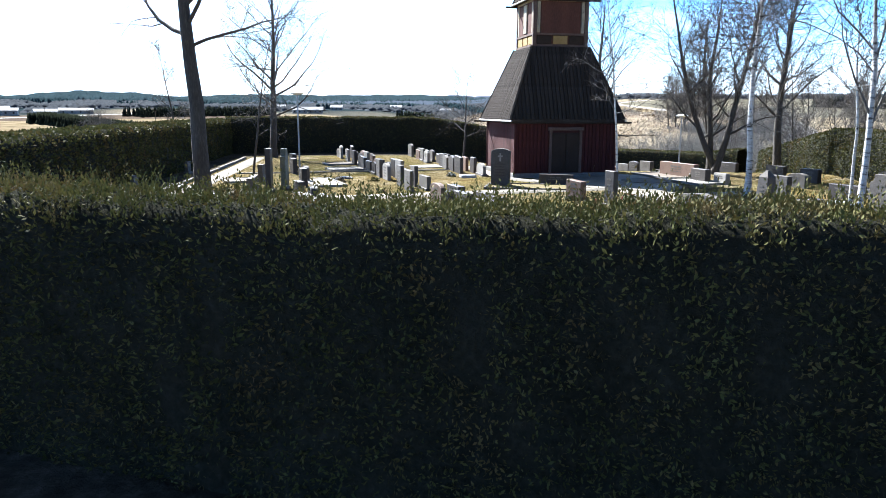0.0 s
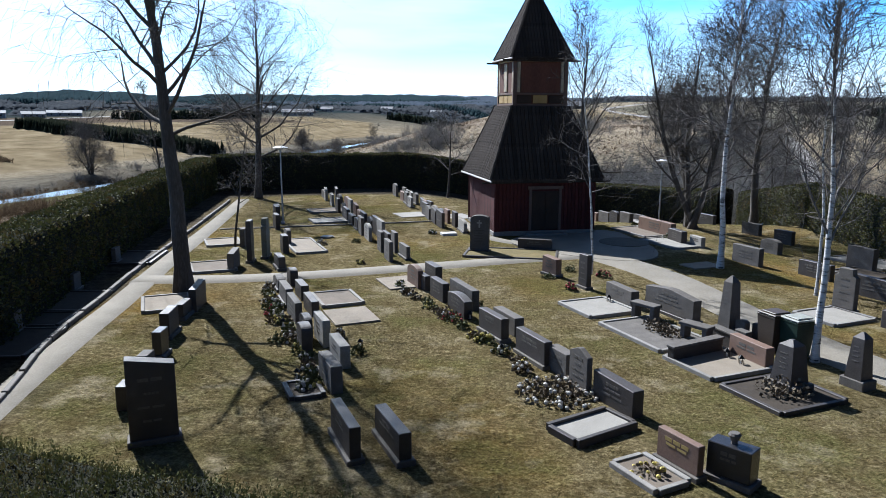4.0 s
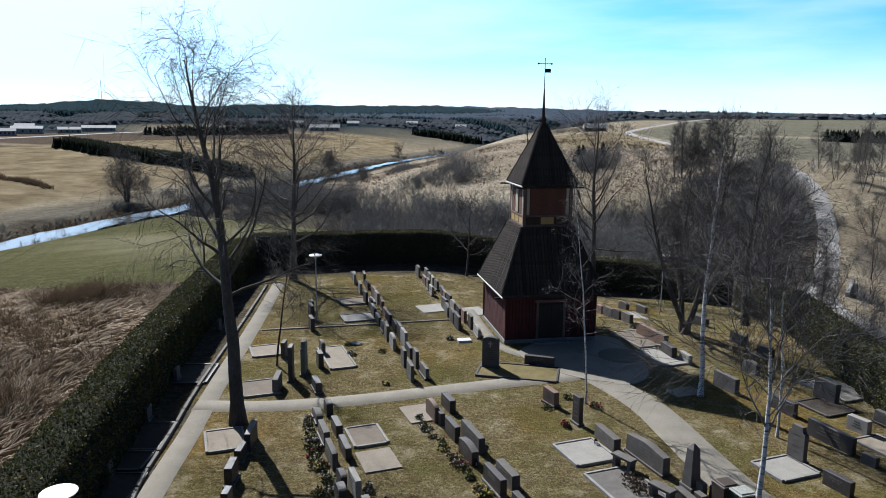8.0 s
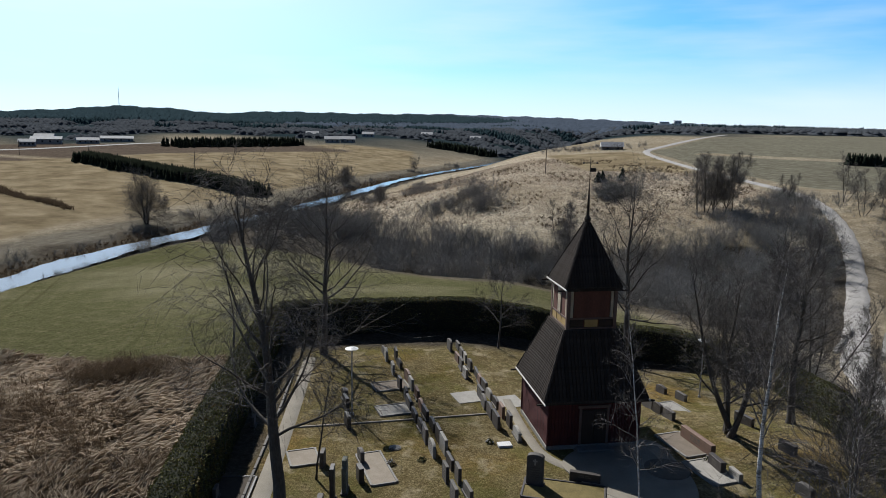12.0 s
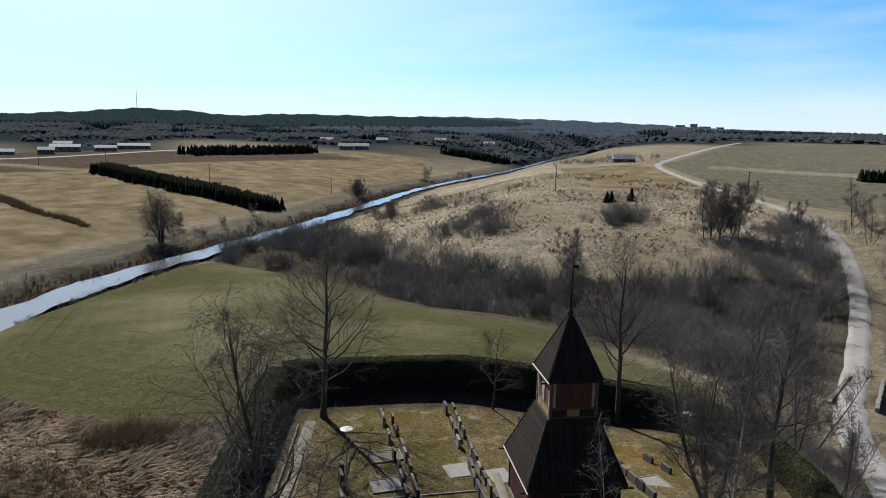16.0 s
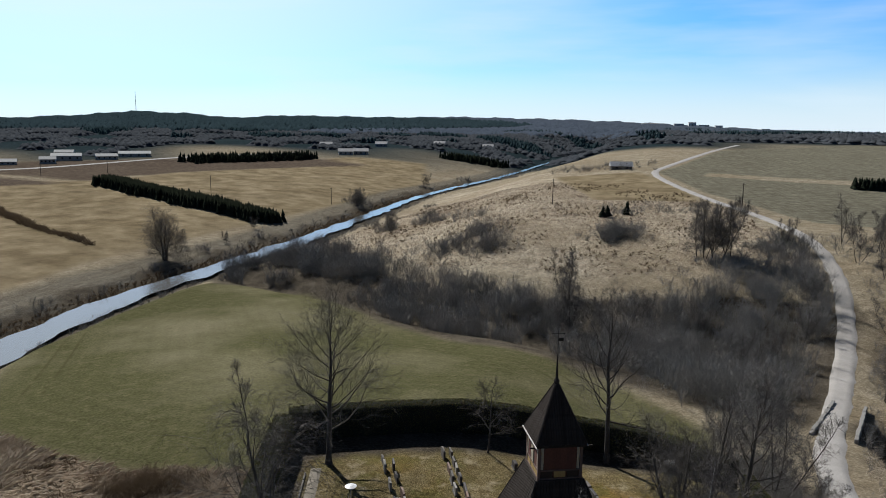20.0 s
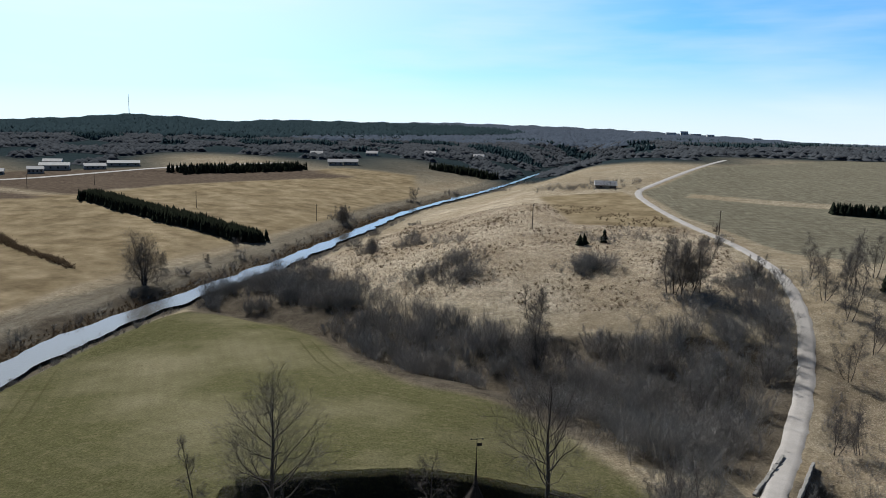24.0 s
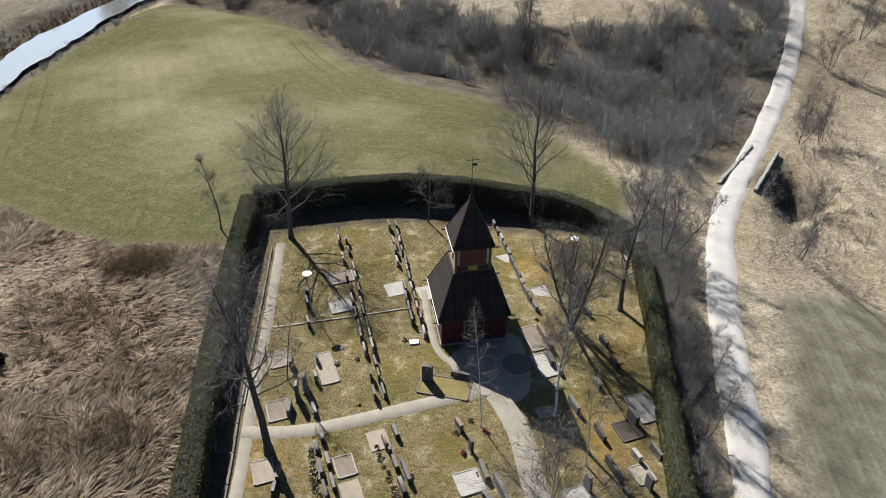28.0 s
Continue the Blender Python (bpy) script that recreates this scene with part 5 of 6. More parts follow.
NEAR_LAWN = [(-8.5, 9), (16, 9), (16, 32), (-11.5, 32), (-10.5, 22)]
lawn = grass("lawn_grass", scatter(NEAR_LAWN, 62000, 13, on_lawn), 0.085, 0.011, 13, "short winter-worn lawn grass", 0.7)
lawn.data.materials.clear()
lawn.data.materials.append(lawn_blade)
needle = surface("spruce_needles", (0.011, 0.014, 0.01), (0.02, 0.025, 0.017), (0.036, 0.042, 0.028), 0.5, 3, 0.95, spec=0.0)
# the bluish far and ridge tones carry distance haze in their colour
far_needle_hazed = surface("far_conifers_hazed", (0.024, 0.043, 0.048), (0.034, 0.058, 0.065), (0.05, 0.076, 0.085), 0.02, 0.3, 0.95, spec=0.0)
ridge_needle_hazed = surface("ridge_conifers", (0.024, 0.042, 0.05), (0.033, 0.054, 0.064), (0.044, 0.068, 0.08), 0.02, 0.3, 0.95, spec=0.0)
ridge_bare_hazed = surface("ridge_woods", (0.06, 0.078, 0.104), (0.08, 0.1, 0.132), (0.105, 0.128, 0.165), 0.02, 0.3, 0.95, spec=0.0)
far_bare_hazed = surface("far_bare_woods_hazed", (0.05, 0.058, 0.066), (0.07, 0.078, 0.088), (0.1, 0.108, 0.118), 0.02, 0.3, 0.95, spec=0.0)


def cones(name, P, height, radius, material, seed, label, tiers=2, k=6, kind="stuff", category="woods", vary=(0.55, 1.25)):
    rng = np.random.default_rng(seed)
    Z = land(P[:, 0], P[:, 1])
    h = height * rng.uniform(*vary, len(P))
    V, F, n0 = [], [], 0
    ang = np.arange(k) * 2 * np.pi / k
    for t in range(tiers):
        lo, hi = t / tiers * 0.85 + 0.03, min(1.0, (t + 1.5) / tiers)
        r = radius * (1 - 0.8 * t / tiers) * rng.uniform(0.7, 1.3, (len(P), k))
        ring = np.stack([P[:, 0, None] + np.cos(ang + t) * r, P[:, 1, None] + np.sin(ang + t) * r, (Z + h * lo)[:, None] + rng.normal(0, 0.05, (len(P), k)) * h[:, None]], -1)
        tip = np.stack([P[:, 0] + rng.normal(0, radius * 0.08, len(P)), P[:, 1], Z + h * hi], -1)
        V.append(np.concatenate([ring, tip[:, None]], 1).reshape(-1, 3))
        i = n0 + np.arange(len(P))[:, None] * (k + 1) + np.arange(k)[None]
        j = n0 + np.arange(len(P))[:, None] * (k + 1) + (np.arange(k)[None] + 1) % k
        c = n0 + np.arange(len(P))[:, None] * (k + 1) + k + 0 * i
        F.append(np.stack([i, j, c], -1).reshape(-1, 3))
        n0 += len(P) * (k + 1)
    return tagged(linked(name, mesh_np(name, np.vstack(V), np.vstack(F), 3), material), label, category, kind=kind)


rng = np.random.default_rng(21)
row = dense([(-226, 322), (-165, 285), (-135, 270), (-113, 262)], 0.9)
cones("spruce_belt", np.repeat(row, 14, 0) + rng.normal(0, 2.3, (14 * len(row), 2)), 5.6, 1.35, needle, 22, "dark spruce shelter belt across the field", 2, vary=(0.8, 1.02))
row = dense([(-230, 250), (-190, 220), (-166, 203), (-138, 188)], 1.0)
brush("ditch_brush", np.repeat(row, 6, 0) + rng.normal(0, 0.9, (6 * len(row), 2)), 1.6, 9, 8, 0.06, 0.4, 23, "brown brush along a field ditch", reed_brown)
cones("small_spruces", np.array([(14, 211), (15.4, 212), (21.5, 219)]), 4.6, 1.5, needle, 24, "young dark spruces", 4, 7)
east_row = np.c_[np.linspace(117, 165, 150), np.linspace(306, 283, 150)] + rng.normal(0, 1.1, (150, 2))
cones("spruce_row", east_row, 5.0, 1.4, needle, 28, "dense dark spruce row beyond the east field", 3, 6, vary=(0.8, 1.05))
cones("dark_spruces", rng.uniform((78, 132), (110, 170), (30, 2)), 8.0, 1.8, needle, 25, "dark spruces beside the road", 5, 7)
cones("marsh_spruces", np.array([(-41.6, 36.6), (-43.5, 26.5), (-35, 30.8)]), 2.9, 0.8, needle, 26, "small dark conifers in the marsh grass", 5, 9)
cones("marsh_junipers", np.array([(-50.5, 37.5), (-47.5, 31.5), (-44, 25.5), (-45, 27)]), 3.6, 1.9, needle, 27, "broad dark junipers in the marsh grass", 4, 11)


def far_points(count, r0, r1, seed, az=(-42, 42)):
    g = np.random.default_rng(seed)
    r = np.sqrt(g.uniform(r0 ** 2, r1 ** 2, count))
    a = np.radians(g.uniform(*az, count))
    P = np.stack([r * np.sin(a), r * np.cos(a)], -1)
    ok = signed(P[:, 0], P[:, 1], EAST) > 4
    for poly in (STUBBLE, PLOUGH, PLOUGH_2, BARN_FIELD):
        ok &= signed(P[:, 0], P[:, 1], poly) > 4
    ok &= (line_dist(P[:, 0], P[:, 1], RIVER) > 14) & (line_dist(P[:, 0], P[:, 1], FAR_ROAD) > 12)
    wn_ = np.sin(P[:, 0] * 0.009 + 1.3) * np.sin(P[:, 1] * 0.011) + 0.6 * np.sin(P[:, 0] * 0.023 + P[:, 1] * 0.019)
    ok &= (np.hypot(P[:, 0], P[:, 1]) + 90 * wn_ > 735)
    return P[ok]


P = far_points(26000, 560, 1500, 31)
clump = np.sin(P[:, 0] * 0.02) * np.sin(P[:, 1] * 0.016 + 1) + 0.5 * np.sin(P[:, 0] * 0.05 + P[:, 1] * 0.03)
cones("bare_woods", P[(clump < 0.35) & (clump > -0.65)], 5.5, 6.5, far_bare_hazed, 32, "grey leafless woods beyond the fields", 2, 6, vary=(0.7, 1.1))
edge_wood = np.vstack([np.c_[g_x, g_y] for g_x, g_y in (((np.linspace(-282, -212, 640) + rng.normal(0, 4, 640)), (np.interp(np.linspace(-282, -212, 640), [-282, -245, -212], [508, 538, 574]) + rng.normal(0, 8, 640))), ((np.linspace(-112, -58, 400) + rng.normal(0, 3, 400)), (690 + rng.normal(0, 6, 400))))])
cones("edge_spruces", edge_wood, 7, 1.7, needle, 37, "dark spruces at the edge of the ploughed field", 3, 6, vary=(0.35, 1.15))
cones("conifer_woods", P[(clump >= 0.5) & (P[:, 1] > 900)], 7.5, 3.6, far_needle_hazed, 33, "dark spruce woods beyond the fields", 2, 5)
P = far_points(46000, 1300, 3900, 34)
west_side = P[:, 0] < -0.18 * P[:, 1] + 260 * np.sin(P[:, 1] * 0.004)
cones("ridge_conifers", P[west_side], 11, 10, ridge_needle_hazed, 35, "dark conifer forest on the far ridge", 1, 5, vary=(0.8, 1.1))
cones("ridge_woods", P[~west_side], 8, 12, ridge_bare_hazed, 36, "mixed forest on the far ridge, coloured blue-grey by painted haze", 1, 5, vary=(0.75, 1.1))


# ---------------- the graves ----------------
granite = surface("grey_granite", (0.085, 0.075, 0.066), (0.14, 0.126, 0.112), (0.22, 0.2, 0.18), 3, 60, 0.8, spec=0.35, per_object=0.5)
dark_granite = surface("dark_granite", (0.036, 0.031, 0.028), (0.064, 0.054, 0.049), (0.105, 0.09, 0.08), 3, 60, 0.55, spec=0.4, per_object=0.4)
black_granite = surface("black_granite", (0.018, 0.018, 0.02), (0.03, 0.03, 0.034), (0.045, 0.045, 0.05), 3, 60, 0.3, spec=0.5)
red_granite = surface("red_granite", (0.15, 0.09, 0.065), (0.23, 0.145, 0.105), (0.3, 0.2, 0.15), 3, 60, 0.65, spec=0.35, per_object=0.4)
pale_stone = surface("pale_stone", (0.25, 0.235, 0.205), (0.33, 0.31, 0.275), (0.4, 0.38, 0.34), 2, 40, 0.85)
kerb_pale = surface("pale_kerb_granite", (0.2, 0.19, 0.17), (0.32, 0.305, 0.28), (0.44, 0.42, 0.385), 3, 50, 0.85, per_object=0.5)
moss_stone = surface("mossy_stone", (0.13, 0.14, 0.085), (0.22, 0.22, 0.17), (0.31, 0.3, 0.26), 2.5, 30, 0.9)
white_marble = surface("white_marble", (0.55, 0.54, 0.52), (0.66, 0.65, 0.63), (0.74, 0.73, 0.71), 2, 40, 0.6)
sand = surface("grave_sand", (0.22, 0.185, 0.14), (0.29, 0.245, 0.19), (0.35, 0.305, 0.245), 2, 50, 0.95, bumpy=0.6)
brown_sand = surface("brown_gravel", (0.13, 0.105, 0.08), (0.19, 0.155, 0.12), (0.24, 0.2, 0.16), 2, 50, 0.95, bumpy=0.6)
raked_soil = surface("raked_soil", (0.1, 0.085, 0.064), (0.14, 0.12, 0.094), (0.18, 0.158, 0.125), 3, 40, 0.95)
soil = surface("dark_soil", (0.03, 0.024, 0.018), (0.055, 0.042, 0.03), (0.08, 0.064, 0.045), 3, 40, 0.95)
letter_pale = surface("pale_lettering", (0.09, 0.08, 0.068), (0.13, 0.117, 0.1), (0.17, 0.155, 0.13), 6, 60, 0.6)
letter_gold = surface("gold_lettering", (0.38, 0.27, 0.09), (0.45, 0.33, 0.12), (0.5, 0.38, 0.16), 6, 60, 0.45)
turf = surface("turf", (0.09, 0.08, 0.025), (0.18, 0.14, 0.05), (0.26, 0.2, 0.08), 1.5, 20, 0.95, bumpy=0.9, dist=0.03)

ROW = -62
rnd = random.Random(7)


def slab_mesh(w, h, d, top):
    """An upright stone from z=0: its front outline extruded through the thickness, with eased edges."""
    a = w / 2
    if top == "arch":
        line = [(-a, 0), (a, 0), (a, h - 0.18 * w)] + [(a * math.cos(t), h - 0.18 * w + 0.18 * w * math.sin(t)) for t in np.linspace(0, math.pi, 9)[1:-1]] + [(-a, h - 0.18 * w)]
    elif top == "gable":
        line = [(-a, 0), (a, 0), (a, h * 0.84), (0.06 * w, h), (-0.06 * w, h), (-a, h * 0.84)]
    elif top == "slant":
        line = [(-a, 0), (a, 0), (a, h * 0.9), (-a, h)]
    elif top == "shoulder":
        line = [(-a, 0), (a, 0), (a, h * 0.8), (a * 0.7, h * 0.84), (a * 0.62, h), (-a * 0.62, h), (-a * 0.7, h * 0.84), (-a, h * 0.8)]
    elif top == "wave":
        line = [(-a, 0), (a, 0), (a, h * 0.86)] + [(a * u, h * (0.86 + 0.14 * math.sin((1 - abs(u)) * math.pi / 2))) for u in (0.6, 0.3, 0, -0.3, -0.6)] + [(-a, h * 0.86)]
    else:
        line = [(-a, 0), (a, 0), (a, h), (-a, h)]
    bm = bmesh.new()
    f = bm.faces.new([bm.verts.new((x, -d / 2, z)) for x, z in line])
    r = bmesh.ops.extrude_face_region(bm, geom=[f])
    bmesh.ops.translate(bm, vec=(0, d, 0), verts=[v for v in r["geom"] if isinstance(v, bmesh.types.BMVert)])
    bmesh.ops.bevel(bm, geom=list(bm.edges), offset=0.012, segments=1, affect="EDGES")
    if top == "rough":
        for v in bm.verts:
            if v.co.z > h * 0.6:
                v.co += Vector((rnd.uniform(-0.03, 0.03), rnd.uniform(-0.02, 0.02), rnd.uniform(-0.06, 0.03)))
    return bm


def headstone(x, y, yaw, w, h, stone=None, top="flat", d=0.17, label="", letters=letter_pale, face=-1, plinth=True, tilt=0.0):
    stone = stone or granite
    kind = {granite: "grey granite", dark_granite: "dark granite", black_granite: "polished black", red_granite: "reddish granite", pale_stone: "pale stone", moss_stone: "mossy grey"}[stone]
    form = {"flat": "flat-topped", "arch": "round-topped", "gable": "pointed", "slant": "slant-topped", "shoulder": "shouldered", "wave": "curved-top", "rough": "rough-topped"}[top]
    size = "tall" if h > 1.1 else "broad" if w > 1.1 else "small"
    root = thing("headstone", pose(x, y, float(land(x, y)) - 0.02, 0, tilt, yaw), label or f"{size} {form} {kind} headstone on the lawn", "headstone", "headstones of the cemetery")
    z = 0.0
    if plinth:
        z = 0.12
        part("plinth", box(-w / 2 - 0.05, w / 2 + 0.05, -d / 2 - 0.06, d / 2 + 0.06, -0.08, z, 0.012), granite if stone is not granite else dark_granite, root)
    ob = part("slab", slab_mesh(w, h - z, d, top), stone, root)
    ob.location.z = z
    if letters and h > 0.4:
        bm = bmesh.new()
        rows = max(2, min(4, int((h - z) / 0.2)))
        for i in range(rows):
            ww = w * rnd.uniform(0.3, 0.62) / 2
            zz = z + (h - z) * (0.74 - 0.17 * i)
            t = 0.035 if i == 0 else 0.022
            segs = rnd.randint(2, 4)
            for k in range(segs):
                x0 = -ww + 2 * ww * k / segs
                yy = face * (d / 2 + 0.002)
                box(x0, x0 + 2 * ww / segs * 0.82, min(yy, yy + face * 0.004), max(yy, yy + face * 0.004), zz - t, zz + t, 0, bm)
        tagged(part("inscription", bm, letters, root, "worn engraved lettering"), kind="stuff")
    return root


def obelisk(x, y, yaw, w, h, stone, label):
    root = thing("obelisk", pose(x, y, -0.02, 0, 0, yaw), label, "gravestone", "headstones of the cemetery")
    part("plinth", box(-w * 0.75, w * 0.75, -w * 0.6, w * 0.6, -0.05, 0.24, 0.02), granite, root)
    bm = frustum(w * 0.72, 0.24, w * 0.5, h * 0.9)
    frustum(w * 0.5, h * 0.9, w * 0.1, h, bm)
    part("shaft", bm, stone, root)
    bm = bmesh.new()
    for i in range(4):
        zz = 0.75 * h - 0.11 * i
        yy = -R2 / 2 * (w * 0.72 + (w * 0.5 - w * 0.72) * (zz - 0.24) / (h * 0.9 - 0.24))
        box(-w * 0.22, w * rnd.uniform(0.08, 0.2), yy - 0.006, yy + 0.02, zz - 0.013, zz + 0.013, 0, bm)
    tagged(part("inscription", bm, letter_pale, root), kind="stuff")
    return root


def plot(x, y, yaw, w, l, fill, kerb=True, high=0.1, label="", stone=None):
    """A grave: a bed of sand, slab or turf, set in kerb stones."""
    stone = stone or kerb_pale
    what = {sand: "pale sand", brown_sand: "brown gravel", soil: "dark soil", pale_stone: "a pale slab", turf: "turf", granite: "granite chips"}[fill]
    root = thing("grave_plot", pose(x, y, float(land(x, y)), 0, 0, yaw), label or (f"grave of {what} framed by stone kerbs" if kerb else f"flat grave covered with {what}"), "grave", "graves on the lawn")
    a, c, t = l / 2, w / 2, 0.11
    if fill in (turf, soil):
        stone = dark_granite
    part("bed", box(-a + 0.02, a - 0.02, -c + 0.02, c - 0.02, -0.08, high * 0.62 if kerb else 0.05, 0.01), fill, root)
    if kerb:
        for s in (-1, 1):
            part("kerb_stone", box(-a, a, s * c - t / 2, s * c + t / 2, -0.08, high, 0.012), stone, root)
            part("kerb_stone", box(s * a - t / 2, s * a + t / 2, -c + t / 2 + 0.003, c - t / 2 - 0.003, -0.08, high - 0.006, 0.012), stone, root)
    return root


# headstones along the near rows
for row in (
    [(-8.15, 22.0, -80, 1.1, 0.8, "slant", dark_granite), (-8.1, 20.9, -82, 0.75, 0.5, "flat", dark_granite), (-7.7, 19.2, -80, 0.8, 0.75, "flat", dark_granite), (-7.1, 17.5, -82, 0.5, 0.72, "flat", black_granite), (-6.75, 16.1, -82, 0.45, 0.6, "flat", granite), (-6.3, 14.4, -80, 0.4, 0.55, "flat", dark_granite)],
    [(-6.35, 24.6, ROW, 0.9, 0.5, "arch", granite), (-6.1, 25.3, ROW, 0.6, 0.62, "arch", dark_granite), (-5.55, 22.85, ROW, 1.1, 0.62, "flat", granite), (-5.25, 23.6, ROW, 0.95, 0.52, "flat", dark_granite), (-4.75, 21.15, ROW, 1.2, 0.66, "flat", granite), (-4.45, 21.9, ROW, 1.1, 0.5, "flat", dark_granite), (-3.85, 19.3, ROW, 0.7, 0.72, "arch", dark_granite), (-3.6, 18.3, ROW, 0.6, 0.78, "arch", dark_granite), (-3.35, 19.1, ROW, 1.0, 0.74, "flat", pale_stone), (-2.5, 17.6, ROW, 1.0, 0.6, "flat", pale_stone), (-2.35, 16.1, ROW, 1.1, 0.64, "flat", granite)],
    [(-1.3, 13.1, -62, 1.25, 0.72, "flat", dark_granite), (-0.42, 13.15, -62, 1.3, 0.62, "flat", dark_granite)],
    [(-1.7, 25.6, ROW, 1.0, 0.78, "arch", red_granite), (-1.3, 25.1, ROW, 0.55, 0.55, "flat", dark_granite), (-1.15, 26.6, ROW, 0.95, 0.6, "flat", dark_granite), (-0.65, 23.9, ROW, 1.0, 0.66, "flat", dark_granite), (0.2, 23.35, ROW, 1.6, 0.68, "flat", granite), (0.15, 22.2, ROW, 1.15, 0.66, "wave", dark_granite), (1.25, 20.1, ROW, 1.25, 0.68, "flat", dark_granite), (1.65, 20.7, ROW, 1.2, 0.55, "flat", granite), (2.3, 18.25, ROW, 1.3, 0.7, "flat", dark_granite), (2.95, 17.4, ROW, 0.75, 0.62, "flat", granite), (4.0, 15.55, -58, 1.15, 0.66, "slant", dark_granite)],
    [(3.25, 27.8, -55, 0.75, 0.76, "slant", red_granite), (5.35, 24.2, -66, 1.35, 0.55, "flat", granite), (7.75, 18.8, -66, 1.15, 0.56, "flat", red_granite), (8.1, 20.65, -60, 0.3, 0.55, "arch", granite), (8.55, 20.55, -60, 0.3, 0.52, "arch", granite), (7.95, 20.1, -60, 0.35, 0.42, "flat", granite), (2.75, 32.9, -8, 1.35, 0.5, "flat", dark_granite)],
    [(14.0, 25.5, -62, 1.85, 0.75, "slant", dark_granite), (12.85, 21.8, -60, 0.95, 0.55, "flat", dark_granite), (14.75, 23.9, -55, 0.5, 0.42, "flat", granite), (11.4, 30.9, -63, 1.3, 0.76, "flat", granite), (14.0, 19.8, -60, 1.0, 0.6, "flat", dark_granite), (13.2, 28.6, -64, 1.3, 0.62, "flat", dark_granite), (13.2, 33.4, -64, 0.9, 0.65, "arch", granite), (13.9, 38.3, -60, 0.95, 0.62, "rough", granite), (14.6, 35.8, -60, 0.9, 0.66, "flat", dark_granite), (15.6, 30.3, -60, 1.0, 0.95, "rough", granite), (16.2, 24.6, -62, 0.6, 1.15, "flat", granite), (15.6, 26.9, -58, 0.8, 0.62, "flat", pale_stone), (17.0, 27.5, -62, 1.1, 0.6, "flat", granite), (16.4, 22.3, -62, 0.8, 0.7, "arch", dark_granite), (15.9, 20.2, -60, 0.9, 0.6, "flat", granite)],
    [(-9.2, 27.6, -80, 1.0, 0.76, "slant", granite), (-10.5, 32.1, -82, 0.6, 0.85, "flat", granite), (-7.4, 27.8, ROW, 1.0, 0.55, "flat", dark_granite), (-8.2, 30.9, ROW, 0.6, 0.8, "flat", dark_granite), (-8.7, 32.9, ROW, 0.7, 0.75, "arch", granite), (-11.4, 39.4, ROW, 0.9, 0.9, "flat", dark_granite), (-10.6, 37.0, ROW, 0.8, 0.8, "flat", dark_granite), (-11.9, 40.9, ROW, 0.7, 0.8, "arch", dark_granite)],
    [(9.1, 38.1, -66, 2.5, 0.72, "flat", red_granite), (9.6, 35.6, -72, 1.1, 0.62, "flat", dark_granite), (10.3, 34.6, -72, 0.85, 0.5, "flat", pale_stone), (12.6, 42.2, -62, 1.3, 0.6, "flat", dark_granite), (8.2, 42.1, -66, 0.9, 0.6, "flat", granite), (7.7, 43.3, -66, 0.8, 0.7, "arch", dark_granite), (7.3, 44.6, -66, 1.0, 0.65, "flat", granite), (6.9, 46.0, -68, 0.7, 0.6, "flat", red_granite), (6.6, 47.3, -68, 0.9, 0.7, "arch", granite), (6.2, 48.7, -68, 0.9, 0.6, "slant", granite), (5.8, 50.0, -68, 1.0, 0.65, "flat", dark_granite), (5.4, 51.5, -70, 0.9, 0.7, "flat", granite), (4.9, 53.0, -70, 0.8, 0.65, "arch", granite), (4.5, 54.4, -72, 0.9, 0.7, "flat", pale_stone), (4.0, 55.9, -72, 0.8, 0.6, "flat", dark_granite), (3.5, 57.3, -72, 0.7, 0.65, "flat", granite), (9.9, 47.6, -62, 0.9, 0.55, "flat", granite), (8.9, 49.6, -62, 0.9, 0.6, "arch", granite), (-0.7, 53.0, -70, 0.8, 0.7, "arch", granite), (-0.1, 51.2, -70, 0.9, 0.65, "flat", granite), (0.5, 49.2, -70, 0.9, 0.7, "flat", dark_granite)],
):
    for x, y, yaw, w, h, top, stone in row:
        headstone(x, y, yaw, w * 1.12, h, stone, top, d=rnd.uniform(0.2, 0.3), tilt=rnd.uniform(-1.2, 1.2), plinth=rnd.random() < 0.25)
headstone(-4.95, 13.0, 28, 0.86, 1.7, dark_granite, "slant", d=0.3, label="very tall dark granite slab beside the west path")
headstone(3.3, 16.45, -62, 0.72, 1.0, granite, "gable", d=0.14)
headstone(4.3, 25.9, -60, 0.5, 1.25, dark_granite, "flat", d=0.2)
headstone(-8.95, 28.8, -80, 0.62, 1.75, dark_granite, "flat", d=0.2, label="tall dark stone in the shade of a tree")
headstone(-8.65, 29.8, -80, 0.85, 1.7, moss_stone, "shoulder", d=0.22, label="tall pale mossy stone with shoulders")
headstone(12.2, 23.9, -62, 0.75, 1.4, granite, "shoulder", d=0.2)
headstone(4.7, 12.9, -57, 0.95, 0.66, red_granite, "flat", d=0.15, letters=letter_gold, label="broad red-brown granite headstone with gilded lettering")
black = headstone(5.5, 12.6, -40, 0.75, 0.7, black_granite, "flat", d=0.36, label="polished black block headstone with a stone urn")
bm = frustum(0.06, 0.70, 0.05, 0.74, None, 10, 0)
frustum(0.05, 0.74, 0.11, 0.86, bm, 10, 0)
frustum(0.11, 0.86, 0.08, 0.9, bm, 10, 0)
part("urn", bm, granite, black, "small grey stone urn")
family = headstone(6.65, 22.8, -62, 2.2, 0.85, granite, "gable", d=0.3, label="wide gabled family monument of grey granite")
tall_stone = headstone(0.3, 32.1, -8, 0.82, 1.66, granite, "arch", d=0.32, letters=None, label="tall round-topped granite memorial with a white cross")
bm = bmesh.new()
box(-0.035, 0.035, -0.175, -0.161, 1.12, 1.46, 0, bm)
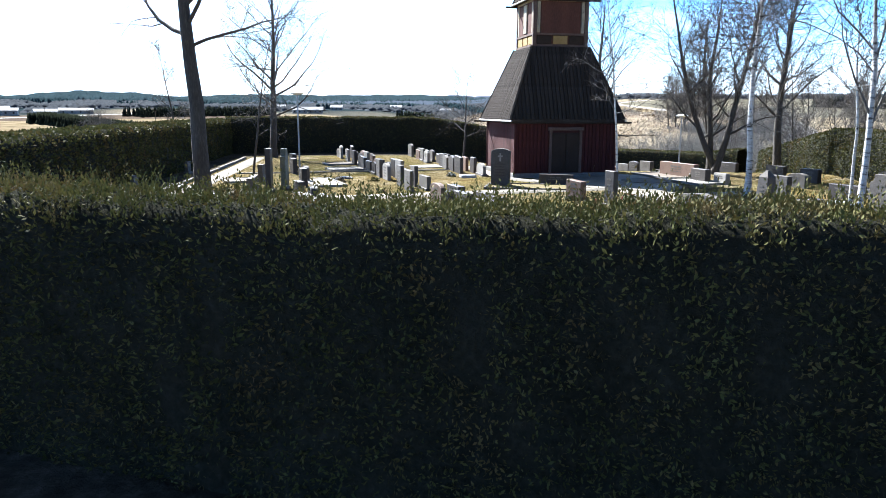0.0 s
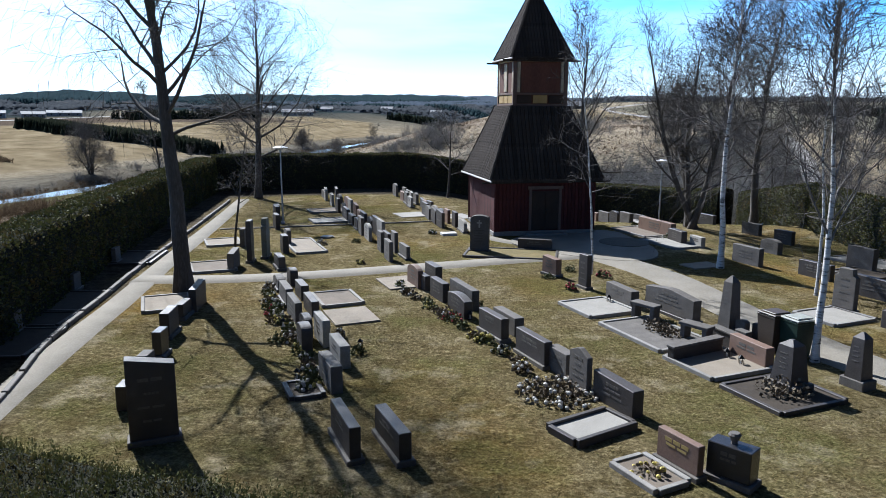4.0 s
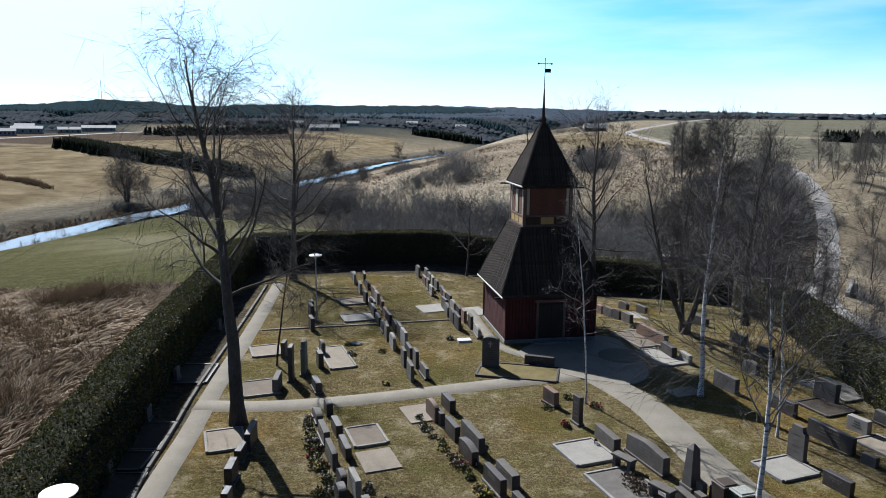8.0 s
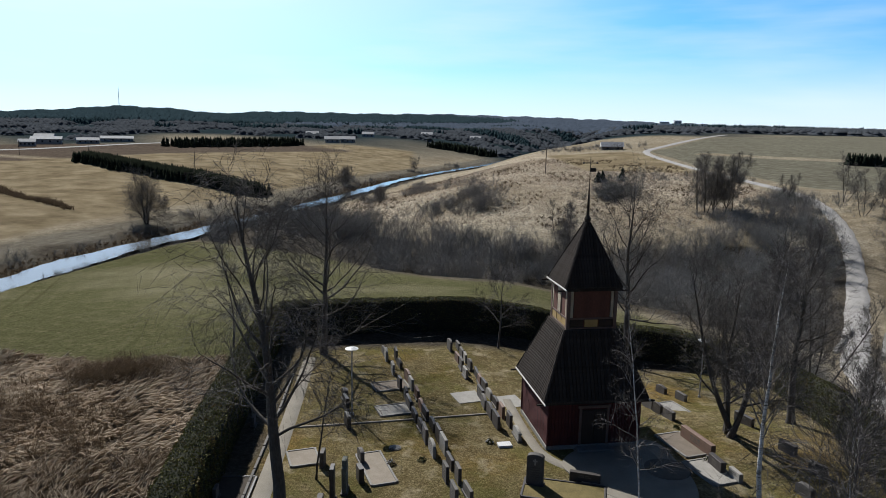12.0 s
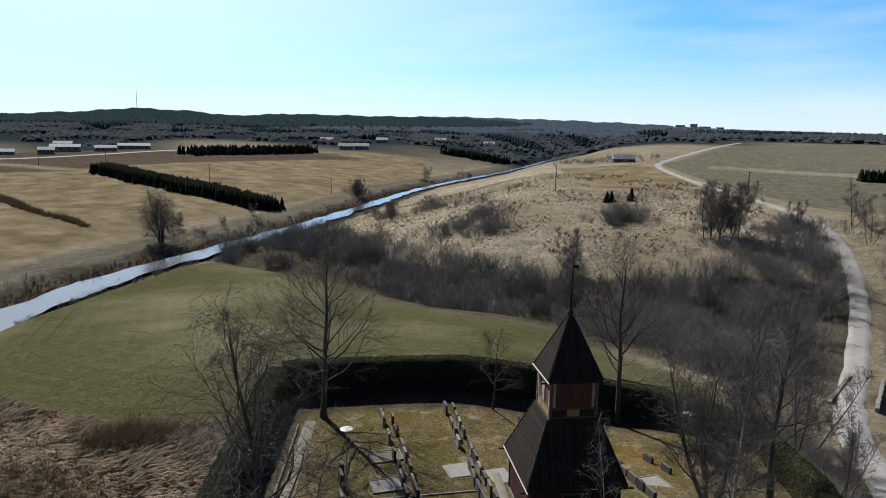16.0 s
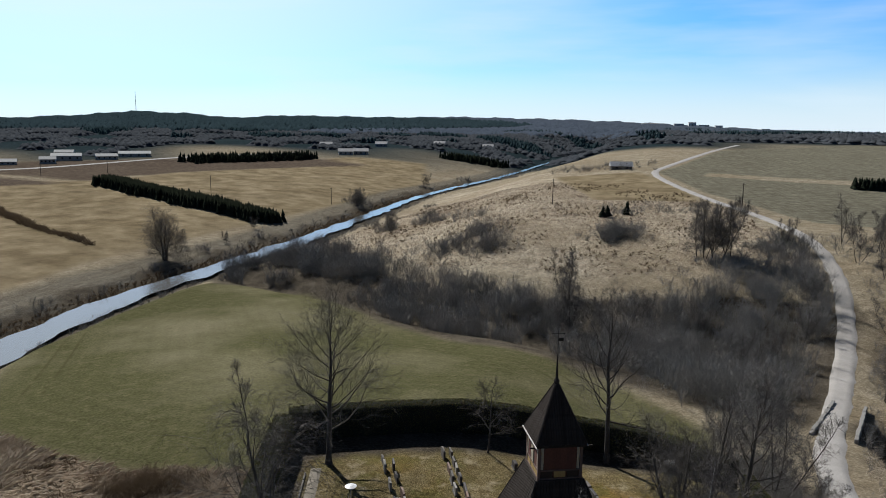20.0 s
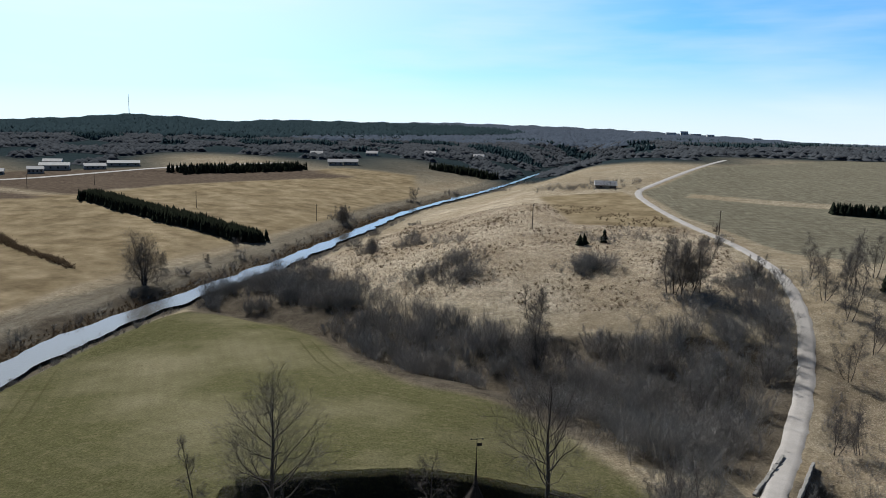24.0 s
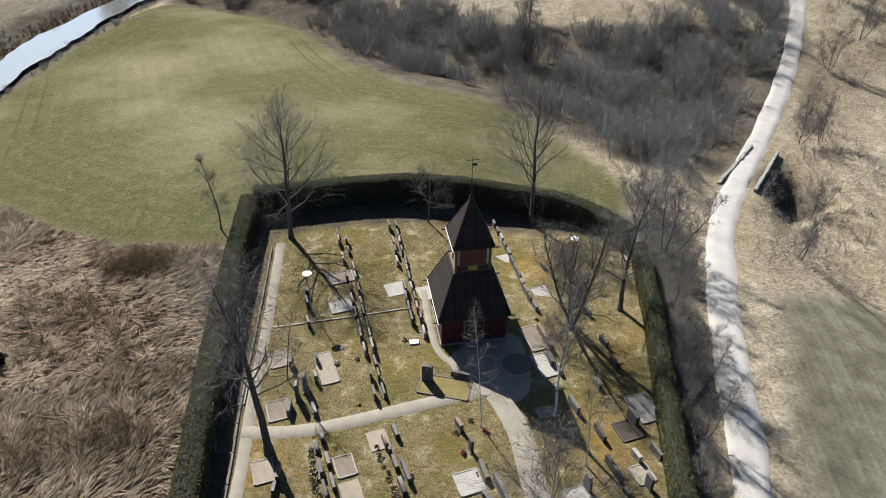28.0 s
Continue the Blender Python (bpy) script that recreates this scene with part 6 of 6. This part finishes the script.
box(-0.11, 0.11, -0.178, -0.164, 1.3, 1.37, 0, bm)
part("cross_emblem", bm, pale_stone, tall_stone, "white relief cross")
bm = bmesh.new()
for i in range(5):
    box(-0.24, 0.24 - 0.05 * (i % 2), -0.169, -0.163, 0.98 - 0.12 * i, 1.02 - 0.12 * i, 0, bm)
tagged(part("inscription", bm, dark_granite, tall_stone), kind="stuff")
obelisk(7.85, 21.05, -60, 0.42, 1.7, granite, "tall tapering grey granite obelisk")
obelisk(8.0, 16.95, -60, 0.55, 1.2, dark_granite, "stout dark tapering gravestone beside the bins")
obelisk(9.65, 17.3, -60, 0.4, 1.32, dark_granite, "dark pointed obelisk at the path edge")
obelisk(10.4, 15.9, -60, 0.42, 1.0, dark_granite, "short dark obelisk at the path edge")


def double_row(a, b_, gap, seed):
    """Back-to-back headstones along a line between two places."""
    r = random.Random(seed)
    a, b_ = Vector(a), Vector(b_)
    d = (b_ - a).normalized()
    s = Vector((-d.y, d.x))
    yaw = math.degrees(math.atan2(d.y, d.x))
    u = 0.3
    while u < (b_ - a).length:
        for k in (-1, 1):
            if r.random() < 0.86:
                p = a + d * (u + r.uniform(-0.2, 0.2)) + s * k * r.uniform(0.28, 0.42)
                headstone(p.x, p.y, yaw + r.uniform(-3, 3), r.uniform(0.8, 1.3), r.uniform(0.58, 0.95), r.choice([granite, granite, dark_granite, dark_granite, pale_stone, red_granite]), r.choice(["flat", "flat", "flat", "arch", "slant", "wave"]), face=k, tilt=r.uniform(-1.5, 1.5), plinth=r.random() < 0.2)
        u += gap * r.uniform(0.9, 1.15)


double_row((-11.5, 51.0), (-2.8, 29.3), 1.5, 3)
double_row((-6.6, 53.0), (-1.2, 37.2), 1.5, 5)

for x, y, yaw, w, l, fill, kerb in (
        (-9.3, 22.2, ROW, 1.4, 1.9, sand, True), (-10.05, 27.55, ROW, 1.6, 1.9, brown_sand, True), (-11.75, 32.7, ROW, 1.5, 1.8, sand, True),
        (-7.75, 32.3, ROW, 1.3, 3.5, sand, True), (-2.25, 25.9, ROW, 1.45, 1.8, sand, False), (-4.0, 23.4, ROW, 1.3, 1.75, brown_sand, True), (-3.1, 21.5, ROW, 1.4, 1.7, sand, False),
        (-9.6, 43.8, ROW, 2.3, 1.6, brown_sand, True), (-8.4, 39.9, ROW, 2.2, 1.6, pale_stone, True), (-4.3, 42.9, ROW, 1.8, 1.9, pale_stone, False), (-1.5, 42.8, ROW, 1.5, 2.0, pale_stone, False),
        (8.35, 38.2, ROW, 1.7, 2.9, brown_sand, True), (9.2, 35.1, ROW, 1.6, 2.6, pale_stone, True), (8.8, 44.8, ROW, 1.5, 1.9, pale_stone, True), (5.0, 50.6, ROW, 1.5, 1.4, pale_stone, False)):
    plot(x, y, yaw, w, l, fill, kerb)
for x, y, yaw, w, l, fill, kerb in (
        (15.9, 25.6, ROW, 1.3, 1.5, sand, True), (15.2, 29.3, ROW, 1.6, 1.7, soil, True), (16.5, 31.6, ROW, 1.7, 2.6, pale_stone, True), (4.45, 23.3, ROW, 1.7, 1.8, pale_stone, True), (5.75, 20.75, ROW, 1.8, 2.7, granite, True), (6.85, 18.45, ROW, 1.9, 1.7, sand, True), (7.75, 16.6, ROW, 1.9, 1.7, soil, True),
        (11.55, 23.1, ROW, 1.7, 1.5, pale_stone, True), (1.7, 31.6, -5, 2.0, 3.9, turf, True), (4.15, 12.65, -57, 0.75, 1.1, brown_sand, True), (-2.85, 15.65, ROW, 0.7, 0.95, soil, True), (9.4, 30.2, ROW, 1.5, 1.0, sand, False),
        (-12.6, 22.0, -80, 2.0, 2.4, soil, True), (-11.6, 17.9, -80, 2.0, 2.4, soil, True), (-14.0, 28.8, -78, 2.0, 2.6, soil, True), (-12.1, 20.0, -80, 1.6, 1.4, soil, True)):
    plot(x, y, yaw, w, l, fill, kerb)
cover = thing("well_cover", pose(-7.3, 34.75, 0.0), "round dark iron well cover in the lawn", "well cover")
part("rim", frustum(0.36, -0.05, 0.34, 0.05, None, 20, 0), granite, cover)
part("cover_plate", frustum(0.29, 0.05, 0.28, 0.075, None, 20, 0), iron, cover)
white = thing("white_slab", pose(-1.45, 36.2, 0.0, 0, 0, 18), "small white memorial slab lying by the path", "gravestone")
part("slab", box(-0.38, 0.38, -0.28, 0.28, -0.03, 0.12, 0.015), white_marble, white)
bed = thing("round_flower_bed", pose(7.0, 34.9, 0.05), "round bed of bare soil in the gravel court", "flower bed")
part("soil", frustum(1.2, -0.05, 1.15, 0.04, None, 28, 0), raked_soil, bed)
lid = plot(3.35, 14.35, 38, 0.85, 1.55, pale_stone, True, 0.16, "raised pale slab grave with a granite rim", dark_granite)
for x, y in ((-13.2, 23.5), (-14.3, 28.0), (-12.0, 18.8), (-15.9, 36.0), (-11.2, 15.6)):
    headstone(x, y, -78, 0.6, 0.65, granite, "flat", label="small grey headstone in the hedge's shade")

# low dark walls round the family plot
for x, y, yaw, l in ((6.45, 19.0, 34, 1.75), (7.55, 19.9, -66, 1.2)):
    wall = thing("plot_wall", pose(x, y, 0, 0, 0, yaw), "low dark granite wall of a family grave", "wall")
    part("wall_block", box(-l / 2, l / 2, -0.11, 0.11, -0.05, 0.36, 0.015), dark_granite, wall)
    part("coping", box(-l / 2 - 0.03, l / 2 + 0.03, -0.14, 0.14, 0.36, 0.42, 0.012), granite, wall)


def bench(x, y, yaw):
    root = thing("stone_bench", pose(x, y, 0, 0, 0, yaw), "low grey stone bench beside a grave", "bench", "stone benches")
    part("seat", box(-0.45, 0.45, -0.19, 0.19, 0.42, 0.52, 0.015), granite, root)
    for s in (-1, 1):
        part("leg", box(s * 0.33 - 0.07, s * 0.33 + 0.07, -0.16, 0.16, -0.03, 0.42, 0.012), granite, root)


bench(5.75, 22.2, ROW + 15)
bench(6.75, 20.2, ROW + 15)

# ---------------- kerbs along the west path ----------------
edge = dense([(-8.8, 13.4), (-9.4, 15.2), (-10.75, 18.4), (-11.6, 22.4), (-12.9, 27.2), (-15.0, 37.2), (-17.6, 48.4)], 0.05)
kerb_line = thing("path_kerb", Matrix(), "low granite kerb along the shaded side of the path", "kerb", kind="structure")
kerb_mesh = None
i = 0
while i + 26 < len(edge):
    q, r_ = edge[i], edge[i + 25]
    L_ = math.hypot(*(r_ - q))
    if kerb_mesh is None:
        ob = part("kerb_stone", box(-0.62, 0.62, -0.07, 0.07, -0.06, 0.14, 0.015), granite, kerb_line)
        kerb_mesh = ob.data
    else:
        ob = linked("kerb_stone", kerb_mesh, None, kerb_line)
    mid = (q + r_) / 2
    ob.matrix_basis = pose(mid[0], mid[1], rnd.uniform(-0.02, 0.01), rnd.uniform(-2, 2), 0, math.degrees(math.atan2(*(r_ - q)[::-1])))
    i += 26

# ---------------- lamps and bins ----------------
lamp_white = surface("white_lamp_shade", (0.72, 0.72, 0.7), (0.8, 0.8, 0.78), (0.84, 0.84, 0.82), 3, 30, 0.4)
steel = surface("galvanised_steel", (0.28, 0.28, 0.28), (0.36, 0.36, 0.36), (0.42, 0.42, 0.42), 3, 30, 0.5, metal=0.6)


def lamp(x, y):
    root = thing("lamp_post", pose(x, y, float(land(x, y))), "grey post lamp with a flat white disc head", "lamp post", "path lamps")
    part("base_plate", frustum(0.12, -0.05, 0.1, 0.12, None, 10, 0), steel, root)
    part("pole", frustum(0.05, 0.1, 0.038, 3.98, None, 10, 0), steel, root)
    bm = frustum(0.07, 3.9, 0.07, 4.06, None, 12, 0)
    part("lamp_body", bm, steel, root)
    bm = frustum(0.36, 4.09, 0.4, 4.14, None, 20, 0)
    frustum(0.4, 4.14, 0.12, 4.22, bm, 20, 0)
    part("disc_head", bm, lamp_white, root, "flat white lamp disc")
    part("diffuser", frustum(0.2, 4.04, 0.3, 4.09, None, 16, 0), lamp_white, root)


for x, y in ((-10.83, 38.75), (11.4, 49.0), (-7.9, 11.0)):
    lamp(x, y)
pale_lid = surface("pale_grey_lid", (0.22, 0.24, 0.2), (0.36, 0.37, 0.33), (0.48, 0.48, 0.44), 4, 30, 0.6)
bin_green = surface("green_plastic", (0.012, 0.03, 0.02), (0.018, 0.042, 0.028), (0.025, 0.055, 0.036), 3, 30, 0.5)
bin_brown = surface("brown_plastic", (0.055, 0.04, 0.03), (0.075, 0.055, 0.04), (0.095, 0.07, 0.05), 3, 30, 0.5)
rubber = surface("black_rubber", (0.015, 0.015, 0.015), (0.022, 0.022, 0.022), (0.03, 0.03, 0.03), 3, 30, 0.8)


def bin_(x, y, yaw, mat_, lid_mat, label):
    root = thing("wheelie_bin", pose(x, y, 0, 0, 0, yaw), label, "waste bin", "waste bins")
    bm = frustum(0.24 * R2, 0.04, 0.3 * R2, 0.95)
    part("bin_body", bm, mat_, root)
    part("rim", box(-0.31, 0.31, -0.31, 0.31, 0.93, 0.985, 0.012), mat_, root)
    bm = box(-0.32, 0.32, -0.34, 0.3, 0.99, 1.04, 0.02)
    box(-0.25, 0.25, -0.26, 0.22, 1.04, 1.075, 0.02, bm)
    part("lid", bm, lid_mat, root)
    part("handle", box(-0.26, 0.26, 0.3, 0.36, 0.96, 1.0, 0.012), mat_, root)
    for s in (-1, 1):
        bm = frustum(0.1, -0.025, 0.1, 0.025, None, 14, 0)
        placed(part("wheel", bm, rubber, root), pose(s * 0.25, 0.24, 0.1, 0, 90, 0))


bin_(8.6, 19.75, 25, bin_brown, bin_brown, "brown wheelie bin beside the graves")
bin_(9.0, 19.3, 25, bin_green, pale_lid, "dark green wheelie bin with a pale lid")

# ---------------- plants, flowers and lanterns on the graves ----------------
petal_w = surface("white_petals", (0.42, 0.4, 0.34), (0.55, 0.52, 0.46), (0.65, 0.62, 0.56), 5, 40, 0.7)
petal_r = surface("red_petals", (0.3, 0.03, 0.03), (0.42, 0.05, 0.06), (0.5, 0.12, 0.1), 5, 40, 0.7)
petal_y = surface("yellow_petals", (0.5, 0.38, 0.06), (0.62, 0.5, 0.12), (0.7, 0.6, 0.25), 5, 40, 0.7)
plant_green = surface("grave_plant", (0.05, 0.06, 0.02), (0.1, 0.11, 0.04), (0.19, 0.17, 0.08), 5, 40, 0.85)
plant_dry = surface("withered_plant", (0.08, 0.064, 0.042), (0.16, 0.125, 0.08), (0.26, 0.21, 0.14), 5, 40, 0.9)


def plant(x, y, r, h, green, petals, seed, label, count=130, buds=14, category="plant"):
    g = np.random.default_rng(seed)
    root = thing("grave_plant", pose(x, y, float(land(x, y))), label, category, "plants on the graves")
    d = g.normal(0, 1, (count, 3))
    d[:, 2] = np.abs(d[:, 2])
    d /= np.linalg.norm(d, axis=1)[:, None]
    P_ = d * g.uniform(0.3, 1, (count, 1)) * (r, r, h)
    leaves("foliage", P_, d, 0.085, g, green, root, 0.8)
    if petals:
        bm = bmesh.new()
        for p in d[g.integers(0, count, buds)]:
            bmesh.ops.create_icosphere(bm, subdivisions=1, radius=g.uniform(0.03, 0.06), matrix=Matrix.Translation((p[0] * r, p[1] * r, max(0.04, p[2] * h))))
        bl = part("blossoms", bm, petals, root, "small pale blossoms" if petals is petal_w else "small bright blossoms")
        tagged(bl, kind="stuff")
    return root


bed = plant(2.75, 16.1, 0.9, 0.2, plant_dry, petal_w, 50, "wide mound of wreaths with white flowers", 900, 70, "flowers")
plant(1.05, 19.55, 0.3, 0.22, plant_green, petal_y, 51, "low plant with yellow flowers", 160, 16)
for k, (x, y) in enumerate(((-6.0, 22.6), (-5.85, 22.0), (-5.55, 21.4), (-5.2, 20.6), (-4.5, 18.9), (-2.85, 15.65), (-2.95, 19.4), (-2.2, 18.2), (0.0, 21.4), (-0.3, 22.1), (-1.0, 23.3), (-2.2, 25.3), (2.0, 17.4), (3.1, 27.3), (3.8, 25.6), (-4.4, 29.0), (-5.6, 33.6), (-2.3, 36.4), (-7.1, 32.9), (4.0, 28.6), (0.6, 23.2), (4.15, 12.65), (8.4, 40.5), (9.3, 36.3), (5.3, 24.8), (6.3, 21.6), (5.2, 27.8))):
    plant(x, y, rnd.uniform(0.16, 0.32), rnd.uniform(0.15, 0.32), plant_green if k % 3 else plant_dry, (petal_w, None, petal_r, petal_y, None, petal_w)[k % 6], 60 + k, ("leafy grave planting with small flowers" if k % 3 else "withered brown grave planting") + " beside a headstone", 110, 12)
for k in range(20):
    u = (k + rnd.uniform(0.1, 0.9)) / 20
    x, y = -6.75 + 4.3 * u + rnd.uniform(-0.2, 0.1), 24.6 - 9.0 * u
    plant(x, y, rnd.uniform(0.14, 0.26), rnd.uniform(0.14, 0.34), plant_green if k % 4 else plant_dry, (petal_w, None, petal_w, None, petal_y)[k % 5], 140 + k, "evergreen sprigs and pale flowers beside a headstone" if k % 4 else "withered wreath leaning beside a headstone", 120, 9)
for k in range(12):
    u = (k + rnd.uniform(0.1, 0.9)) / 12
    x, y = -1.9 + 4.6 * u - 0.35, 25.2 - 8.0 * u
    plant(x, y, rnd.uniform(0.14, 0.28), rnd.uniform(0.12, 0.26), plant_dry if k % 3 else plant_green, (None, petal_w, None, petal_y)[k % 4], 170 + k, "low dry heather planting before a headstone", 110, 8)
plant(7.75, 16.55, 0.62, 0.42, plant_dry, None, 100, "sprawling dark evergreen shrub on a grave", 420, 0, "shrub")
for k, (x, y) in enumerate(((6.0, 21.5), (6.15, 20.6), (5.95, 21.0))):
    plant(x, y, 0.45, 0.2, plant_dry, None, 110 + k, "low dry ground cover on a family grave", 240, 0)


def lantern(x, y, seed):
    root = thing("grave_lantern", pose(x, y, 0.0), "small dark grave lantern with a pale candle", "lantern", "grave lanterns")
    part("lantern_base", box(-0.06, 0.06, -0.06, 0.06, -0.02, 0.03, 0.008), iron, root)
    for a in (-1, 1):
        for c in (-1, 1):
            part("lantern_post", box(a * 0.05 - 0.006, a * 0.05 + 0.006, c * 0.05 - 0.006, c * 0.05 + 0.006, 0.03, 0.2), iron, root)
    part("candle", frustum(0.03, 0.03, 0.028, 0.14, None, 8, 0), petal_w, root)
    part("lantern_roof", frustum(0.1, 0.2, 0.015, 0.28), iron, root)


for k, (x, y) in enumerate(((-3.0, 19.0), (-3.2, 16.3), (-2.2, 18.6), (-4.8, 20.2), (0.5, 21.6), (7.2, 18.9), (7.4, 18.4), (4.9, 24.0), (1.5, 18.6), (3.0, 28.2))):
    lantern(x, y, k)

# ---------------- far buildings, poles and mast ----------------
pale_render = surface("pale_render", (0.62, 0.62, 0.6), (0.72, 0.72, 0.7), (0.8, 0.8, 0.78), 0.2, 2, 0.8)
white_wall = surface("white_wall", (0.26, 0.255, 0.25), (0.36, 0.36, 0.35), (0.45, 0.45, 0.44), 0.5, 5, 0.8)
grey_roof = surface("grey_roof", (0.3, 0.3, 0.31), (0.4, 0.4, 0.41), (0.48, 0.48, 0.49), 0.5, 5, 0.7)
snow_roof = surface("pale_metal_roof", (0.24, 0.25, 0.26), (0.31, 0.32, 0.33), (0.38, 0.39, 0.4), 0.5, 5, 0.8, spec=0.1)
barn_wood = surface("weathered_barn_wood", (0.1, 0.085, 0.07), (0.15, 0.13, 0.11), (0.2, 0.175, 0.15), 0.8, 8, 0.9)
pane = surface("dark_window", (0.02, 0.022, 0.025), (0.03, 0.033, 0.038), (0.045, 0.05, 0.055), 2, 10, 0.15)


def house(name, x, y, yaw, w, d, h, rise, wall_mat, roof_mat, label, windows=4, category="building"):
    root = thing(name, pose(x, y, float(land(x, y)) - 0.3, 0, 0, yaw), label, category)
    part("wall", box(-w / 2, w / 2, -d / 2, d / 2, 0, h), wall_mat, root)
    bm = bmesh.new()
    o = 0.6
    v = [bm.verts.new(p) for p in ((-w / 2 - o, -d / 2 - o, h - 0.15), (w / 2 + o, -d / 2 - o, h - 0.15), (w / 2 + o, 0, h + rise), (-w / 2 - o, 0, h + rise), (-w / 2 - o, d / 2 + o, h - 0.15), (w / 2 + o, d / 2 + o, h - 0.15))]
    for f in ((0, 1, 2, 3), (3, 2, 5, 4), (0, 3, 4), (1, 5, 2), (0, 4, 5, 1)):
        bm.faces.new([v[i] for i in f])
    part("roof", bm, roof_mat, root)
    for k in range(windows):
        xx = -w / 2 + w * (k + 0.5) / windows
        part("window", box(xx - min(0.6, w / windows * 0.3), xx + min(0.6, w / windows * 0.3), -d / 2 - 0.04, -d / 2 + 0.05, h * 0.35, h * 0.72), pane, root)
    return root


house("field_barn", 31, 380, 4, 10.5, 5, 2.0, 2.2, barn_wood, white_marble, "low weathered field barn with a pale roof", 2, "barn")
for x, y, yaw, w, d, h in ((-385, 440, 38, 26, 16, 5), (-366, 458, 36, 20, 14, 7), (-372, 486, 34, 40, 20, 8), (-352, 505, 40, 30, 16, 6), (-350, 540, 32, 48, 20, 6), (-392, 510, 30, 26, 16, 9)):
    house("farm_hall", x, y, yaw, w * 0.5, d * 0.7, h * 0.5, 1.8, white_wall, snow_roof, "pale low industrial hall beyond the fields", 4)
for x, y, yaw in ((-200, 640, 20), (-188, 650, 15), (-210, 810, 10), (-150, 860, 5), (-95, 900, 0), (-260, 760, 20), (120, 950, -10)):
    house("farmhouse", x, y, yaw, 13, 9, 3.6, 2.6, white_wall, grey_roof, "small pale farmhouse at the wood's edge", 3, "house")
for x, y, w, h in ((330, 2250, 34, 16), (370, 2260, 26, 22), (410, 2300, 40, 14), (250, 2280, 60, 9), (460, 2330, 26, 16), (640, 2500, 30, 16)):
    house("tower_block", x, y, 0, w * 0.8, 16, h * 0.8, 0.6, pale_render, grey_roof, "distant pale block of flats on the ridge", 5)
pole_wood = surface("pole_wood", (0.07, 0.055, 0.045), (0.11, 0.09, 0.075), (0.15, 0.125, 0.105), 2, 10, 0.9)
for x, y, h in ((-1.4, 240, 9.0), (60.5, 244, 8.5), (-169, 322, 8.5), (-271, 389, 8.5), (-289, 355, 8.5), (-110, 330, 8.5)):
    root = thing("power_pole", pose(x, y, float(land(x, y)) - 0.3, 0, 0, 15), "weathered wooden power pole on the meadow", "power pole", "power poles")
    part("pole", frustum(0.16, 0, 0.11, h, None, 8, 0), pole_wood, root)
    part("cross_bar", box(-0.6, 0.6, -0.05, 0.05, h - 0.5, h - 0.38, 0.01), pole_wood, root)
    for k in (-0.5, 0.5):
        part("insulator", box(k - 0.04, k + 0.04, -0.04, 0.04, h - 0.38, h - 0.22, 0.01), lamp_white, root)
x, y = -1790, 2790
root = thing("radio_mast", pose(x, y, float(land(x, y))), "thin steel radio mast on the far ridge", "mast")
part("mast", frustum(1.2, 0, 0.7, 95, None, 4), steel, root)

# ---------------- the culvert under the road ----------------
concrete = surface("old_concrete", (0.2, 0.19, 0.175), (0.28, 0.27, 0.25), (0.34, 0.33, 0.31), 1, 12, 0.9)
stone_rng = random.Random(31)
for (x0, y0), (x1, y1) in (((31.0, 77.4), (38.4, 92.0)), ((35.2, 76.0), (41.6, 90.2))):
    root = thing("culvert_parapet", Matrix(), "low rough stone parapet where the road crosses the stream", "parapet", "culvert parapets")
    count = 13
    for k in range(count):
        u = (k + 0.5) / count
        x, y = x0 + (x1 - x0) * u, y0 + (y1 - y0) * u + stone_rng.uniform(-0.06, 0.06)
        half = math.hypot(x1 - x0, y1 - y0) / count / 2 - 0.03
        tall = stone_rng.uniform(0.28, 0.5)
        block = part("parapet_block", box(-half, half, -stone_rng.uniform(0.16, 0.26), stone_rng.uniform(0.16, 0.26), -1.6, tall, 0.05), concrete, root)
        placed(block, pose(x, y, float(np.interp(y, ROAD_PTS[:, 1], ROAD_Z)) + 0.1, stone_rng.uniform(-3, 3), 0, math.degrees(math.atan2(y1 - y0, x1 - x0)) + stone_rng.uniform(-5, 5)))
